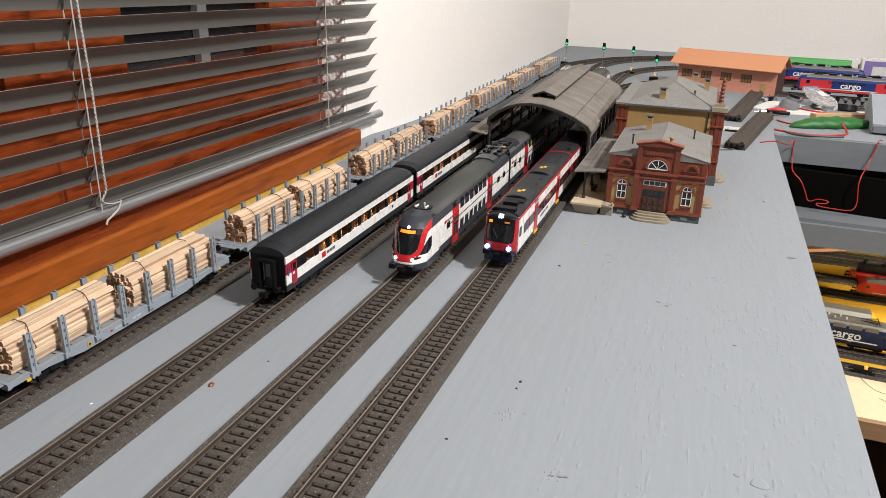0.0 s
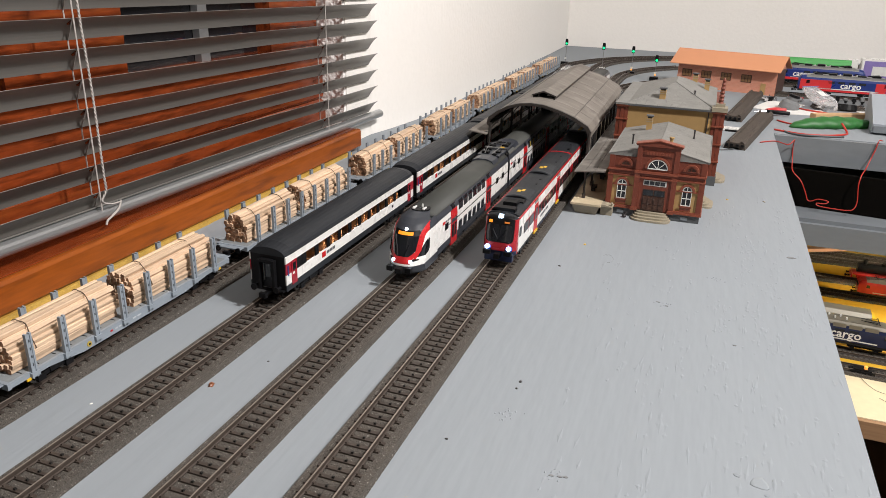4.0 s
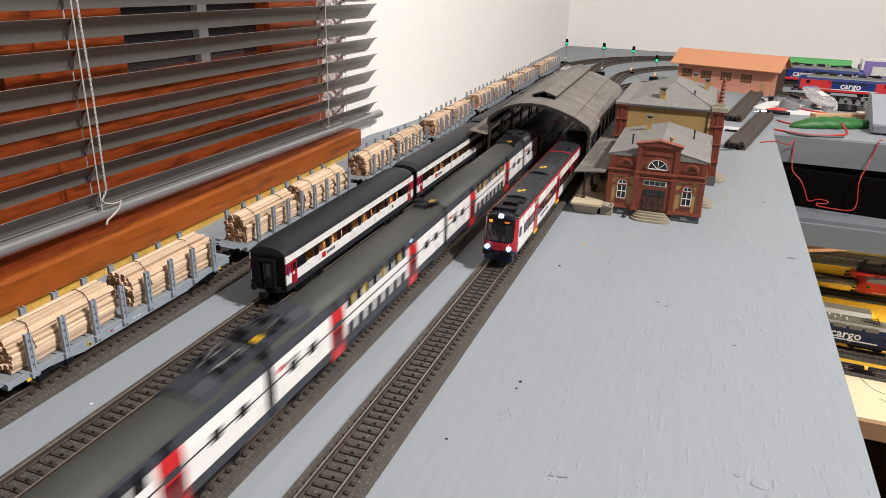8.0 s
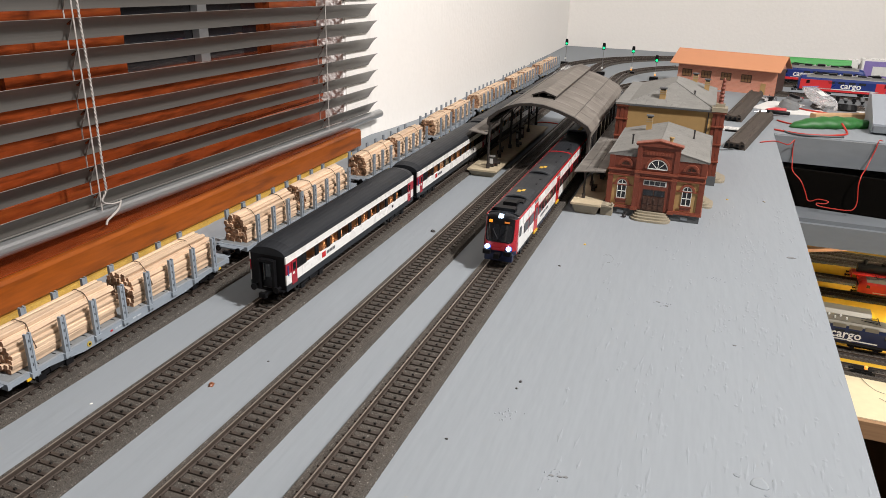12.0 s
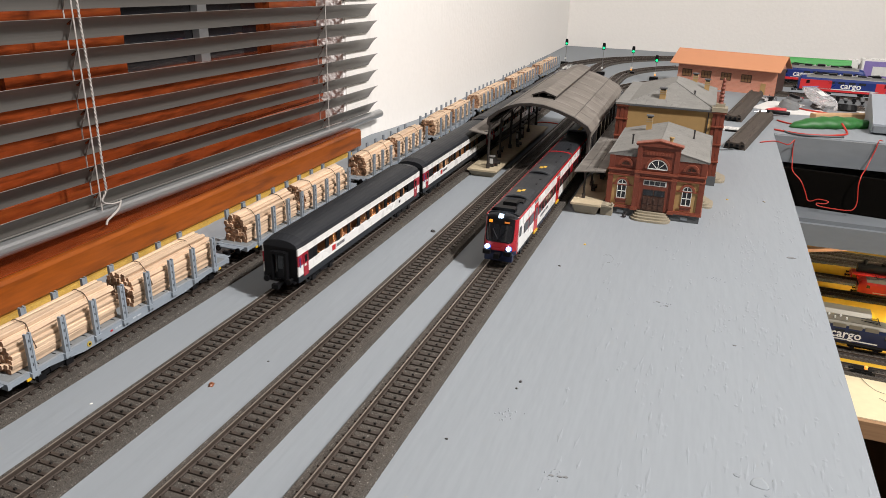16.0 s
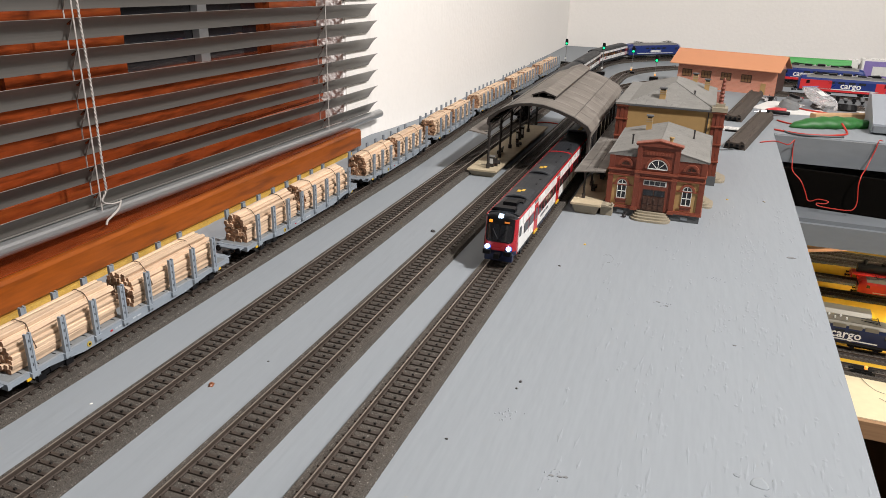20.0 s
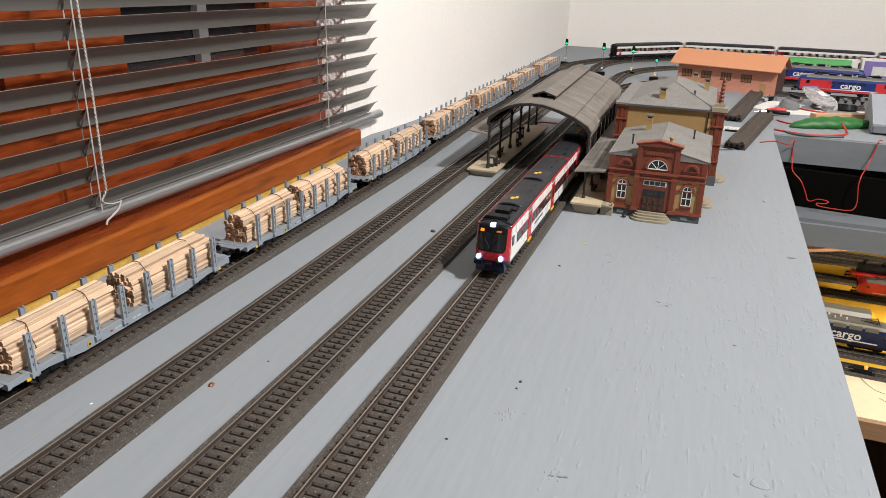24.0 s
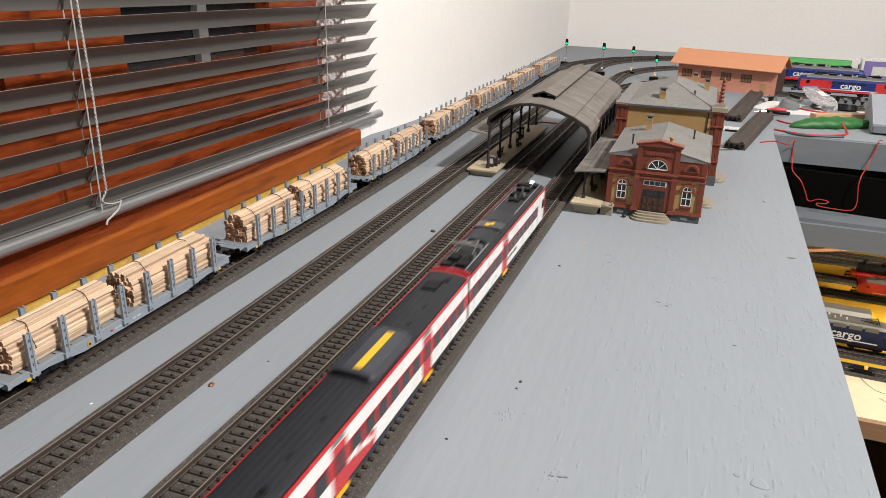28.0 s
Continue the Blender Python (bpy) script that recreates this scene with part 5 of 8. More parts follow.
def log_bundle(seed, length, at, pale):
    """A tied bundle of squared sticks, lying along +y."""
    rng = random.Random(seed)
    b = thing("timber_bundle", "tied bundle of pale squared timber sticks on a wagon", "timber", at, group="timber bundles")
    rows = [(0.0016, 7), (0.0046, 8), (0.0077, 8), (0.0108, 8), (0.0139, 8), (0.0170, 7), (0.0200, 6), (0.0228, 4)]
    low = 0.84 if not pale else 0.93
    for z, n in rows[:7] if not pale else rows:
        for i in range(n):
            x = -0.0012 + (i - (n - 1) / 2) * 0.00286 + rng.uniform(-0.0006, 0.0006)
            inner = 0 < i < n - 1 and z < 0.018
            ln = length * rng.uniform(0.955, 1.0)
            y = rng.uniform(-0.0012, 0.0022)
            o = new("log", _logs[rng.randrange(5)])
            o.parent = b
            k = rng.uniform(0.90, 1.05)
            o.matrix_basis = pose(x, y, z + rng.uniform(-0.0004, 0.0005), rng.uniform(-0.3, 0.3), rng.uniform(-22, 22), rng.uniform(-0.7, 0.7)) @ Matrix.Diagonal((k, ln, k, 1))
    for y in (length * 0.22, length * 0.76):
        bm = BM()
        loop = [(-0.0136, y, 0.001), (-0.0148, y + 0.001, 0.011), (-0.0125, y + 0.002, 0.0205), (-0.0065, y + 0.001, 0.0268), (0.0005, y, 0.0278), (0.0070, y - 0.001, 0.0266), (0.0127, y - 0.002, 0.0205), (0.0149, y - 0.001, 0.011), (0.0138, y, 0.001)]
        tube(bm, smooth([(x * 0.84 - 0.0012, yy + rng.uniform(-0.001, 0.001), z * low * 0.985) for x, yy, z in loop[1:-1]], 3), 0.00030, 5)
        part("tie_thread", bm, M_THREAD, b, "dark tie thread")
    return b


WAGON_Y, WAGON_L = 0.2551, 0.238


def wagon_place(i):
    y = WAGON_Y + WAGON_L * (i - 1)
    a, b = veer(y + 0.034), veer(y + 0.178)
    return pose(TRACK_A + a - (b - a) * 0.034 / 0.144, y, RAIL, 0, 0, math.degrees(math.atan2(a - b, 0.144)))


first = timber_wagon()
first.matrix_basis = pose(TRACK_A, WAGON_Y - WAGON_L, RAIL)
for i in range(1, 8):
    copy_thing(first, wagon_place(i))
for i in range(8):
    y = WAGON_Y + WAGON_L * (i - 1)
    log_bundle(2 * i, 0.086, wagon_place(i) @ pose(0, 0.0085, 0.0129, 0, 0, 0.3), i < 4)
    log_bundle(2 * i + 1, 0.092, wagon_place(i) @ pose(0, 0.1075, 0.0129, 0, 0, -0.3), i < 4)


# ---------- station ----------
M_BRICK = mat("red_brown_brick_plastic", (0.168, 0.037, 0.018), 0.55, var=0.14, scale=300.0, fine=2200.0, bump=0.4, depth=0.0003)
M_BRICKT = mat("worn_brick_trim", (0.225, 0.056, 0.028), 0.5, var=0.16, scale=300.0, fine=2200.0, bump=0.3, depth=0.0003)
M_OCHRE = mat("ochre_render", (0.385, 0.245, 0.098), 0.7, var=0.07, scale=150.0, fine=1500.0, bump=0.2)
M_SLATE = mat("pale_grey_slate_roof", (0.190, 0.186, 0.174), 0.75, var=0.15, scale=70.0, fine=900.0, bump=0.3, depth=0.0004)
streaked(M_SLATE, 95.0, (1.0, 2.6, 1.0), 0.52, 0.66, (0.27, 0.265, 0.25), 0.34)
streaked(M_SLATE, 110.0, (3.0, 1.0, 1.0), 0.60, 0.68, (0.085, 0.082, 0.078), 0.35)
M_STONE = mat("cream_stone_plastic", (0.28, 0.245, 0.180), 0.6, var=0.10, scale=200.0)
M_PLINTH = mat("grey_plinth_stone", (0.085, 0.09, 0.095), 0.7, var=0.1, scale=300.0, bump=0.4)
M_SASH = mat("white_sash_paint", (0.70, 0.69, 0.66), 0.5, bump=0.0)
M_DOORW = mat("dark_brown_door_and_shade", (0.060, 0.026, 0.016), 0.5, var=0.15, scale=300.0)
M_HALL = mat("brown_grey_hall_roof", (0.165, 0.146, 0.127), 0.7, var=0.14, scale=40.0, fine=600.0, bump=0.3, depth=0.0005)
streaked(M_HALL, 30.0, (0.7, 3.0, 0.7), 0.50, 0.68, (0.25, 0.228, 0.203), 0.65)
streaked(M_HALL, 22.0, (2.0, 0.6, 2.0), 0.56, 0.70, (0.085, 0.072, 0.062), 0.6)
M_CANOPY = streaked(mat("dirty_canopy_slab", (0.135, 0.122, 0.108), 0.75, var=0.16, scale=70.0, fine=800.0, bump=0.3, each=0.12), 45.0, (1, 1, 1), 0.52, 0.68, (0.27, 0.25, 0.225), 0.6)
M_IRON = mat("grey_brown_iron", (0.028, 0.023, 0.020), 0.55, var=0.1, scale=200.0)
M_PLATFORM = mat("sandy_platform", (0.45, 0.375, 0.255), 0.8, var=0.14, scale=90.0, fine=1500.0, bump=0.3)
M_SOOT = mat("sooty_pipe", (0.025, 0.022, 0.022), 0.6)


def arched_window(parent, cx, y, z0, z1, w, name="window"):
    """White sash window with a round head in a wall that faces -y."""
    r = w / 2
    n = 10
    head = [(cx + r * math.cos(math.pi * i / n), z1 - r + r * math.sin(math.pi * i / n)) for i in range(n + 1)]
    outline = [(cx + r, z0)] + head + [(cx - r, z0)]
    bm = BM()
    loft(bm, [[(x, yy, z) for x, z in outline] for yy in (y - 0.0003, y + 0.0012)])
    win = part(name, bm, M_PANE, parent, "dark arched window with white sash")
    bm = BM()
    k = 0.0007
    inner = [(cx + (x - cx) * (1 - 2 * k / w), z0 + k if z <= z0 + 1e-9 else z - (k if z > z1 - r else 0)) for x, z in outline]
    rows = []
    for yy in (y - 0.0011, y - 0.0001):
        rows.append([[bm.verts.new((x, yy, z)) for x, z in outline], [bm.verts.new((x, yy, z)) for x, z in inner]])
    m = len(outline)
    for i in range(m):
        j = (i + 1) % m
        bm.faces.new((rows[0][0][i], rows[0][0][j], rows[0][1][j], rows[0][1][i]))
        bm.faces.new((rows[0][1][i], rows[0][1][j], rows[1][1][j], rows[1][1][i]))
        bm.faces.new((rows[0][0][i], rows[0][0][j], rows[1][0][j], rows[1][0][i]))
    bx(bm, cx - 0.0004, cx + 0.0004, y - 0.0010, y - 0.0002, z0, z1 - 0.0004)
    for z in (z0 + (z1 - z0) * 0.38, z1 - r):
        bx(bm, cx - r, cx + r, y - 0.0010, y - 0.0002, z - 0.0004, z + 0.0004)
    part("sash", bm, M_SASH, win, "white window sash")
    # brick hood and sill
    bm = BM()
    ro, ri = r + 0.0028, r + 0.0006
    pts_o = [(cx + ro * math.cos(math.pi * i / n), z1 - r + ro * math.sin(math.pi * i / n)) for i in range(n + 1)]
    pts_i = [(cx + ri * math.cos(math.pi * i / n), z1 - r + ri * math.sin(math.pi * i / n)) for i in range(n + 1)]
    for i in range(n):
        q = [pts_o[i], pts_o[i + 1], pts_i[i + 1], pts_i[i]]
        loft(bm, [[(x, yy, z) for x, z in q] for yy in (y - 0.0016, y)])
    for s in (-1, 1):
        bx(bm, *sorted((cx + s * ri, cx + s * (ro + 0.0020))), y - 0.0016, y, z1 - r - 0.0012, z1 - r)
    part("hood", bm, M_BRICKT, win, "brick window hood")
    part("sill", boxes((cx - r - 0.0014, cx + r + 0.0014, y - 0.0020, y, z0 - 0.0016, z0 - 0.0002)), M_BRICK, win)
    part("apron", boxes((cx - r - 0.0006, cx + r + 0.0006, y - 0.0008, y, z0 - 0.0060, z0 - 0.0018)), M_BRICKT, win)
    return win


def half_round(parent, cx, y, z0, r, bars, m_pane):
    n = 12
    bm = BM()
    outline = [(cx + r * math.cos(math.pi * i / n), z0 + r * math.sin(math.pi * i / n)) for i in range(n + 1)]
    loft(bm, [[(x, yy, z) for x, z in outline] for yy in (y - 0.0004, y + 0.001)])
    win = part("half_round_window", bm, m_pane, parent, "half-round window")
    bm = BM()
    for i in range(n):
        q = []
        for rr, k in ((r, i), (r, i + 1), (r - 0.0009, i + 1), (r - 0.0009, i)):
            q.append((cx + rr * math.cos(math.pi * k / n), z0 + rr * math.sin(math.pi * k / n)))
        loft(bm, [[(x, yy, z) for x, z in q] for yy in (y - 0.0012, y)])
    bx(bm, cx - r, cx + r, y - 0.0012, y, z0 - 0.0004, z0 + 0.0005)
    for k in range(bars):
        a = math.pi * (k + 1) / (bars + 1)
        tube(bm, [(cx, y - 0.0008, z0), (cx + r * math.cos(a), y - 0.0008, z0 + r * math.sin(a))], 0.0003, 4)
    part("sash", bm, M_SASH if bars > 1 else M_BRICK, win)
    bm = BM()
    for i in range(n):
        q = []
        for rr, k in ((r + 0.0026, i), (r + 0.0026, i + 1), (r + 0.0005, i + 1), (r + 0.0005, i)):
            q.append((cx + rr * math.cos(math.pi * k / n), z0 + rr * math.sin(math.pi * k / n)))
        loft(bm, [[(x, yy, z) for x, z in q] for yy in (y - 0.0015, y)])
    part("hood", bm, M_BRICKT, win)
    return win


def chimney(parent, x, y, z, h, w=0.006, cap=True):
    c = part("chimney", boxes((x - w / 2, x + w / 2, y - w / 2, y + w / 2, z, z + h)), M_OCHRE, parent, "ochre chimney")
    part("chimney_neck", boxes((x - w * 0.42, x + w * 0.42, y - w * 0.42, y + w * 0.42, z + h, z + h + 0.0022)), M_SOOT, c)
    part("chimney_cap", boxes((x - w * 0.66, x + w * 0.66, y - w * 0.66, y + w * 0.66, z + h + 0.0022, z + h + 0.0034)), M_PLINTH, c)
    for s in (-1, 1):
        part("chimney_band", boxes((x - w * 0.56, x + w * 0.56, y - w * 0.56, y + w * 0.56, z + h - 0.0030 + s * 0.0012, z + h - 0.0024 + s * 0.0012)), M_STONE, c)
    return c


def pipe(parent, x, y, z, h):
    bm = BM()
    tube(bm, [(x, y, z), (x, y, z + h)], 0.0009, 8)
    tube(bm, [(x, y, z + h), (x, y, z + h + 0.0012)], 0.0013, 8)
    part("vent_pipe", bm, M_SOOT, parent, "black vent pipe")


def round_steps(parent, cx, y, w, d, n, h, face="y", label="cream rounded stone step"):
    """Rounded steps that spread out from a wall; face: the side they spread to."""
    for k in range(n):
        t = (n - k) / n
        ww, dd = w * (0.68 + 0.32 * t), d * t
        prof = []
        for i in range(13):
            a = math.pi * i / 12
            prof.append((math.copysign(abs(math.cos(a)) ** 0.5, math.cos(a)) * ww / 2, -dd * math.sin(a) ** 0.6 if 0 < i < 12 else 0.0))
        bm = BM()
        if face == "y":
            prism_z(bm, [(cx + a, y + b) for a, b in prof], h * k + (0.0001 if k == 0 else 0), h * (k + 1))
        else:
            prism_z(bm, [(cx - b, y + a) for a, b in prof], h * k + (0.0001 if k == 0 else 0), h * (k + 1))
        part("step", bm, M_STONE, parent, label)


def entrance_house():
    x0, x1, y0, y1 = -0.0890, 0.0118, 0.7890, 0.934
    h = thing("station_entrance", "red brick and ochre model station entrance with grey roof", "building")
    e = 0.0664
    part("plinth", boxes((x0 + 0.0005, x1 - 0.0005, y0 + 0.0006, y1, 0.0, 0.0082)), M_PLINTH, h, "grey stone plinth")
    for x in (x0 + 0.017, x1 - 0.016):
        part("cellar_grille", boxes((x - 0.0035, x + 0.0035, y0 + 0.0001, y0 + 0.0006, 0.0022, 0.0058)), M_FASCIA, h, "pale cellar grille")
    part("wall", boxes((x0 + 0.001, x1 - 0.001, y0 + 0.001, y1, 0.0082, e)), M_OCHRE, h, "ochre rendered wall")
    part("upper_wall", boxes((x0 + 0.0003, x1 - 0.0003, y0 + 0.0003, y1, 0.0462, e)), M_BRICK, h, "red brick upper wall")
    part("base_moulding", boxes((x0 - 0.0012, x1 + 0.0012, y0 - 0.0012, y1, 0.0082, 0.0098)), M_BRICKT, h)
    part("base_moulding", boxes((x0 - 0.0004, x1 + 0.0004, y0 - 0.0006, y1, 0.0098, 0.0118)), M_BRICKT, h)
    part("string_course", boxes((x0 - 0.0010, x1 + 0.0010, y0 - 0.0014, y1, 0.0505, 0.0522)), M_BRICKT, h)
    part("string_course", boxes((x0 - 0.0004, x1 + 0.0004, y0 - 0.0008, y1, 0.0446, 0.0460)), M_BRICKT, h)
    # pilasters at the corners and beside the door
    for a, b in ((x0, x0 + 0.0055), (x1 - 0.0055, x1)):
        part("corner_pilaster", boxes((a, b, y0 - 0.0004, y0 + 0.004, 0.0118, 0.0446)), M_BRICK, h)
        part("corner_pilaster", boxes((a, b, y0 - 0.0004, y0 + 0.004, 0.0522, e)), M_BRICK, h)
    m0, m1 = -0.0605, -0.0165
    part("middle_bay", boxes((m0, m1, y0 - 0.0022, y0 + 0.002, 0.0098, 0.0505), (m0, m1, y0 - 0.0022, y0 + 0.002, 0.0522, 0.0800)), M_BRICK, h, "projecting red brick bay")
    for a, b in ((m0, m0 + 0.0052), (m1 - 0.0052, m1)):
        part("bay_pilaster", boxes((a, b, y0 - 0.0036, y0 - 0.0022, 0.0118, 0.0500)), M_BRICK, h)
        part("bay_pilaster", boxes((a, b, y0 - 0.0032, y0 - 0.0022, 0.0524, 0.0800)), M_BRICK, h)
        part("pilaster_foot", boxes((a - 0.0008, b + 0.0008, y0 - 0.0044, y0 - 0.0022, 0.0082, 0.0118)), M_BRICKT, h)
    part("bay_course", boxes((m0 - 0.0008, m1 + 0.0008, y0 - 0.0042, y0 - 0.0014, 0.0500, 0.0526)), M_BRICKT, h)
    part("bay_course", boxes((m0 - 0.0004, m1 + 0.0004, y0 - 0.0038, y0 - 0.0010, 0.0446, 0.0462)), M_BRICKT, h)
    bm = BM()
    prism_y(bm, [(m0 - 0.0016, 0.0798), (m1 + 0.0016, 0.0798), (m1 + 0.0016, 0.0812), ((m0 + m1) / 2, 0.0858), (m0 - 0.0016, 0.0812)], y0 - 0.0042, y0 + 0.006)
    part("pediment", bm, M_BRICK, h, "low red pediment")
    bm = BM()
    prism_y(bm, [(m0 - 0.0024, 0.0813), (m0 - 0.0024, 0.0822), ((m0 + m1) / 2, 0.0870), (m1 + 0.0024, 0.0822), (m1 + 0.0024, 0.0813), ((m0 + m1) / 2, 0.0860)], y0 - 0.0050, y0 + 0.006)
    part("pediment_edge", bm, M_BRICKT, h)
    part("sign_band", boxes((m0 + 0.0075, m1 - 0.0075, y0 - 0.0030, y0 - 0.0022, 0.0700, 0.0745)), M_BRICK, h)
    for i in range(8):
        x = m0 + 0.0095 + i * 0.0032
        part("lettering_bar", boxes((x, x + 0.0021, y0 - 0.0034, y0 - 0.0030, 0.0708, 0.0737)), M_BRICKT, h)
    cx = (m0 + m1) / 2
    half_round(h, cx + 0.0006, y0 - 0.0022, 0.0558, 0.0105, 3, M_PANE)
    half_round(h, x0 + 0.0175, y0 + 0.0003, 0.0560, 0.0055, 1, M_DOORW)
    half_round(h, x1 - 0.0153, y0 + 0.0003, 0.0560, 0.0055, 1, M_DOORW)
    # door with toplight
    part("toplight", boxes((cx - 0.0120, cx + 0.0120, y0 - 0.0026, y0 - 0.0022, 0.0372, 0.0430)), M_SASH, h, "white framed toplight")
    for i in range(4):
        x = cx - 0.0112 + i * 0.00565
        part("toplight_pane", boxes((x, x + 0.0049, y0 - 0.0029, y0 - 0.0026, 0.0381, 0.0421)), M_PANE, h)
    part("door_recess", boxes((cx - 0.0118, cx + 0.0118, y0 - 0.0026, y0 - 0.0022, 0.0085, 0.0330)), M_DOORW, h)
    for s in (-1, 1):
        d = part("door_leaf", boxes((*sorted((cx + s * 0.0002, cx + s * 0.0112)), y0 - 0.0032, y0 - 0.0026, 0.0092, 0.0250)), M_DOORW, h, "dark brown panelled door")
        for q in (0.0012, 0.0064):
            for z0, z1 in ((0.0105, 0.0160), (0.0172, 0.0238)):
                part("panel", boxes((*sorted((cx + s * q, cx + s * (q + 0.0040))), y0 - 0.0038, y0 - 0.0032, z0, z1)), M_DOORW, d)
        part("door_glass", boxes((*sorted((cx + s * 0.0006, cx + s * 0.0110)), y0 - 0.0030, y0 - 0.0026, 0.0262, 0.0322)), M_PANE, h)
    arched_window(h, x0 + 0.0160, y0 + 0.001, 0.0188, 0.0402, 0.0100)
    arched_window(h, x1 - 0.0165, y0 + 0.001, 0.0184, 0.0398, 0.0100)
    for xa, xb in ((x0 + 0.006, m0 - 0.0005), (m1 + 0.0005, x1 - 0.006)):
        part("impost_band", boxes((xa, xb, y0 - 0.0002, y0 + 0.001, 0.0336, 0.0346)), M_BRICKT, h)
    # side towards the open board
    for y in (0.815, 0.845, 0.915):
        part("side_pilaster", boxes((x1 - 0.0008, x1 + 0.0006, y - 0.0025, y + 0.0025, 0.0118, e)), M_BRICK, h)
    round_steps(h, cx, y0 - 0.0022, 0.0420, 0.0150, 4, 0.0021)
    round_steps(h, x1, 0.868, 0.034, 0.013, 3, 0.0024, "x")
    # hipped roof
    o = 0.0016
    bm = BM()
    rx0, rx1, ry0, ry1 = x0 - o, x1 + o, y0 - 0.0004, y1
    gx = -0.0395
    prism_y(bm, [(rx0, e), (rx0, e + 0.0012), (gx, 0.0800), (rx1, e + 0.0012), (rx1, e)], ry0, ry1)
    part("roof", bm, M_SLATE, h, "pale grey low gabled roof")
    for p0, p1 in (((rx0, ry0, e + 0.0014), (rx0, ry1, e + 0.0014)), ((rx1, ry0, e + 0.0014), (rx1, ry1, e + 0.0014)), ((gx, ry0, 0.0801), (gx, ry1, 0.0801)), ((rx0, ry0, e + 0.0014), (gx, ry0, 0.0801)), ((rx1, ry0, e + 0.0014), (gx, ry0, 0.0801))):
        bm = BM()
        tube(bm, [p0, p1], 0.0005, 5)
        part("roof_edge", bm, M_SLATE, h)
    chimney(h, -0.0600, 0.902, 0.074, 0.0145, 0.0064)
    pipe(h, -0.0700, 0.822, 0.070, 0.0125)
    pipe(h, -0.0070, 0.882, 0.071, 0.0105)
    bm = BM()
    tube(bm, [(-0.0285, 0.808, 0.075), (-0.0285, 0.808, 0.0855)], 0.0018, 8)
    tube(bm, [(-0.0285, 0.808, 0.0855), (-0.0285, 0.808, 0.0872)], 0.0026, 8)
    part("chimney_pot", bm, M_OCHRE, h)
    return h


entrance_house()


def main_building():
    x0, x1, y0, y1 = -0.0925, 0.0108, 0.9575, 1.150
    h = thing("station_main_building", "tall ochre station building with red brick corners", "building")
    e = 0.0920
    part("plinth", boxes((x0 - 0.010, x1 + 0.010, y0 + 0.003, y1, 0.0, 0.0082)), M_PLINTH, h)
    part("wall", boxes((x0, x1, y0, y1, 0.0082, e)), M_OCHRE, h, "ochre rendered wall")
    part("side_wall", boxes((x1 + 0.0002, x1 + 0.010, y0 + 0.012, y1, 0.0082, e - 0.002)), M_BRICK, h)
    part("side_wall", boxes((x0 - 0.010, x0 - 0.0002, y0 + 0.012, y1, 0.0082, e - 0.002)), M_BRICK, h)
    for a, b in ((x0 - 0.0135, x0 + 0.0005), (x1 - 0.0005, x1 + 0.0135)):
        for k, (q0, q1) in enumerate(((0.0, 0.0045), (0.0048, 0.0092), (0.0095, 0.0140))):
            part("corner_pier", boxes((a + q0, min(a + q1, b), y0 - 0.002 + 0.0008 * (k != 1), y0 + 0.012, 0.0082, e - 0.001)), M_BRICK, h, "red brick corner pier")
        part("pier_base", boxes((a - 0.001, b + 0.001, y0 - 0.003, y0 + 0.013, 0.0, 0.0120)), M_PLINTH, h)
        for z in (0.030, 0.052, 0.074):
            part("pier_band", boxes((a - 0.0008, b + 0.0008, y0 - 0.003, y0 + 0.0125, z, z + 0.0016)), M_BRICKT, h)
        part("pier_capital", boxes((a - 0.0016, b + 0.0016, y0 - 0.0036, y0 + 0.0136, e - 0.001, e + 0.0012)), M_BRICKT, h)
        if a > x0:
            part("pier_cap", boxes((a - 0.0022, b + 0.0022, y0 - 0.0044, y0 + 0.0144, e + 0.0012, e + 0.0065)), M_STONE, h, "pale stone pier cap")
        else:
            part("flat_roof", boxes((a - 0.0022, b - 0.0008, y0 - 0.0044, y1, e + 0.0012, e + 0.0036)), M_SLATE, h, "flat grey roof over the side bay")
    part("pipe", boxes((x1 - 0.0062, x1 - 0.0050, y0 - 0.0012, y0, 0.06, e)), M_SOOT, h, "dark downpipe")
    # hipped roof
    o = 0.002
    rx0, rx1, ry0, ry1 = x0 - o, x1 + o, y0 - 0.003, y1 + 0.003
    for q0, q1, m in ((0.0005, 0.0026, M_PLINTH),):
        part("gutter", boxes((rx0, rx1, ry0 - 0.0008, ry0 + 0.002, e + q0, e + q1)), m, h)
    bm = BM()
    z = e + 0.0030
    low = [bm.verts.new(p) for p in ((rx0, ry0, z), (rx1, ry0, z), (rx1, ry1, z), (rx0, ry1, z))]
    base = [bm.verts.new(p) for p in ((rx0, ry0, e), (rx1, ry0, e), (rx1, ry1, e), (rx0, ry1, e))]
    pk = [bm.verts.new((-0.0410, 1.024, 0.1165)), bm.verts.new((-0.0410, 1.085, 0.1165))]
    bm.faces.new((low[0], low[1], pk[0]))
    bm.faces.new((low[1], low[2], pk[1], pk[0]))
    bm.faces.new((low[2], low[3], pk[1]))
    bm.faces.new((low[3], low[0], pk[0], pk[1]))
    bm.faces.new(base[::-1])
    for i in range(4):
        j = (i + 1) % 4
        bm.faces.new((base[i], base[j], low[j], low[i]))
    part("roof", bm, M_SLATE, h, "pale grey hipped roof")
    for a, b in (((rx0, ry0, z + 0.0003), (-0.0410, 1.024, 0.1167)), ((rx1, ry0, z + 0.0003), (-0.0410, 1.024, 0.1167))):
        bm = BM()
        tube(bm, [a, b], 0.0005, 5)
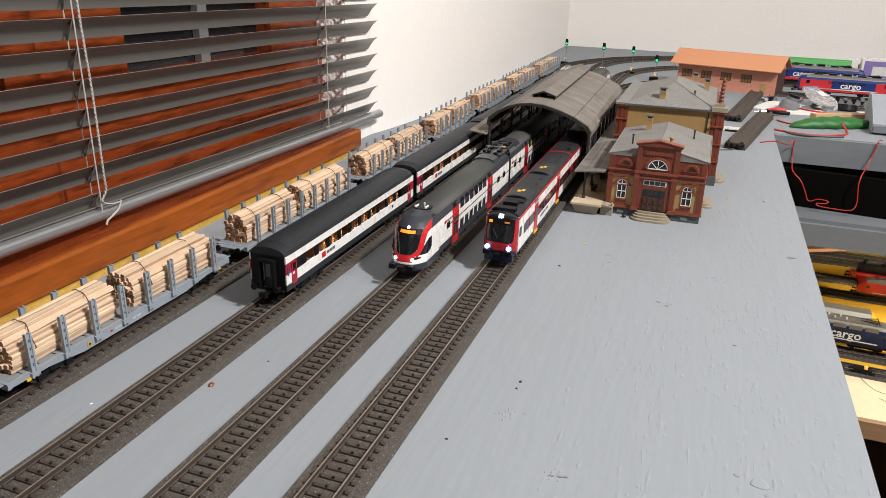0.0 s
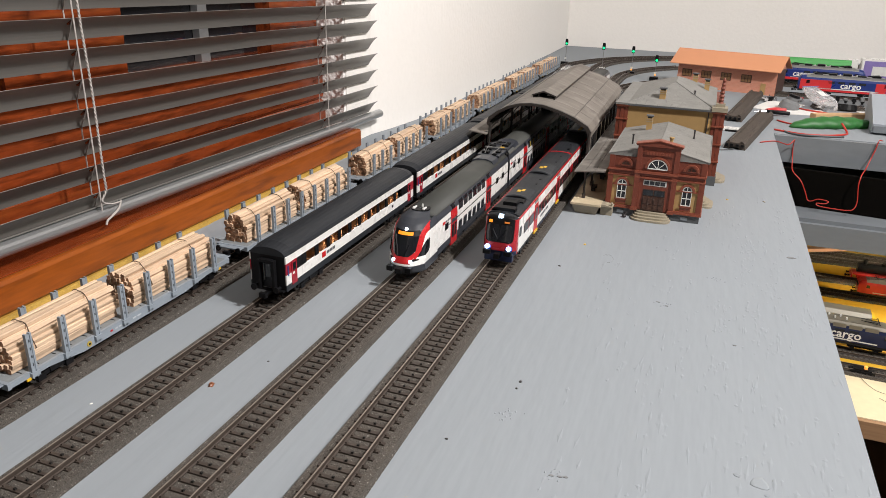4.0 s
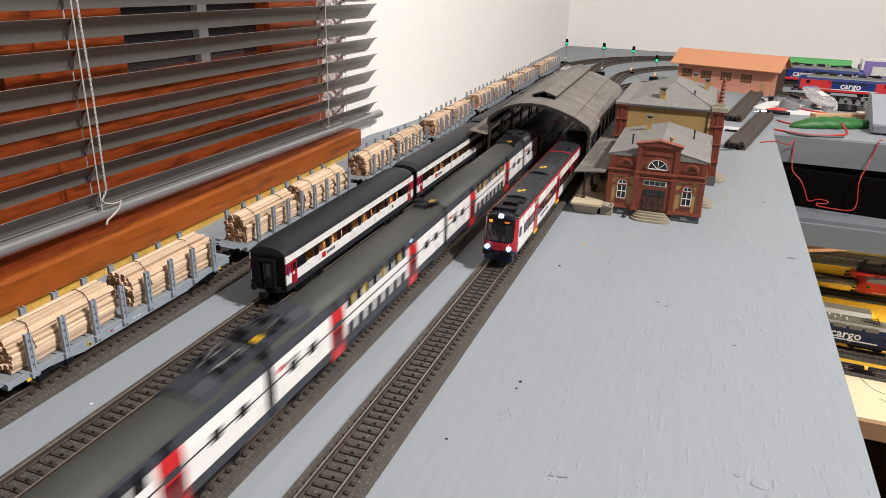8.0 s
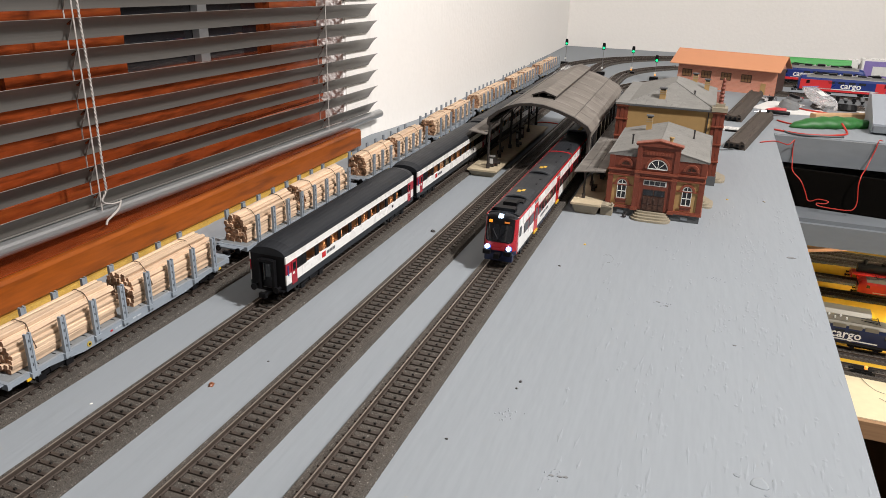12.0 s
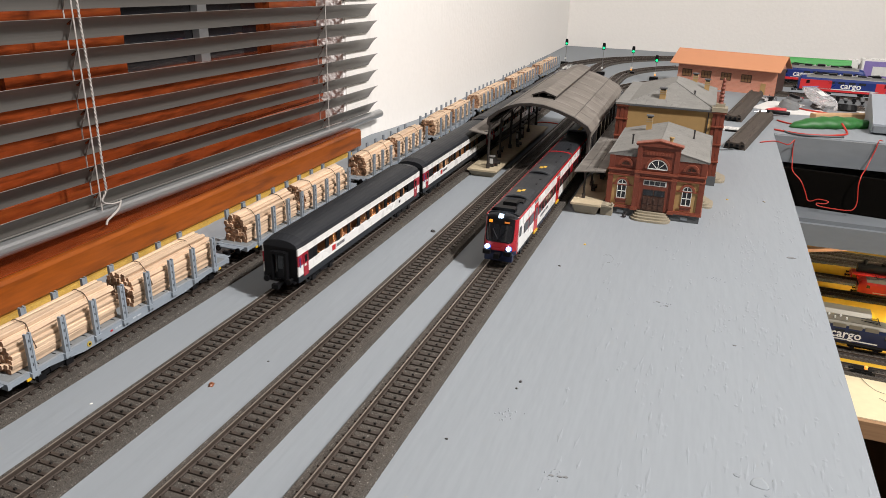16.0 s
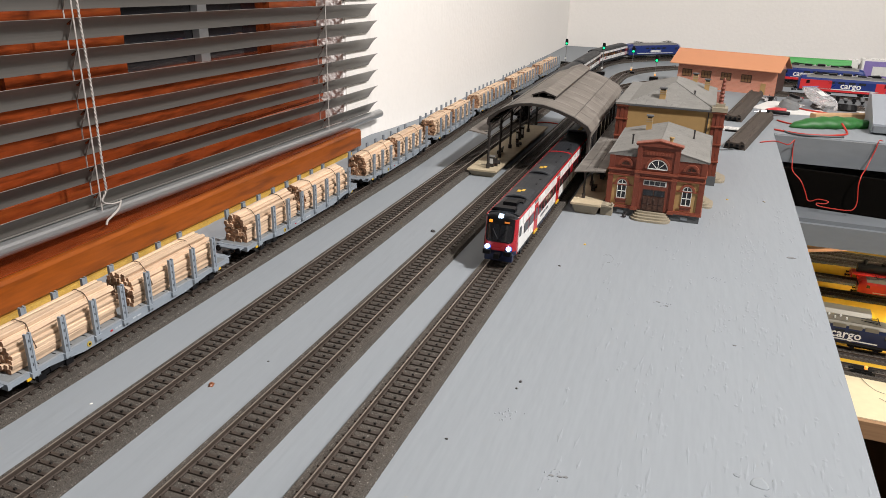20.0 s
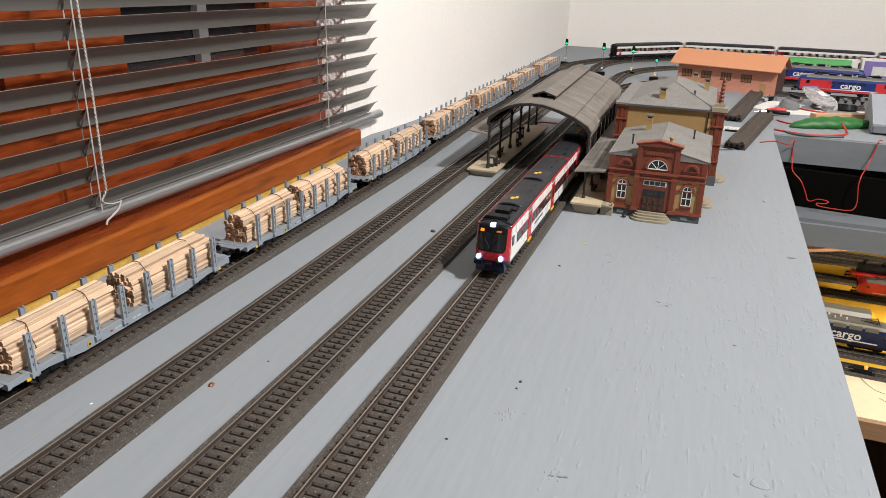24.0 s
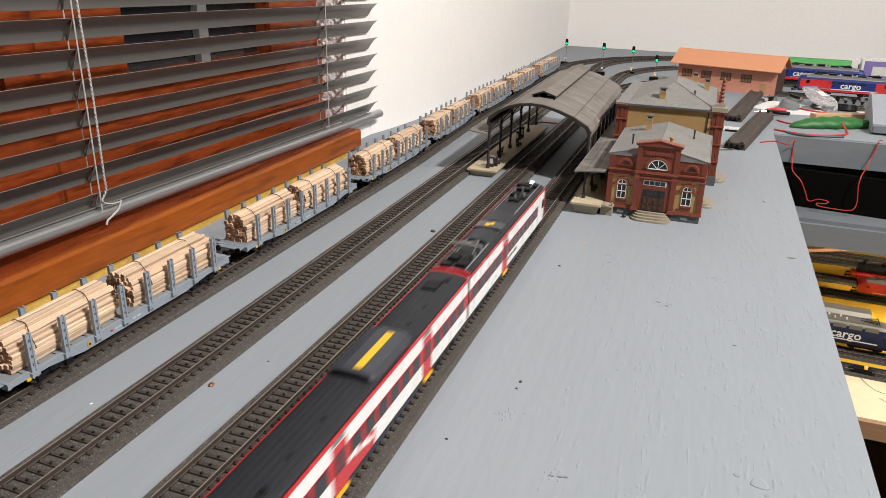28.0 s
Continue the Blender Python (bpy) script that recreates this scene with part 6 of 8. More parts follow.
        part("roof_edge", bm, M_SLATE, h)
    chimney(h, -0.0530, 0.976, 0.096, 0.0155, 0.0074)
    chimney(h, -0.0020, 1.085, 0.100, 0.012, 0.0066)
    chimney(h, -0.0190, 1.11, 0.100, 0.016, 0.0066)
    pipe(h, -0.0150, 0.992, 0.100, 0.0105)
    # brick pinnacle on the corner pier
    px, py = x1 + 0.0065, y0 + 0.008
    bm = BM()
    bx(bm, px - 0.0055, px + 0.0055, py - 0.0055, py + 0.0055, e + 0.0065, e + 0.0105)
    part("pinnacle_base", bm, M_STONE, h)
    bm = BM()
    prof = [(0.0036, 0.0), (0.0026, 0.0022), (0.0036, 0.0040), (0.0024, 0.0062), (0.0033, 0.0085), (0.0021, 0.0108), (0.0031, 0.0132), (0.0019, 0.0156), (0.0029, 0.0180), (0.0018, 0.0205), (0.0026, 0.0228), (0.0016, 0.0250), (0.0023, 0.0272), (0.0017, 0.0290), (0.0008, 0.0308)]
    loft(bm, [[(px + r * math.cos(2 * math.pi * j / 9), py + r * math.sin(2 * math.pi * j / 9), e + 0.0105 + q) for j in range(9)] for r, q in prof])
    part("pinnacle", bm, M_BRICK, h, "turned red brick pinnacle")
    round_steps(h, x1 + 0.010, 0.992, 0.044, 0.017, 3, 0.0026, "x")
    return h


main_building()


# ---------- platforms ----------
def block_platform(name, label, x0, x1, y0, y1, top):
    p = thing(name, label, "platform")
    bm = BM()
    lo, k = top - 0.0024, 0.0040
    loft(bm, [[(x0 + k, y0 + k, 0.0), (x1 - k, y0 + k, 0.0), (x1 - k, y1, 0.0), (x0 + k, y1, 0.0)], [(x0, y0, lo), (x1, y0, lo), (x1, y1, lo), (x0, y1, lo)]])
    part("platform_wall", bm, M_STONE, p, "cream platform wall")
    bm = BM()
    prism_z(bm, [(x0 - 0.0012, y0 - 0.0012), (x1 + 0.0012, y0 - 0.0012), (x1 + 0.0012, y1), (x0 - 0.0012, y1)], top - 0.0022, top)
    part("paving", bm, M_PLATFORM, p, "sandy platform paving")
    return p


side_platform = block_platform("side_platform", "cream station platform beside the building", -0.1230, -0.0925, 0.7715, 1.27, 0.0128)
part("end_block", boxes((-0.0923, -0.0795, 0.7790, 0.7870, 0.0, 0.0104)), M_STONE, side_platform, "cream end block")
bm = BM()
prism_y(bm, [(-0.0923, 0.0105), (-0.0785, 0.0105), (-0.0785, 0.0112), (-0.0870, 0.0128), (-0.0912, 0.0128)], 0.7746, 0.7880)
part("ramp", bm, M_STONE, side_platform)
bm = BM()
tube(bm, [(-0.0802, 0.7775, 0.0112), (-0.0802, 0.7775, 0.0132)], 0.0011, 8)
ball(bm, (-0.0802, 0.7775, 0.0144), 0.0016, 8)
part("ball_post", bm, M_STONE, side_platform, "small ball post")
island = block_platform("island_platform", "sandy island platform under the train shed", -0.2750, -0.2390, 0.8690, 1.175, 0.0096)


def bench(at, kind=0):
    b = thing("platform_bench", "small brown platform bench", "bench", at, group="platform benches")
    part("seat", boxes((-0.0025, 0.0025, -0.008, 0.008, 0.0035, 0.0045)), M_IRON, b)
    part("backrest", boxes((-0.0030, -0.0022, -0.008, 0.008, 0.0048, 0.0085)), M_IRON, b)
    for y in (-0.0065, 0.0065):
        part("leg", boxes((-0.0024, 0.0024, y - 0.0005, y + 0.0005, 0.0, 0.0034)), M_IRON, b)
    return b


b0 = bench(pose(-0.2455, 0.900, 0.0096))
copy_thing(b0, pose(-0.2600, 0.965, 0.0096, 0, 0, 180))
copy_thing(b0, pose(-0.2470, 1.020, 0.0096))
copy_thing(b0, pose(-0.1080, 0.830, 0.0128))
copy_thing(b0, pose(-0.1060, 0.885, 0.0128))


def kiosk(at, w, d, hgt):
    k = thing("platform_kiosk", "small dark platform cabinet", "kiosk", at, group="platform cabinets")
    part("body", boxes((-w / 2, w / 2, -d / 2, d / 2, 0.0, hgt)), M_IRON, k)
    part("roof", boxes((-w / 2 - 0.0008, w / 2 + 0.0008, -d / 2 - 0.0008, d / 2 + 0.0008, hgt, hgt + 0.0012)), M_SLATE, k)
    part("panel", boxes((-w * 0.36, w * 0.36, -d / 2 - 0.0004, -d / 2, hgt * 0.35, hgt * 0.85)), M_PALE, k, "pale notice panel")
    return k


kiosk(pose(-0.2500, 0.890, 0.0096), 0.006, 0.005, 0.013)
kiosk(pose(-0.2560, 1.045, 0.0096), 0.004, 0.004, 0.015)
kiosk(pose(-0.2560, 1.075, 0.0096), 0.004, 0.004, 0.016)
kiosk(pose(-0.1040, 0.950, 0.0128), 0.008, 0.008, 0.018)


# ---------- train shed ----------
def train_shed():
    s = thing("train_shed", "grey arched train shed with skylight over two tracks", "train shed", pose(0, 0, 0))
    turn = Matrix.Translation((-0.19, 0.878, 0)) @ pose(0, 0, 0, 0, 0, 1.3)
    s.matrix_basis = turn
    LEN = 0.362
    outer = [(-0.0655, 0.0690), (-0.0637, 0.0762), (-0.0520, 0.0852), (-0.0400, 0.0918), (-0.0260, 0.0960), (-0.0108, 0.0977), (0.0055, 0.0965), (0.0247, 0.0916), (0.0430, 0.0848), (0.0605, 0.0753), (0.0655, 0.0680)]
    inner = [(-0.0620, 0.0640), (-0.0602, 0.0715), (-0.0492, 0.0812), (-0.0382, 0.0872), (-0.0252, 0.0915), (-0.0105, 0.0932), (0.0050, 0.0921), (0.0232, 0.0872), (0.0400, 0.0802), (0.0560, 0.0708), (0.0610, 0.0600)]
    inner = [(xi + (xo - xi) * 0.36, zi + (zo - zi) * 0.36) for (xo, zo), (xi, zi) in zip(outer, inner)]
    # roof in bays
    n = 8
    for k in range(n):
        bm = BM()
        a, b = LEN * k / n, LEN * (k + 1) / n - 0.0006
        ring = outer + [(x * 0.985, z - 0.0016) for x, z in reversed(outer)]
        loft(bm, [[(x, y, z) for x, z in ring] for y in (a, b)])
        part("roof_bay", bm, M_HALL, s, "weathered brown-grey roof bay")
        for i in (3, 8):
            bm = BM()
            tube(bm, [(outer[i][0], a, outer[i][1] + 0.0002), (outer[i][0], b, outer[i][1] + 0.0002)], 0.0004, 5)
            part("roof_seam", bm, M_IRON, s)
    # arches
    for k in range(5):
        y = 0.0 if k == 0 else LEN * k / 4 - 0.003
        w = 0.0028
        bm = BM()
        up, back = (0.0004, 0.0014) if k == 0 else (-0.0017, 0.0)
        loft(bm, [[(xo, y - back, zo + up), (xo, y + w, zo + up), (xi, y + w, zi), (xi, y - back, zi)] for (xo, zo), (xi, zi) in zip(outer, inner)])
        part("arch", bm, M_IRON, s, "grey-brown iron arch")
    # posts on the island platform
    for k in range(7):
        y = 0.004 + k * 0.060
        if y > LEN:
            break
        bm = BM()
        tube(bm, [(-0.0625, y, 0.0096), (-0.0625, y, 0.0690)], 0.0016, 8)
        tube(bm, [(-0.0625, y, 0.0096), (-0.0625, y, 0.0150)], 0.0026, 8)
        tube(bm, [(-0.0625, y, 0.0500), (-0.0625, y, 0.0520)], 0.0024, 8)
        part("post", bm, M_IRON, s, "iron platform post")
        bm = BM()
        tube(bm, smooth([(-0.0625, y, 0.052), (-0.0590, y, 0.064), (-0.0500, y, 0.0735)], 4), 0.0009, 5)
        tube(bm, smooth([(-0.0625, y, 0.050), (-0.0665, y, 0.0565), (-0.0760, y, 0.0560)], 4), 0.0008, 5)
        part("bracket", bm, M_IRON, s, "curved bracket")
    part("post_beam", boxes((-0.0645, -0.0605, 0.0, LEN, 0.0660, 0.0690)), M_IRON, s)
    # side canopy over the outer platform edge
    bm = BM()
    prism_y(bm, [(-0.0868, 0.0578), (-0.0868, 0.0592), (-0.0640, 0.0562), (-0.0640, 0.0548)], -0.006, LEN)
    part("side_canopy", bm, M_HALL, s, "narrow grey side canopy")
    # closed side with glazed bays
    part("side_wall", boxes((0.0610, 0.0640, 0.002, 0.014, 0.0128, 0.0690), (0.0610, 0.0640, 0.0145, LEN, 0.0128, 0.0230), (0.0610, 0.0640, 0.0145, LEN, 0.0600, 0.0690)), M_HALL, s, "grey shed side wall")
    for k in range(8):
        y = 0.0150 + k * 0.0455
        part("mullion", boxes((0.0605, 0.0646, y, y + 0.0035, 0.0230, 0.0600)), M_IRON, s)
        part("pane", boxes((0.0620, 0.0626, y + 0.0037, min(y + 0.0452, LEN), 0.0230, 0.0600)), M_PANE, s)
    bm = BM()
    tube(bm, [(0.0630, 0.0, 0.0128), (0.0630, 0.0, 0.0680)], 0.0020, 8)
    part("post", bm, M_IRON, s)
    # raised ridge roof with an open gable at the front
    m0, m1, mc = -0.0190, 0.0095, -0.0052
    bm = BM()
    prism_y(bm, [(m0 - 0.0012, 0.0996), (mc, 0.1046), (m1 + 0.0012, 0.0994), (m1 + 0.0012, 0.1004), (mc, 0.1058), (m0 - 0.0012, 0.1006)], 0.050, LEN)
    ridge = part("ridge_roof", bm, M_HALL, s, "raised ridge roof along the shed")
    bm = BM()
    prism_y(bm, [(m0 - 0.0016, 0.0992), (mc, 0.1043), (m1 + 0.0016, 0.0990), (m1 + 0.0016, 0.1006), (mc, 0.1061), (m0 - 0.0016, 0.1008)], 0.0478, 0.0498)
    part("gable_board", bm, M_IRON, ridge, "dark gable board")
    for x0, x1 in ((m0, m0 + 0.0012), (m1 - 0.0012, m1)):
        part("ridge_wall", boxes((x0, x1, 0.050, LEN - 0.002, 0.0930, 0.0998)), M_IRON, ridge)
    part("gable_sill", boxes((m0, m1, 0.0490, 0.0505, 0.0940, 0.0972)), M_IRON, ridge)
    part("ridge_floor", boxes((m0 + 0.0012, m1 - 0.0012, 0.0520, LEN - 0.002, 0.0955, 0.0978)), M_SOOT, ridge)
    for x in (-0.0120, 0.0025):
        part("gable_post", boxes((x, x + 0.0010, 0.0488, 0.0500, 0.0970, 0.1015)), M_IRON, ridge)
    bm = BM()
    prism_y(bm, [(-0.0040, 0.0978), (0.0060, 0.0978), (0.0040, 0.1000), (-0.0020, 0.1006)], 0.0620, 0.0632)
    part("gable_pane", bm, M_PALE, ridge, "pale pane under the ridge roof")
    return s


train_shed()

# canopy between the shed and the entrance
cn = thing("platform_canopy", "flat grey platform canopy on iron columns", "canopy")
for k in range(6):
    bm = BM()
    y = 0.7800 + 0.055 * k
    for xa, xb in ((-0.1235, -0.1130), (-0.1126, -0.1023), (-0.1019, -0.0915)):
        bm = BM()
        za, zb = (0.0475 + (x + 0.0915) * 0.094 for x in (xa, xb))
        prism_y(bm, [(xa, za), (xb, zb), (xb, zb + 0.0015), (xa, za + 0.0015)], y, y + 0.0544)
        part("canopy_slab", bm, M_CANOPY, cn, "dirty grey canopy slab")
    bm = BM()
    tube(bm, [(-0.1140, y + 0.012, 0.0128), (-0.1140, y + 0.012, 0.0452)], 0.0012, 8)
    tube(bm, [(-0.1140, y + 0.012, 0.0128), (-0.1140, y + 0.012, 0.0175)], 0.0021, 8)
    part("column", bm, M_IRON, cn, "iron canopy column")
    bm = BM()
    tube(bm, smooth([(-0.1140, y + 0.012, 0.034), (-0.1085, y + 0.012, 0.041), (-0.1000, y + 0.012, 0.0462)], 4), 0.0007, 5)
    part("bracket", bm, M_IRON, cn)
bm = BM()
tube(bm, [(-0.1240, 0.7795, 0.0452), (-0.1240, 1.110, 0.0452)], 0.0009, 6)
part("gutter", bm, M_SLATE, cn)


# ---------- far yard ----------
M_SALMON = mat("salmon_card_roof", (0.60, 0.27, 0.14), 0.75, var=0.03, scale=40.0, bump=0.05)
M_GREEN_LED = glow("green_signal_light", (0.0, 0.72, 0.24), 1.7)
M_AMBER_LED = glow("amber_light", (1.0, 0.42, 0.08), 0.6)
M_GREYBOX = mat("grey_plastic_box", (0.30, 0.33, 0.37), 0.45, var=0.05, scale=30.0)
M_GREENP = mat("green_plastic", (0.018, 0.125, 0.022), 0.5, var=0.2, scale=120.0, bump=0.3)
M_GREENR = mat("green_wagon_roof", (0.05, 0.33, 0.07), 0.5, var=0.05, scale=80.0)
M_REDP = mat("red_plastic", (0.55, 0.03, 0.035), 0.35, var=0.06, scale=120.0)
M_WIRE = mat("red_wire", (0.48, 0.03, 0.018), 0.4, var=0.05, scale=200.0)
M_GREYWIRE = mat("dark_grey_wire", (0.06, 0.065, 0.07), 0.5)
M_STICK = mat("pale_wood_stick", (0.55, 0.35, 0.18), 0.65, var=0.1, scale=60.0, stretch=(0.2, 2, 2))
M_STRIP = speckled(mat("grey_brown_track_foam", (0.072, 0.056, 0.045), 0.9, var=0.26, scale=60.0, fine=700.0, bump=0.6, depth=0.001), 420.0, 0.45, (0.020, 0.016, 0.013), 0.55)
M_CHROME = mat("bright_metal", (0.6, 0.6, 0.62), 0.25, 0.9)
M_PAPER = mat("white_paper", (0.72, 0.71, 0.69), 0.8, var=0.04, scale=60.0)
M_BAGFILM = glass("clear_bag_film", (0.96, 0.96, 0.97), 0.12)
M_BAGFILM.node_tree.nodes["Principled BSDF"].inputs["Transmission Weight"].default_value = 0.82
M_ZIP = mat("violet_zip_line", (0.22, 0.17, 0.42), 0.4)


def brick_print():
    m = mat("printed_brick", (0.54, 0.22, 0.145), 0.75, var=0.18, scale=90.0, fine=800.0, bump=0.1)
    n, link = m.node_tree.nodes, m.node_tree.links.new
    b = n["Principled BSDF"]
    co = next(x for x in n if x.bl_idname == "ShaderNodeMapping")
    comb = n.new("ShaderNodeCombineXYZ")
    sep = n.new("ShaderNodeSeparateXYZ")
    link(co.outputs["Vector"], sep.inputs[0])
    add = n.new("ShaderNodeMath")
    link(sep.outputs["X"], add.inputs[0])
    link(sep.outputs["Y"], add.inputs[1])
    link(add.outputs[0], comb.inputs["X"])
    link(sep.outputs["Z"], comb.inputs["Y"])
    br = n.new("ShaderNodeTexBrick")
    br.inputs["Scale"].default_value = 90.0
    br.inputs["Mortar Size"].default_value = 0.03
    br.inputs["Color1"].default_value = (0.60, 0.25, 0.165, 1)
    br.inputs["Color2"].default_value = (0.47, 0.19, 0.125, 1)
    br.inputs["Mortar"].default_value = (0.62, 0.36, 0.27, 1)
    link(comb.outputs[0], br.inputs["Vector"])
    mix = n.new("ShaderNodeMix")
    mix.data_type, mix.blend_type = "RGBA", "MIX"
    mix.inputs["Factor"].default_value = 0.6
    link(b.inputs["Base Color"].links[0].from_socket, mix.inputs["A"])
    link(br.outputs["Color"], mix.inputs["B"])
    link(mix.outputs["Result"], b.inputs["Base Color"])
    return m


M_BRICKP = brick_print()


M_OCHREPANE = mat("brown_printed_pane", (0.20, 0.105, 0.045), 0.4, var=0.35, scale=120.0)


def goods_shed():
    g = thing("goods_shed", "pink brick-print card goods shed with salmon roof", "building", pose(-0.0735, 1.842, 0, 0, 0, -16.5))
    L, D, E, P = 0.222, 0.070, 0.0545, 0.0820
    bm = BM()
    prism_x(bm, [(0, 0), (D, 0), (D, E), (D / 2, P - 0.004), (0, E)], 0, L)
    part("wall", bm, M_BRICKP, g, "pink brick-print wall")
    # end wall turned from the light: brown, with the shade in its colour
    part("gable", boxes((L, L + 0.0006, 0.0, D, 0.0, E)), M_DOORW, g, "brown end wall, its shade put into the dark colour")
    for y0, y1, z0, z1 in ((-0.018, D / 2, 0.0525, P), (D / 2, D + 0.018, P, 0.0525)):
        bm = BM()
        prism_x(bm, [(y0, z0), (y1, z1), (y1, z1 + 0.0016), (y0, z0 + 0.0016)], -0.015, L + 0.009)
        part("roof_sheet", bm, M_SALMON, g, "plain salmon roof sheet")
    for fx in (0.100, 0.302, 0.505, 0.708):
        x = fx * L
        w = part("window", boxes((x - 0.0115, x + 0.0115, -0.0008, 0.0004, 0.0235, 0.0405)), M_DOORW, g, "dark brown window")
        for i in range(3):
            for k in range(2):
                a = x - 0.0100 + i * 0.0070
                part("pane", boxes((a, a + 0.0056, -0.0012, -0.0008, 0.0250 + 0.0076 * k, 0.0316 + 0.0076 * k)), M_OCHREPANE, w)
    part("door", boxes((0.880 * L - 0.0055, 0.880 * L + 0.0055, -0.0008, 0.0004, 0.0, 0.0250)), M_OCHRE, g, "ochre brown door")
    return g


goods_shed()


def light_signal(x, y, h, amber):
    s = thing("light_signal", "model light signal showing green on a thin mast", "signal", pose(x, y, 0), group="light signals")
    part("base_box", boxes((-0.012, 0.008, -0.006, 0.006, 0.0, 0.009)), M_SBLACK, s, "black base box")
    bm = BM()
    tube(bm, [(0, 0, 0.009), (0.0005, 0, h - 0.014)], 0.0008, 6)
    part("mast", bm, M_STEELG, s, "thin grey mast")
    bm = BM()
    prism_y(bm, [(-0.0036, h - 0.017), (0.0036, h - 0.017), (0.0040, h - 0.006), (0.0028, h), (-0.0028, h), (-0.0040, h - 0.006)], -0.0012, 0.0012)
    head = part("signal_head", bm, M_SBLACK, s, "black signal head")
    bm = BM()
    ball(bm, (0.0002, -0.0022, h - 0.0125), 0.0030, 8)
    part("green_lamp", bm, M_GREEN_LED, head, "lit green lamp")
    if amber:
        bm = BM()
        ball(bm, (0.000, -0.004, 0.014), 0.0024, 8)
        part("amber_lamp", bm, M_AMBER_LED, s, "amber shunting lamp")
    part("number_plate", boxes((-0.0025, 0.0025, -0.0025, -0.0015, 0.016, 0.021)), M_PALE, s, "pale plate")
    return s


light_signal(-0.3868, 2.080, 0.0705, False)
light_signal(-0.2620, 1.920, 0.0800, False)
light_signal(-0.1930, 1.965, 0.0720, True)
light_signal(-0.1280, 1.892, 0.0610, True)


# ---------- things on the open board ----------
def crumb(at, size, m, label, seed):
    rng = random.Random(seed)
    bm = BM()
    rings = []
    for z in (0.0, 0.35, 0.7):
        k = 1 - z * z
        rings.append([(size * k * math.cos(a) * rng.uniform(0.7, 1.2), size * 1.6 * k * math.sin(a) * rng.uniform(0.7, 1.1), size * 0.9 * z) for a in (2 * math.pi * j / 8 for j in range(8))])
    loft(bm, rings)
    return solid("crumb", bm, m, label, "crumb", at, group="crumbs on the board")


M_CRUMBR = mat("reddish_brown_crumb", (0.17, 0.055, 0.02), 0.4, var=0.3, scale=400.0)
crumb(pose(-0.2689, 0.3270, 0.0001, 0, 0, 20), 0.0021, M_CRUMBR, "reddish brown crumb on the board", 1)
crumb(pose(-0.2414, 0.6517, 0.0001, 0, 0, 40), 0.0024, M_SOOT, "black bit beside the track", 2)
for i, (x, y, s) in enumerate(((-0.0871, 0.4064, 0.0011), (-0.0874, 0.3975, 0.0008), (-0.1035, 0.6132, 0.0011), (-0.1112, 0.3303, 0.0008), (-0.2520, 0.3661, 0.0006))):
    crumb(pose(x, y, 0.0001, 0, 0, 30 * i), s, M_SOOT, "tiny black crumb on the board", 10 + i)
for i, (x, y, s, m) in enumerate(((-0.0914, 0.6781, 0.0012, M_YELLOW), (0.0821, 0.9084, 0.0014, M_STONE), (0.0409, 0.8992, 0.0012, M_YELLOW), (-0.3223, 0.2823, 0.0007, M_PAPER))):
    crumb(pose(x, y, 0.0001, 0, 0, 50 * i), s, m, "tiny pale crumb on the board", 30 + i)
bm = BM()
ball(bm, (0, 0, 0.0018), 0.0022, 8)
tube(bm, [(0, 0, 0.002), (0.0015, 0.001, 0.006)], 0.0012, 6)
solid("black_part", bm, M_SOOT, "small black plastic part beside the plinth", "scrap", pose(-0.0660, 0.7800, 0))


# knots and scratches in the board
def knot(x, y, r, seed):
    rng = random.Random(seed)
    bm = BM()
    prof = [(x + r * 1.8 * math.cos(a) * rng.uniform(0.8, 1.1), y + r * math.sin(a) * rng.uniform(0.7, 1.1)) for a in (2 * math.pi * j / 12 for j in range(12))]
    prism_z(bm, prof, 0.00002, 0.00035)
    return solid("knot", bm, M_GREYWIRE if seed % 2 else M_CARD, "dark knot mark in the painted board", "knot", group="knots in the board")


knot(0.0984, 0.7228, 0.0024, 2)
for i, (x, y) in enumerate(((-0.0484, 0.3209), (-0.0440, 0.3216), (-0.0410, 0.3224), (-0.0126, 0.5693), (-0.0056, 0.5643), (0.0456, 0.5146))):
    knot(x, y, 0.0008, 20 + 2 * i)

# paint ridges along the grain
rng = random.Random(11)
bm = BM()
for i in range(360):
    cx, cy = rng.uniform(-0.085, 0.112), rng.uniform(0.27, 1.02)
    if cy > 0.60 and rng.random() > (1.02 - cy) / 0.42 or rng.random() > 0.06 + 0.94 * min(1.0, max(0.0, (cx + 0.07) / 0.12)):
        continue
    lean = rng.gauss(0.05, 0.035)
    for k in range(rng.randint(2, 7)):
        x, y = cx + rng.gauss(0, 0.0045), cy + rng.gauss(0, 0.014)
        if x > 0.113:
            continue
        ln, w, hgt = rng.uniform(0.004, 0.022), rng.uniform(0.0007, 0.0019), rng.uniform(0.00008, 0.00030)
        a = lean + rng.gauss(0, 0.05)
        mid = rng.uniform(0.25, 0.75)
        tip = (x + ln * math.sin(a), y + ln * math.cos(a), 0.0)
        mx, my = x + (tip[0] - x) * mid + rng.uniform(-0.0004, 0.0004), y + (tip[1] - y) * mid
        v = [bm.verts.new(p) for p in ((x, y, 0.0), (mx + w, my, 0.0), tip, (mx - w, my + 0.1 * ln, 0.0), (mx, my, hgt))]
        for q in ((0, 1, 4), (1, 2, 4), (2, 3, 4), (3, 0, 4)):
            bm.faces.new([v[k2] for k2 in q])
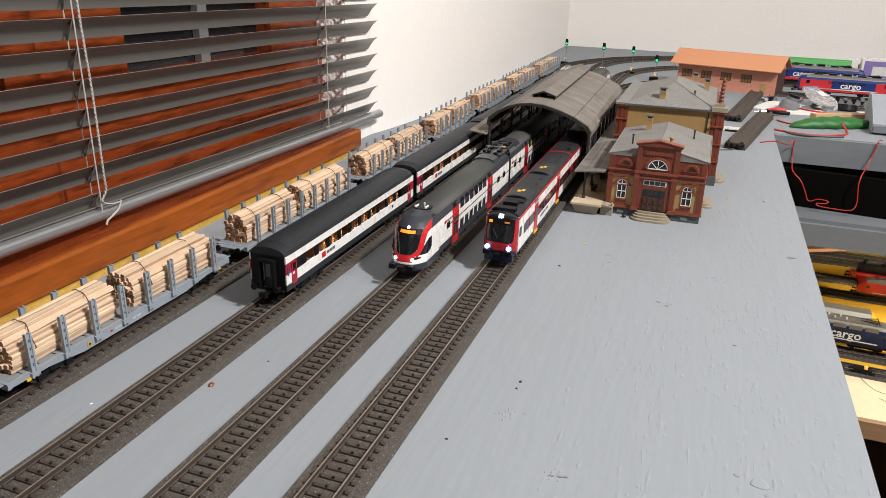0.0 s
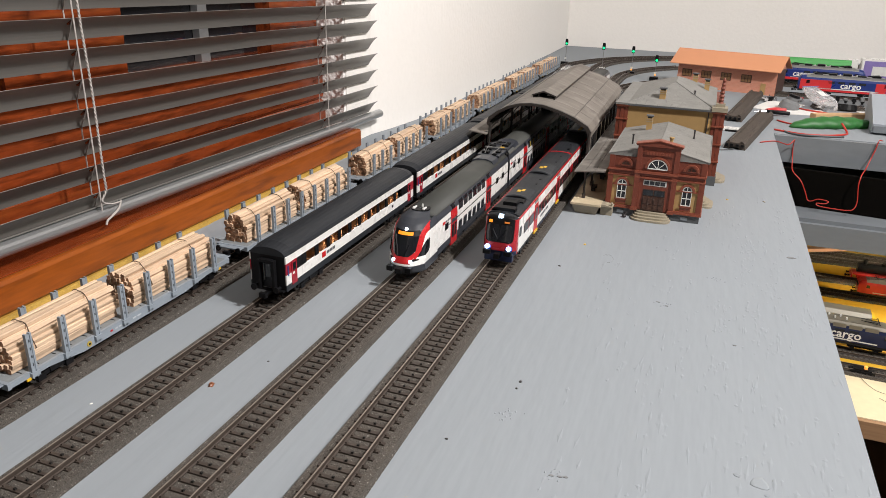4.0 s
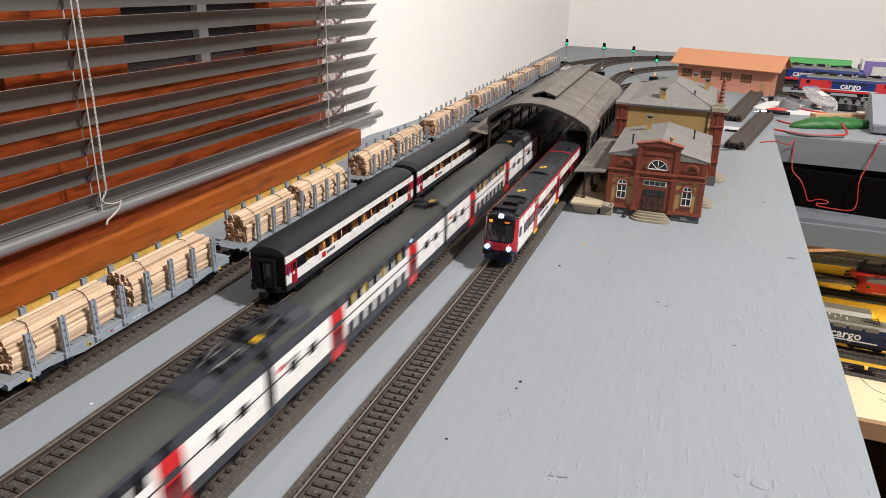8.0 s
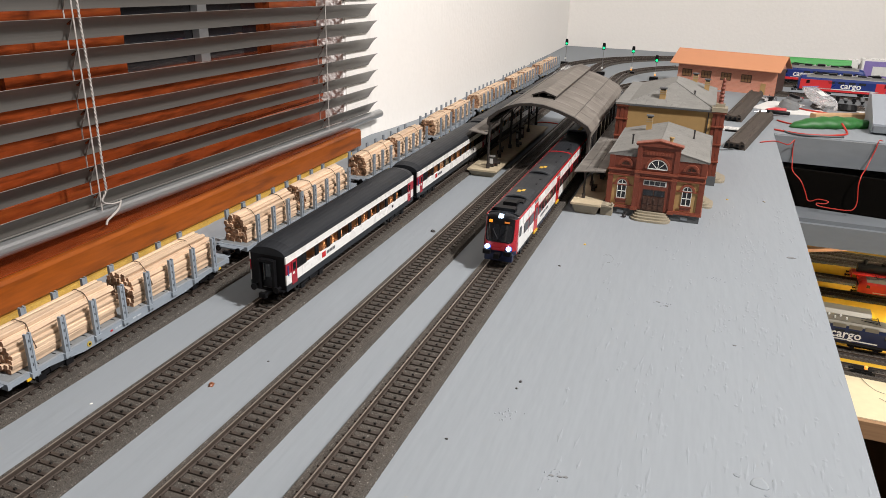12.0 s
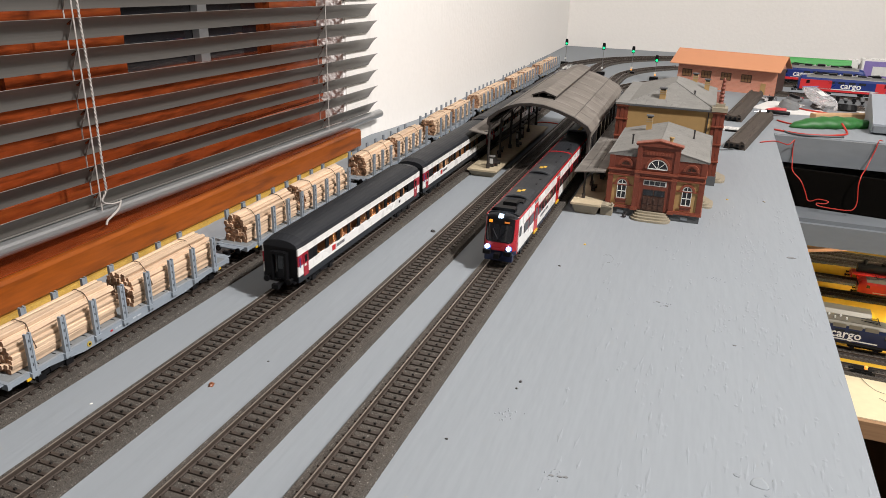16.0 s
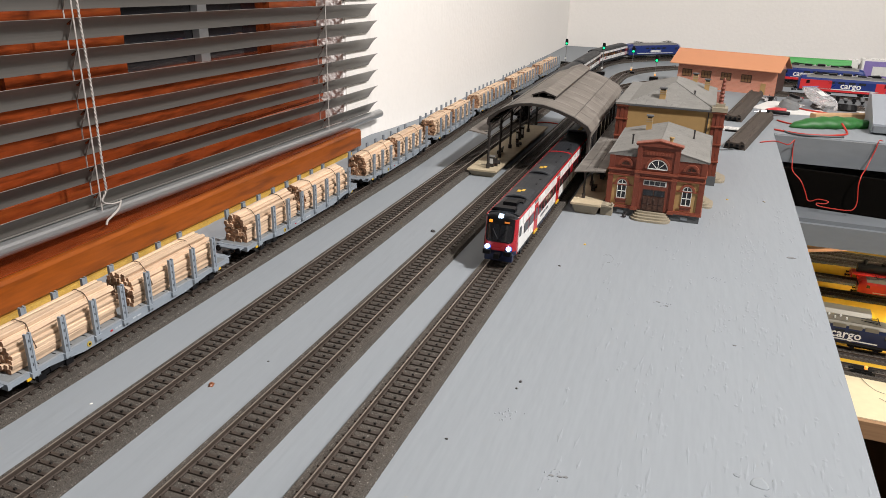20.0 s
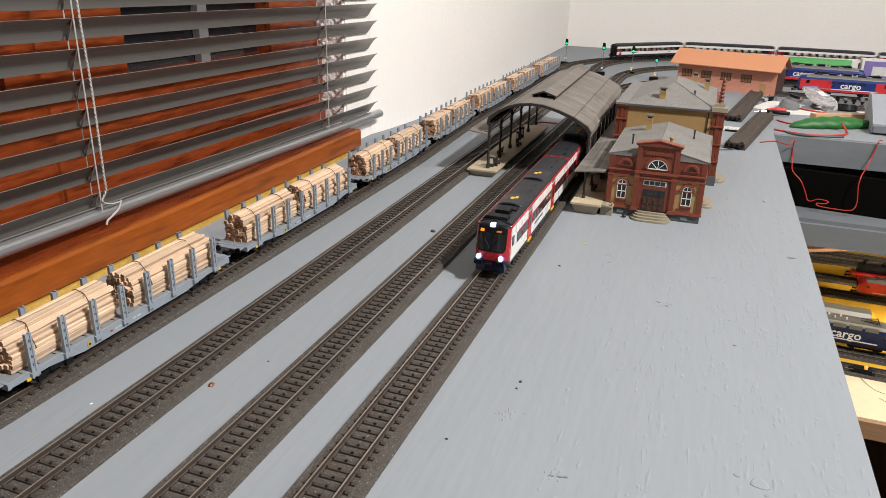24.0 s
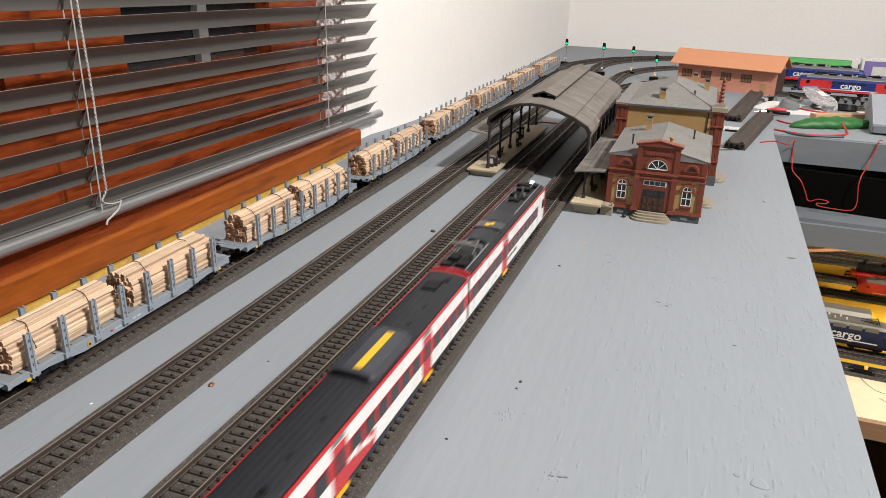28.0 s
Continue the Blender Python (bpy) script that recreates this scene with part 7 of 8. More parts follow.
for cx, cy, n in ((-0.0870, 0.366, 16), (-0.047, 0.322, 12), (-0.009, 0.567, 12), (0.030, 0.640, 8)):          # rough spots
    for k in range(n):
        x, y, w = cx + rng.gauss(0, 0.0035), cy + rng.gauss(0, 0.0035), rng.uniform(0.0003, 0.0010)
        a = rng.uniform(-0.9, 0.5)
        q = [(x - w * math.cos(a), y - w * math.sin(a)), (x + 2 * w * math.sin(a), y - 2 * w * math.cos(a)), (x + w * math.cos(a), y + w * math.sin(a)), (x - 2 * w * math.sin(a), y + 2 * w * math.cos(a))]
        v = [bm.verts.new((px, py, 0.0)) for px, py in q] + [bm.verts.new((x, y, 0.0004))]
        for i in range(4):
            bm.faces.new((v[i], v[(i + 1) % 4], v[4]))
solid("paint_ridges", bm, M_BOARD, "raised grain ridges in the grey paint", "paint ridges", kind="stuff")


M_GLUE = mat("dried_clear_glue", (0.262, 0.290, 0.315), 0.16, var=0.05, scale=60.0, bump=0.1)
for gx, gy, gr in ((0.0570, 0.3560, 0.0052), (0.0455, 0.3590, 0.0018), (0.0600, 0.3470, 0.0012)):
    rng = random.Random(int(gx * 1e4))
    bm = BM()
    edge = [rng.uniform(0.8, 1.15) for j in range(14)]
    loft(bm, [[(gx + gr * k * edge[j] * math.cos(2 * math.pi * j / 14), gy + gr * k * edge[j] * math.sin(2 * math.pi * j / 14), z) for j in range(14)] for k, z in ((1.0, 0.00002), (0.93, 0.00022), (0.6, 0.00028))])
    solid("glue_spot", bm, M_GLUE, "dried shiny glue spot on the board", "glue spot", group="glue spots", soft=True)


# ---------- clutter at the far board ----------
def track_strip(at, L, label):
    t = thing("roadbed_strip", label, "track bedding", at, group="loose roadbed strips")
    bm = BM()
    prof = [(0.80 * x, 1.05 * z) for x, z in ((-0.020, 0.0), (-0.009, 0.0), (-0.007, 0.003), (0.007, 0.003), (0.009, 0.0), (0.020, 0.0), (0.0175, 0.0090), (0.0125, 0.0125), (0.0100, 0.0125), (0.0085, 0.0098), (-0.0085, 0.0098), (-0.0100, 0.0125), (-0.0125, 0.0125), (-0.0175, 0.0090))]
    prism_y(bm, prof, 0, L)
    part("foam_body", bm, M_STRIP, t, "grey-brown ribbed foam")
    for x in (-0.0115, -0.004, 0.004, 0.0115):
        part("contact", boxes((x - 0.0022, x + 0.0022, -0.003, 0.001, 0.0045, 0.0085)), M_SBLACK, t, "black end contact")
    return t


track_strip(pose(0.0500, 1.425, 0, 0, 0, -8.5), 0.340, "loose grey-brown roadbed strip on the board")
track_strip(pose(0.0510, 1.187, 0, 0, 0, -10.5), 0.310, "loose grey-brown roadbed strip near the board edge")


def white_sprue(at):
    s = thing("white_sprue", "white plastic parts frame lying on the board", "sprue", at)
    for y in (0.0, 0.012):
        part("sprue_bar", boxes((-0.018, 0.020, y, y + 0.0035, 0.0002, 0.004)), M_PAPER, s)
    for x in (-0.015, -0.004, 0.008, 0.016):
        part("sprue_link", boxes((x, x + 0.003, -0.004, 0.018, 0.0002, 0.0036)), M_PAPER, s)
    part("dark_clip", boxes((-0.010, 0.016, -0.010, -0.0065, 0.0, 0.003)), M_SBLACK, s)
    return s


white_sprue(pose(0.0480, 1.335, 0.0, 0, 0, -4))


def pliers(at):
    p = thing("pliers", "pliers with red grip and bright metal jaws", "pliers", at)
    bm = BM()
    tube(bm, smooth([(0, 0, 0.006), (0.018, 0.010, 0.008), (0.040, 0.014, 0.007)], 5), 0.0058, 8, r1=0.0040)
    part("handle", bm, M_REDP, p, "red plastic grip")
    bm = BM()
    tube(bm, smooth([(0, -0.002, 0.006), (0.016, -0.012, 0.007), (0.038, -0.014, 0.006)], 5), 0.0042, 8, r1=0.0036)
    part("handle", bm, M_SBLACK, p, "black plastic grip")
    bm = BM()
    tube(bm, [(0.002, 0, 0.006), (-0.010, -0.003, 0.006), (-0.024, -0.004, 0.005)], 0.0044, 8, r1=0.0012)
    part("jaw", bm, M_CHROME, p)
    return p


pliers(pose(0.1120, 1.530, 0, 0, 0, 15))


def glue_pot(at):
    g = thing("dark_cap", "dark grey rounded plastic cap", "cap", at)
    bm = BM()
    prof = [(0.024, 0.0), (0.0245, 0.008), (0.022, 0.018), (0.017, 0.022), (0.013, 0.024), (0.0125, 0.032), (0.0, 0.0325)]
    loft(bm, [[(r * math.cos(2 * math.pi * j / 18) + 0.0001, r * math.sin(2 * math.pi * j / 18), z) for j in range(18)] for r, z in prof[:-1]])
    part("cap_body", bm, M_CARD, g)
    bm = BM()
    tube(bm, [(0, 0, 0.0325), (0, 0, 0.038)], 0.0135, 16)
    part("cap_collar", bm, M_SBLACK, g)
    return g


glue_pot(pose(0.1560, 1.615, 0, 0, 16, 0) @ Matrix.Scale(0.80, 4))


def coupler_bits(at, m):
    c = thing("bogie_piece", "loose red and white bogie piece", "bogie", at, group="loose bogie pieces")
    part("bar", boxes((-0.014, 0.014, -0.003, 0.003, 0.006, 0.010)), m, c)
    for x in (-0.012, 0.0, 0.012):
        bm = BM()
        tube(bm, [(x, -0.005, 0.005), (x, 0.005, 0.005)], 0.005, 10)
        part("wheel", bm, M_CHROME if x else M_SBLACK, c)
    return c


coupler_bits(pose(0.178, 1.735, 0.0, 0, 0, -25), M_REDP)
coupler_bits(pose(0.125, 1.700, 0.0, 0, 0, 40), M_SBLACK)


def plastic_bag(at):
    b = thing("plastic_bag", "crumpled clear plastic bag with small dark parts", "bag", at)
    rng = random.Random(3)
    bm = BM()
    rings = []
    for i in range(8):
        f = i / 7
        w, hh = 0.022 + 0.014 * math.sin(math.pi * f), 0.006 + 0.010 * (1 - f)
        rings.append([((w * math.cos(a) + rng.uniform(-0.003, 0.003)), -0.055 + 0.11 * f, 0.012 + 0.035 * f + hh * math.sin(a) + rng.uniform(-0.002, 0.002)) for a in (2 * math.pi * j / 12 for j in range(12))])
    loft(bm, rings)
    o = part("film", bm, M_BAGFILM, b, "clear crinkled film")
    part("label", boxes((-0.010, 0.009, -0.005, 0.020, 0.0405, 0.0410)), M_PAPER, b, "white label", at=pose(0, 0, 0, 18, 0, 0))
    for i in range(5):
        part("small_part", boxes((-0.014 + 0.006 * i, -0.010 + 0.006 * i, -0.045 + 0.004 * (i % 3), -0.036 + 0.004 * (i % 3), 0.006, 0.012)), M_SBLACK, b)
    part("blue_zip", boxes((-0.026, 0.026, 0.047, 0.050, 0.0520, 0.0535)), M_ZIP, b, "violet zip line")
    return b


plastic_bag(pose(0.2160, 1.665, 0.0, 0, 0, 30) @ Matrix.Scale(0.72, 4))

bm = BM()
rows = []
n = 22
for i in range(n + 1):
    x = -0.082 + 0.164 * i / n
    wob = 0.0022 * math.sin(i * 1.7)
    w = math.sqrt(max(0.03, 1 - (x / 0.0835) ** 2))
    rows.append([(x, (-0.016 + wob) * w, 0.0), (x, (0.016 + wob) * w, 0.0), (x, (0.018 + wob) * w, 0.012 * w), (x, 0.010 * w, 0.018 * w + wob * 0.4), (x, 0.0, 0.019 * w + wob * 0.4), (x, -0.010 * w, 0.016 * w + wob * 0.4), (x, (-0.017 + wob) * w, 0.008 * w)])
loft(bm, rows)
solid("green_tray", bm, M_GREENP, "green ribbed plastic strip on the board", "plastic strip", pose(0.2200, 1.452, 0, 0, 0, 26), soft=True)
solid("wood_stick", boxes((-0.058, 0.058, -0.009, 0.009, 0.0, 0.012)), M_STICK, "pale square wooden stick on the board", "wood stick", pose(0.2430, 1.540, 0.0, 0, 0, 27))
bm = BM()
tube(bm, [(0.2660, 1.662, 0.0002), (0.2665, 1.664, 0.0110)], 0.0225, 20, r1=0.0190)
solid("black_spool", bm, M_SBLACK, "black round spool lying on the board", "spool")
solid("paper_sheet", boxes((-0.060, 0.060, -0.020, 0.040, 0.0002, 0.0012)), M_PAPER, "crumpled white paper under the tools", "paper", pose(0.168, 1.575, 0.0, 0, 0, 12))
solid("paper_sheet", boxes((-0.040, 0.050, -0.020, 0.025, 0.0002, 0.0014)), M_PAPER, "white paper beside the grey box", "paper", pose(0.330, 1.640, 0.0, 0, 0, 20))
solid("paper_sheet", boxes((-0.030, 0.040, -0.060, 0.060, 0.0002, 0.0014)), M_PAPER, "white paper beside the goods shed", "paper", pose(0.135, 1.640, 0.0, 0, 0, -20))


def grey_box():
    g = thing("grey_case", "pale grey plastic case standing at the board edge", "case", pose(0.2740, 1.4150, 0, 0, 0, -4))
    bm = BM()
    prism_x(bm, [(0.012, 0.0), (0.150, 0.0), (0.150, 0.050), (0.110, 0.053), (0.004, 0.018), (0.004, 0.004)], 0.0, 0.22)
    part("shell", bm, M_GREYBOX, g)
    part("front_strip", boxes((0.002, 0.218, 0.000, 0.0045, 0.004, 0.015)), M_FASCIA, g)
    return g


grey_box()


def spare_chassis(at):
    c = thing("loose_chassis", "dark loose locomotive chassis among the tools", "model chassis", at)
    part("frame_bar", boxes((-0.055, 0.055, -0.007, 0.007, 0.004, 0.010)), M_SBLACK, c)
    for i in range(7):
        x = -0.048 + 0.0155 * i
        bm = BM()
        tube(bm, [(x, -0.009, 0.0055), (x, 0.009, 0.0055)], 0.0055, 10)
        part("wheel", bm, M_CARD, c, "dark wheel")
        part("motor_block", boxes((x + 0.004, x + 0.011, -0.006, 0.006, 0.010, 0.013 + 0.002 * (i % 3))), M_CARD if i % 2 else M_SBLACK, c)
    return c


spare_chassis(pose(0.2680, 1.735, 0.0, 0, 0, -3))


# small freight trains behind the tools
def word_on(parent, text, m, at, size, label):
    data = bpy.data.curves.new("lettering", "FONT")
    data.body, data.size, data.extrude, data.offset, data.resolution_u = text, size, 0.0001, size * 0.018, 2
    data.align_x, data.align_y = "CENTER", "CENTER"
    ob = bpy.data.objects.new("lettering", data)
    scene.collection.objects.link(ob)
    dep = bpy.context.evaluated_depsgraph_get()
    me = bpy.data.meshes.new_from_object(ob.evaluated_get(dep))
    bpy.data.objects.remove(ob)
    me.materials.clear()
    me.materials.append(m)
    o = new("lettering", me)
    o.parent = parent
    o.matrix_basis = at
    return tagged(o, label)


track("siding track with brown sleepers behind the tools", [(0.13, 1.800, -91.5), (1.2, 1.772, -91.5)], 9, 9)
track("siding track with brown sleepers behind the tools", [(0.12, 1.970, -91.5), (1.2, 1.942, -91.5)], 9, 9)

cargo = engine(M_BLUE, M_PALE, "red and blue electric freight locomotive on a siding", word=True, group="freight locomotives")
part("red_end", boxes((-0.0171, 0.0171, 0.004, 0.066, 0.0126, 0.0335)), M_REDP, cargo, "red painted end")
part("red_end", boxes((-0.0171, 0.0171, 0.150, 0.170, 0.0126, 0.0335)), M_REDP, cargo, "red painted end")
part("red_sill", boxes((-0.0172, 0.0172, 0.014, 0.174, 0.0105, 0.0145)), M_REDP, cargo)
word_on(cargo, "cargo", M_WHITE, Matrix(((0, 0, 1, 0.0174), (1, 0, 0, 0.103), (0, 1, 0, 0.0238), (0, 0, 0, 1))), 0.0180, "white word on the side")
cargo.matrix_basis = pose(0.183, 1.7990, RAIL, 0, 0, -91.5)
other = engine(M_BLUE, M_PALE, "dark blue freight locomotive with red frame on a siding", word=True, group="freight locomotives")
part("red_sill", boxes((-0.0172, 0.0172, 0.004, 0.184, 0.0105, 0.0160)), M_REDP, other)
word_on(other, "cargo", M_WHITE, Matrix(((0, 0, 1, 0.0172), (1, 0, 0, 0.055), (0, 1, 0, 0.0245), (0, 0, 0, 1))), 0.0180, "white word on the side")
other.matrix_basis = pose(0.150, 1.9690, RAIL, 0, 0, -91.5)
for loco in (cargo, other):
    for i in range(5):
        part("roof_gear", boxes((-0.0085 + 0.003 * (i % 2), 0.0070 + 0.002 * (i % 2), 0.030 + 0.028 * i, 0.046 + 0.028 * i, 0.0437, 0.0460 + 0.001 * (i % 3))), M_SBLACK, loco, "black roof gear")
third = engine(M_SKIRT, M_PALE, "dark grey and blue locomotive behind the grey case", group="freight locomotives")
third.matrix_basis = pose(0.386, 1.7935, RAIL, 0, 0, -91.5)


def green_wagon(at):
    g = thing("green_wagon", "bright green covered wagon on a siding", "railway wagon", at)
    bm = BM()
    prism_y(bm, [(-0.016, 0.010), (0.016, 0.010), (0.016, 0.034), (0.012, 0.041), (0.004, 0.0435), (-0.004, 0.0435), (-0.012, 0.041), (-0.016, 0.034)], 0, 0.160)
    part("body", bm, M_GREENR, g)
    part("side_band", boxes((0.0160, 0.0163, 0.004, 0.161, 0.0120, 0.0250)), M_GREENP, g)
    bogie(g, 0.03)
    bogie(g, 0.135)
    return g


track("siding track with brown sleepers behind the goods shed", [(0.10, 2.050, -91.5), (1.2, 2.022, -91.5)], 9, 9)
green_wagon(pose(0.138, 2.0490, RAIL, 0, 0, -91.5) @ Matrix.Diagonal((1.0, 1.12, 1.22, 1)))


def lorry(at):
    t = thing("model_lorry", "white model lorry with a blue pictured trailer", "lorry", at)
    bm = BM()
    prism_x(bm, [(0.0, 0.006), (0.0, 0.024), (0.004, 0.036), (0.010, 0.042), (0.026, 0.043), (0.026, 0.006)], -0.0145, 0.0145)
    cab = part("cab", bm, M_WHITE, t, "white rounded cab")
    for s in (-1, 1):
        part("cab_window", boxes((*sorted((s * 0.0144, s * 0.0149)), 0.005, 0.015, 0.024, 0.035)), M_PANE, cab)
    part("trailer", boxes((-0.0145, 0.0145, 0.032, 0.185, 0.011, 0.046)), M_WHITE, t, "pale trailer box")
    part("picture_panel", boxes((0.0145, 0.0149, 0.036, 0.181, 0.014, 0.043)), M_ZIP, t, "blue-violet pictured side")
    part("picture_shape", boxes((0.0149, 0.0151, 0.050, 0.075, 0.018, 0.034)), M_PALE, t)
    for y in (0.012, 0.050, 0.150, 0.165):
        for s in (-1, 1):
            bm = BM()
            tube(bm, [(s * 0.009, y, 0.006), (s * 0.0140, y, 0.006)], 0.006, 12)
            part("wheel", bm, M_SBLACK, t)
    return t


lorry(pose(0.306, 2.110, 0.0, 0, 0, -91.5) @ Matrix.Scale(1.36, 4))

# loose bits of track between the tools
track("short loose piece of model track", [(0.205, 1.655, -80), (0.300, 1.672, -80)], 9, 9, half=0.015)


# ---------- wires ----------
def wire(name, pts, r, m, label, group="wires"):
    bm = BM()
    tube(bm, smooth(pts, 7), r, 6)
    return solid(name, bm, m, label, "wire", group=group, soft=True)


wire("red_wire", [(0.0905, 1.2540, 0.0012), (0.1142, 1.2748, 0.0012), (0.1324, 1.2574, 0.0012), (0.1450, 1.3000, 0.0012), (0.1482, 1.3335, -0.0150), (0.1515, 1.3310, -0.0420), (0.1531, 1.3120, -0.0533), (0.1672, 1.3060, -0.0666), (0.1773, 1.3040, -0.0844),
                  (0.1829, 1.3020, -0.0969), (0.1889, 1.3000, -0.0975), (0.1972, 1.2980, -0.0929), (0.2080, 1.2960, -0.0928), (0.2132, 1.2940, -0.0945), (0.2077, 1.2920, -0.0976), (0.1959, 1.2920, -0.0982),
                  (0.1998, 1.2900, -0.1019), (0.2216, 1.2870, -0.1029), (0.2421, 1.2850, -0.1024), (0.2503, 1.2850, -0.0984), (0.2533, 1.2890, -0.0867), (0.2499, 1.2900, -0.0617), (0.2523, 1.2970, -0.0454),
                  (0.2599, 1.3180, -0.0394), (0.2661, 1.3310, -0.0247), (0.2700, 1.3340, -0.0099), (0.2726, 1.3350, 0.0051), (0.2790, 1.3450, 0.0040)], 0.0009, M_WIRE, "thin red wire hanging over the board edge")
wire("red_wire", [(0.118, 1.375, 0.0015), (0.160, 1.355, 0.0015), (0.200, 1.362, 0.0015), (0.230, 1.385, 0.0015), (0.236, 1.41, 0.0015), (0.228, 1.425, 0.013)], 0.0017, M_WIRE, "red wire lying beside the green strip")
wire("red_wire", [(0.128, 1.47, 0.0015), (0.150, 1.445, 0.0015), (0.175, 1.448, 0.0015), (0.21, 1.47, 0.0015)], 0.0015, M_WIRE, "red wire lying on the board")
wire("red_wire", [(0.165, 1.64, 0.0015), (0.190, 1.61, 0.0025), (0.215, 1.595, 0.0025), (0.245, 1.58, 0.0025)], 0.0018, M_WIRE, "orange-red wire under the bag")
wire("red_wire", [(-0.2720, 1.240, 0.0012), (-0.2640, 1.248, 0.0012), (-0.2536, 1.2508, 0.0012), (-0.2380, 1.248, 0.0012), (-0.2300, 1.240, 0.0012)], 0.0012, M_WIRE, "red wire at the platform end")
wire("grey_wire", [(0.132, 1.372, 0.0015), (0.145, 1.35, 0.0015), (0.180, 1.348, 0.0015), (0.225, 1.36, 0.0015)], 0.0019, M_GREYWIRE, "dark grey wire on the board")
wire("grey_wire", [(0.020, 1.165, 0.0010), (0.036, 1.172, 0.0010), (0.050, 1.180, 0.0020)], 0.0010, M_GREYWIRE, "dark wire end at the roadbed strip")


wire("hair", [(-0.0700, 0.6560, 0.0003), (-0.0640, 0.6585, 0.0003), (-0.0600, 0.6500, 0.0003), (-0.0605, 0.6420, 0.0003), (-0.0640, 0.6380, 0.0003)], 0.00009, M_CARD, "thin dark hair lying on the board", group="hairs")


# ---------- levels under the board ----------
M_YBOARD = mat("yellow_painted_board", (0.62, 0.36, 0.025), 0.5, var=0.14, scale=5.0, fine=60.0, stretch=(0.4, 2, 1))
M_CREAM = mat("cream_painted_board", (0.74, 0.63, 0.42), 0.6, var=0.07, scale=8.0, fine=90.0)
M_PLY = mat("plywood_edge", (0.34, 0.20, 0.105), 0.7, var=0.2, scale=12.0, fine=120.0, stretch=(0.2, 1, 8))
# near-black without gloss: the shade between the levels as a colour
M_CAVITYSHADE = mat("cavity_shade_black", (0.004, 0.0035, 0.003), 0.9, spec=0.03)
M_STICKP = mat("pinkish_wood_strip", (0.42, 0.24, 0.16), 0.7, var=0.12, scale=20.0, stretch=(0.3, 3, 3))
M_SILVER = mat("silver_wagon_roof", (0.20, 0.185, 0.15), 0.4, 0.4, var=0.05, scale=80.0)

S2 = -0.1135
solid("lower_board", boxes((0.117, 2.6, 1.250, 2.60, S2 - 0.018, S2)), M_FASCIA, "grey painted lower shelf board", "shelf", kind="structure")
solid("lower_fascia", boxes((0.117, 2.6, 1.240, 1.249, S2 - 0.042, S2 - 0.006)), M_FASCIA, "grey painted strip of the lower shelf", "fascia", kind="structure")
# added panel that stands in for the deep shade under the upper board
solid("cavity_shade_panel", boxes((-0.03, 2.6, 0.0, 0.008, S2 + 0.0005, -0.0500)), M_CAVITYSHADE, "added black panel standing in for the shade between the levels", "panel", pose(0.1500, 1.3180, 0, 0, 0, -7.6), kind="structure")

S3 = -0.290
solid("shelf_board", boxes((0.0, 2.4, 0.9600, 1.095, S3 - 0.024, S3)), (M_CREAM), "cream painted front of the storage shelf", "shelf", kind="structure")
solid("shelf_board", boxes((0.0, 2.4, 1.0955, 2.58, S3 - 0.024, S3)), (M_YBOARD), "yellow painted storage shelf", "shelf", kind="structure")
solid("shelf_edge", boxes((0.0, 2.4, 0.9520, 0.9595, S3 - 0.0262, S3 - 0.001)), M_PLY, "raw plywood edge of the storage shelf", "shelf edge", kind="structure")

for y, a in ((1.108, -93), (1.162, -93), (1.222, -92), (1.390, -91), (1.458, -90), (1.540, -87), (1.625, -93)):
    track("storage track on the yellow shelf", [(0.05, y - 0.22 * math.tan(radians(a + 90)) * -1, a), (1.4, y + 1.13 * math.tan(radians(a + 90)), a)], 9, 9, half=0.0150, drop=S3)


solid("wood_strip", boxes((0.0, 1.2, -0.006, 0.006, -0.006, 0.0)), M_STICKP, "pinkish wooden strip under the lower level", "strip", pose(0.160, 1.325, -0.196, 0, 0, 28), kind="structure")


def point_motor(at):
    p = thing("point_motor", "small black point motor with a lit amber lamp", "point motor", at)
    part("motor_case", boxes((-0.016, 0.016, -0.007, 0.007, 0.0, 0.008)), M_SBLACK, p)
    part("motor_lid", boxes((-0.012, 0.012, -0.005, 0.005, 0.008, 0.010)), M_SBLACK, p)
    bm = BM()
    tube(bm, [(0.004, 0, 0.010), (0.004, 0, 0.014)], 0.0026, 8)
    part("signal_lamp", bm, M_AMBER_LED, p, "lit amber lamp")
    return p


point_motor(pose(0.272, 1.084, S3, 0, 0, -4))
low = engine(M_NAVY, M_PALE, "dark blue freight locomotive with silver roof on the lower shelf", word=True, roof_mat=M_SILVER, group="freight locomotives")
word_on(low, "cargo", M_WHITE, Matrix(((0, 0, 1, 0.0174), (1, 0, 0, 0.114), (0, 1, 0, 0.0245), (0, 0, 0, 1))), 0.0190, "pale word on the side")
for i in range(6):
    part("roof_panel", boxes((-0.0155, 0.0165, 0.028 + 0.022 * i, 0.046 + 0.022 * i, 0.0345, 0.0405)), M_SILVER, low, "silver roof panel")
low.matrix_basis = pose(0.140, 1.166, S3 + RAIL, 0, 0, -93)


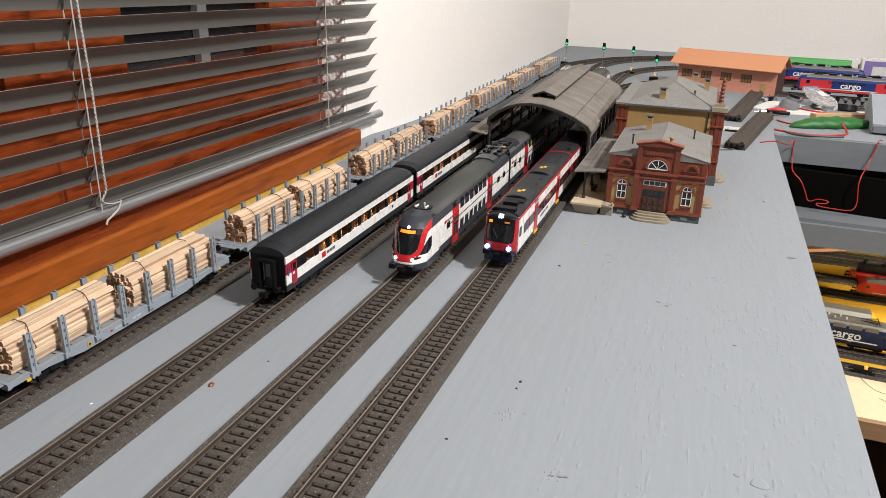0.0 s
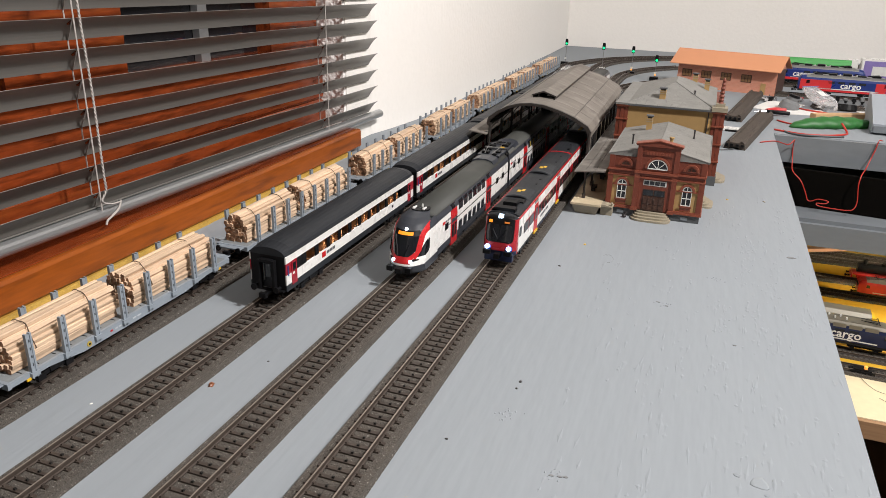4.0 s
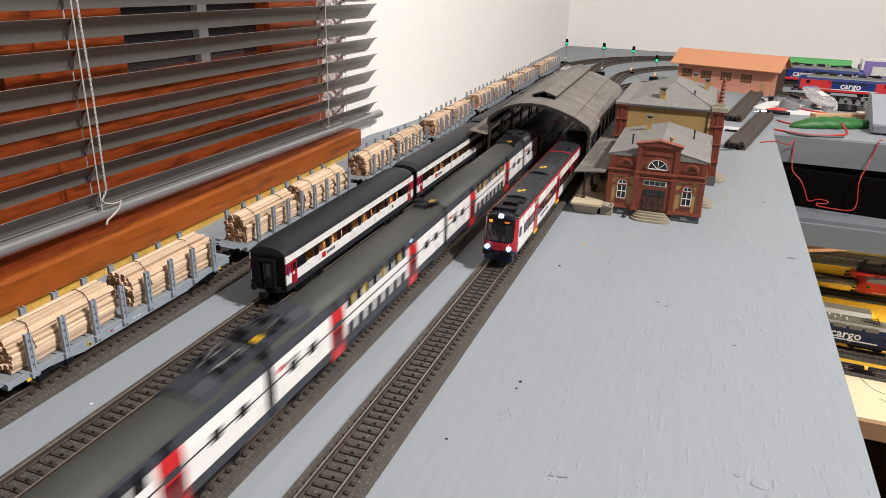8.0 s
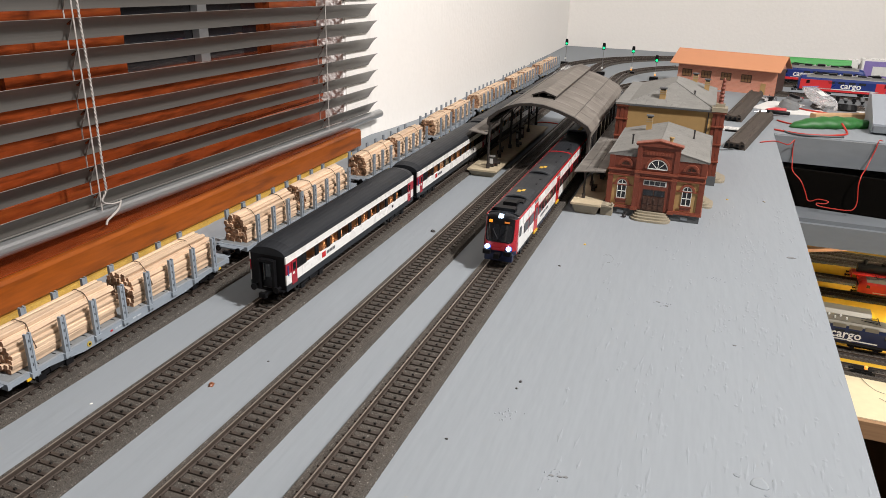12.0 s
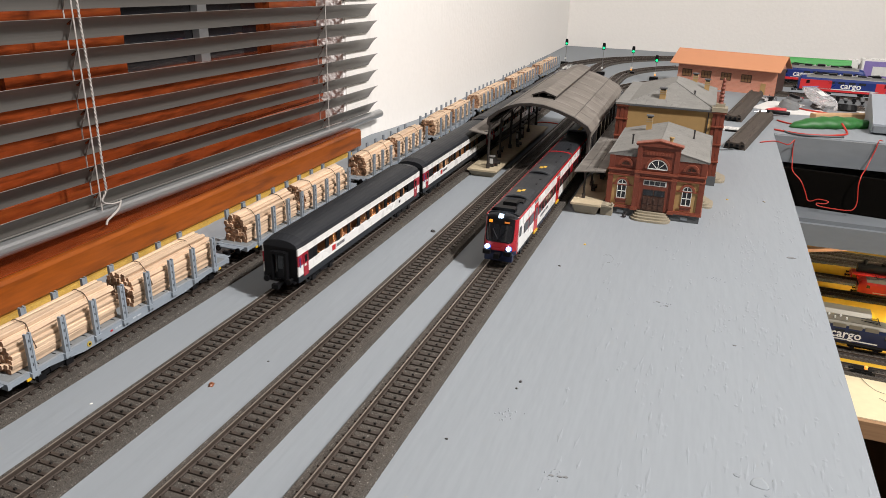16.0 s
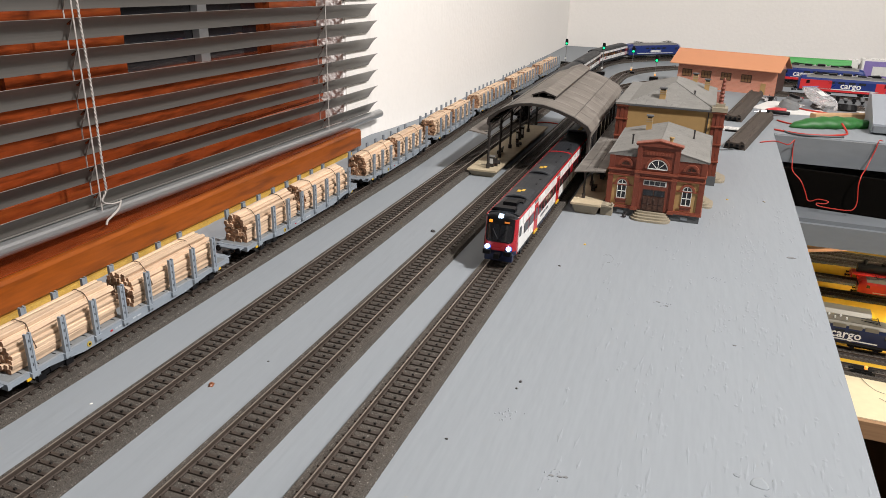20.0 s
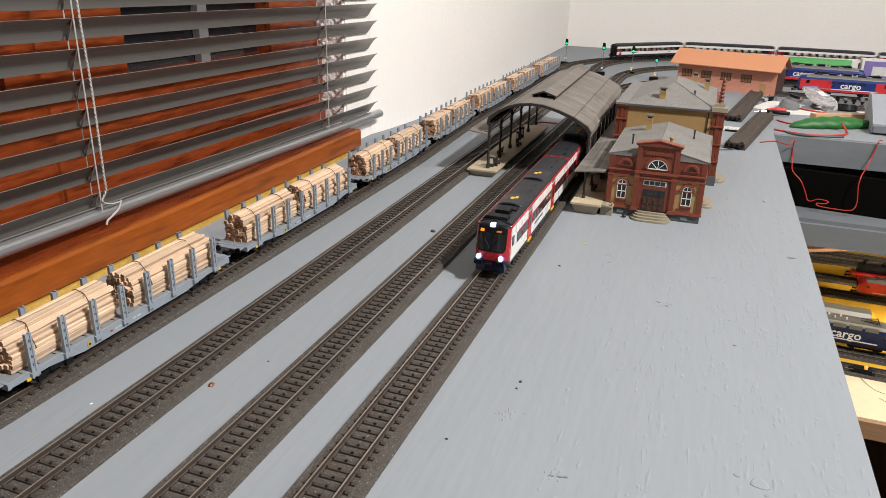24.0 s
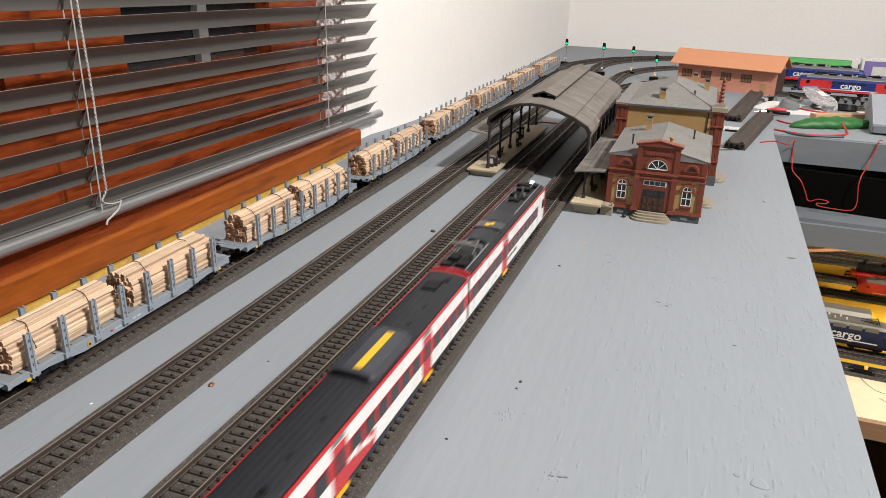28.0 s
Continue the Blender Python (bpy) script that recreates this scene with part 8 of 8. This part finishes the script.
def hopper(at):
    w = thing("silver_wagon", "long silver roofed wagon on the lower shelf", "railway wagon", at)
    bm = BM()
    prism_y(bm, [(-0.015, 0.012), (0.015, 0.012), (0.0158, 0.030), (0.011, 0.036), (-0.011, 0.036), (-0.0158, 0.030)], 0, 0.175)
    part("body", bm, M_SILVER, w)
    part("sole_bar", boxes((-0.0162, 0.0162, 0.0, 0.175, 0.0085, 0.0118)), M_SBLACK, w)
    for i in range(5):
        part("rib", boxes((0.0150, 0.0166, 0.02 + 0.034 * i, 0.022 + 0.034 * i, 0.012, 0.030)), M_SILVER, w)
    part("yellow_end", boxes((-0.0150, 0.0150, 0.176, 0.182, 0.012, 0.030)), M_YELLOW, w, "yellow end panel")
    bogie(w, 0.032)
    bogie(w, 0.143)
    return w


hopper(pose(0.122, 1.226, S3 + RAIL, 0, 0, -92))
shunter = engine(M_REDP, M_PALE, "red electric locomotive with white marking on the lower shelf", group="shelf locomotives")
shunter.matrix_basis = pose(0.303, 1.380, S3 + RAIL, 0, 0, -91) @ Matrix.Scale(0.80, 4)
steam = thing("black_locomotive", "black steam locomotive with red running gear on the shelf", "locomotive", pose(0.306, 1.458, S3 + RAIL, 0, 0, -90) @ Matrix.Scale(0.84, 4), group="shelf locomotives")
bm = BM()
tube(bm, [(0, 0.008, 0.030), (0, 0.120, 0.030)], 0.0105, 14)
part("boiler", bm, M_SBLACK, steam, "black boiler")
part("cab", boxes((-0.0155, 0.0155, 0.122, 0.158, 0.012, 0.045)), M_SBLACK, steam)
part("running_board", boxes((-0.0155, 0.0155, 0.0, 0.121, 0.0165, 0.0190)), M_REDP, steam, "red running board")
part("buffer_beam", boxes((-0.015, 0.015, -0.003, -0.0002, 0.009, 0.016)), M_REDP, steam)
for i in range(5):
    for s in (-1, 1):
        bm = BM()
        tube(bm, [(s * 0.0075, 0.020 + 0.024 * i, 0.0095), (s * 0.0105, 0.020 + 0.024 * i, 0.0095)], 0.0095, 14)
        part("driving_wheel", bm, M_REDP, steam, "red driving wheel")
for y, r, hh in ((0.022, 0.004, 0.010), (0.060, 0.006, 0.005), (0.092, 0.006, 0.005)):
    bm = BM()
    tube(bm, [(0, y, 0.039), (0, y, 0.040 + hh)], r, 10)
    part("boiler_dome", bm, M_SBLACK, steam)
buffers(steam, -0.003, -1)
wire("grey_wire", [(0.285, 1.02, S3 + 0.001), (0.310, 1.00, S3 + 0.001), (0.345, 0.99, S3 + 0.001)], 0.0003, M_GREYWIRE, "thin dark wire on the cream shelf")
wire("grey_wire", [(0.270, 1.07, S3 + 0.001), (0.285, 1.04, S3 + 0.001), (0.320, 1.03, S3 + 0.001)], 0.0003, M_GREYWIRE, "thin dark wire on the cream shelf")


# ---------- motion ----------
def along(table, t):
    """Distance gone at t, from a table of (seconds, metres)."""
    for (ta, da), (tb, db) in zip(table, table[1:]):
        if t <= tb:
            return da + (db - da) * (t - ta) / (tb - ta)
    return table[-1][1]


def express_place(s):
    """Place and heading at s metres from the start of track B's straight."""
    if s < BEND_Y:
        return Vector((TRACK_B, s, RAIL))
    a = (s - BEND_Y) / BEND_R
    if a < math.pi / 2:
        return Vector((TRACK_B + BEND_R * (1 - math.cos(a)), BEND_Y + BEND_R * math.sin(a), RAIL))
    return Vector((TRACK_B + BEND_R + s - BEND_Y - BEND_R * math.pi / 2, BEND_Y + BEND_R, RAIL))


def motions():
    # express: leaves away from the camera and round the bend
    gone = [(0, 0), (14.9, 0), (15.25, 0.0004), (15.5, 0.0020), (15.75, 0.0075), (16.0, 0.0175), (16.25, 0.033), (16.5, 0.053), (16.75, 0.078), (17.0, 0.108),
            (17.25, 0.145), (17.5, 0.186), (17.75, 0.234), (18.0, 0.285), (18.25, 0.340), (18.5, 0.398), (19.0, 0.522), (28.0, 2.775)]
    times = [0.0, 14.9] + [15.25 + 0.25 * i for i in range(51)] + [28.0]
    times = sorted(set(times))
    for i, car in enumerate(express):
        ln = 0.252 if i < 4 else 0.188
        rows = []
        for t in times:
            s = EXPRESS_Y + EXPRESS_L * i + along(gone, t)
            a, b = express_place(s + 0.04), express_place(s + ln - 0.04)
            d = (b - a).normalized()
            p = a - d * 0.04
            rows.append((t, pose(p.x, p.y, RAIL, 0, 0, math.degrees(math.atan2(-d.x, d.y)))))
        walk(car, rows)
    # double-deck train: towards the camera and out of sight, where it brakes
    gone = [(0, 0), (3.5, 0), (3.75, 0.0010), (4.0, 0.0045), (4.5, 0.018), (5.0, 0.042), (5.5, 0.078), (6.0, 0.125), (6.5, 0.188), (7.0, 0.270), (7.5, 0.373), (8.0, 0.498),
            (8.5, 0.632), (9.0, 0.770), (9.5, 0.910), (10.0, 1.047), (10.5, 1.186), (11.0, 1.325), (11.5, 1.462), (12.0, 1.580), (12.5, 1.640), (13.0, 1.660), (28.0, 1.660)]
    for i, car in enumerate(deck):
        walk(car, [(t, pose(TRACK_C, DECK_Y + DECK_L * i + (-0.014 if i else 0.0) - d, RAIL)) for t, d in gone])
    # red and white train: towards the camera
    gone = [(0, 0), (22.7, 0), (23.0, 0.0012), (23.5, 0.0080), (24.0, 0.0250), (24.5, 0.0555), (25.0, 0.1025), (25.5, 0.1630), (26.0, 0.2440), (26.5, 0.3460), (27.0, 0.4480), (27.5, 0.5490), (28.0, 0.6480)]
    for i, car in enumerate(red):
        walk(car, [(t, pose(TRACK_D, RED_Y + RED_L * i + (0.0115 if i else 0.0) - d, RAIL)) for t, d in gone])


motions()
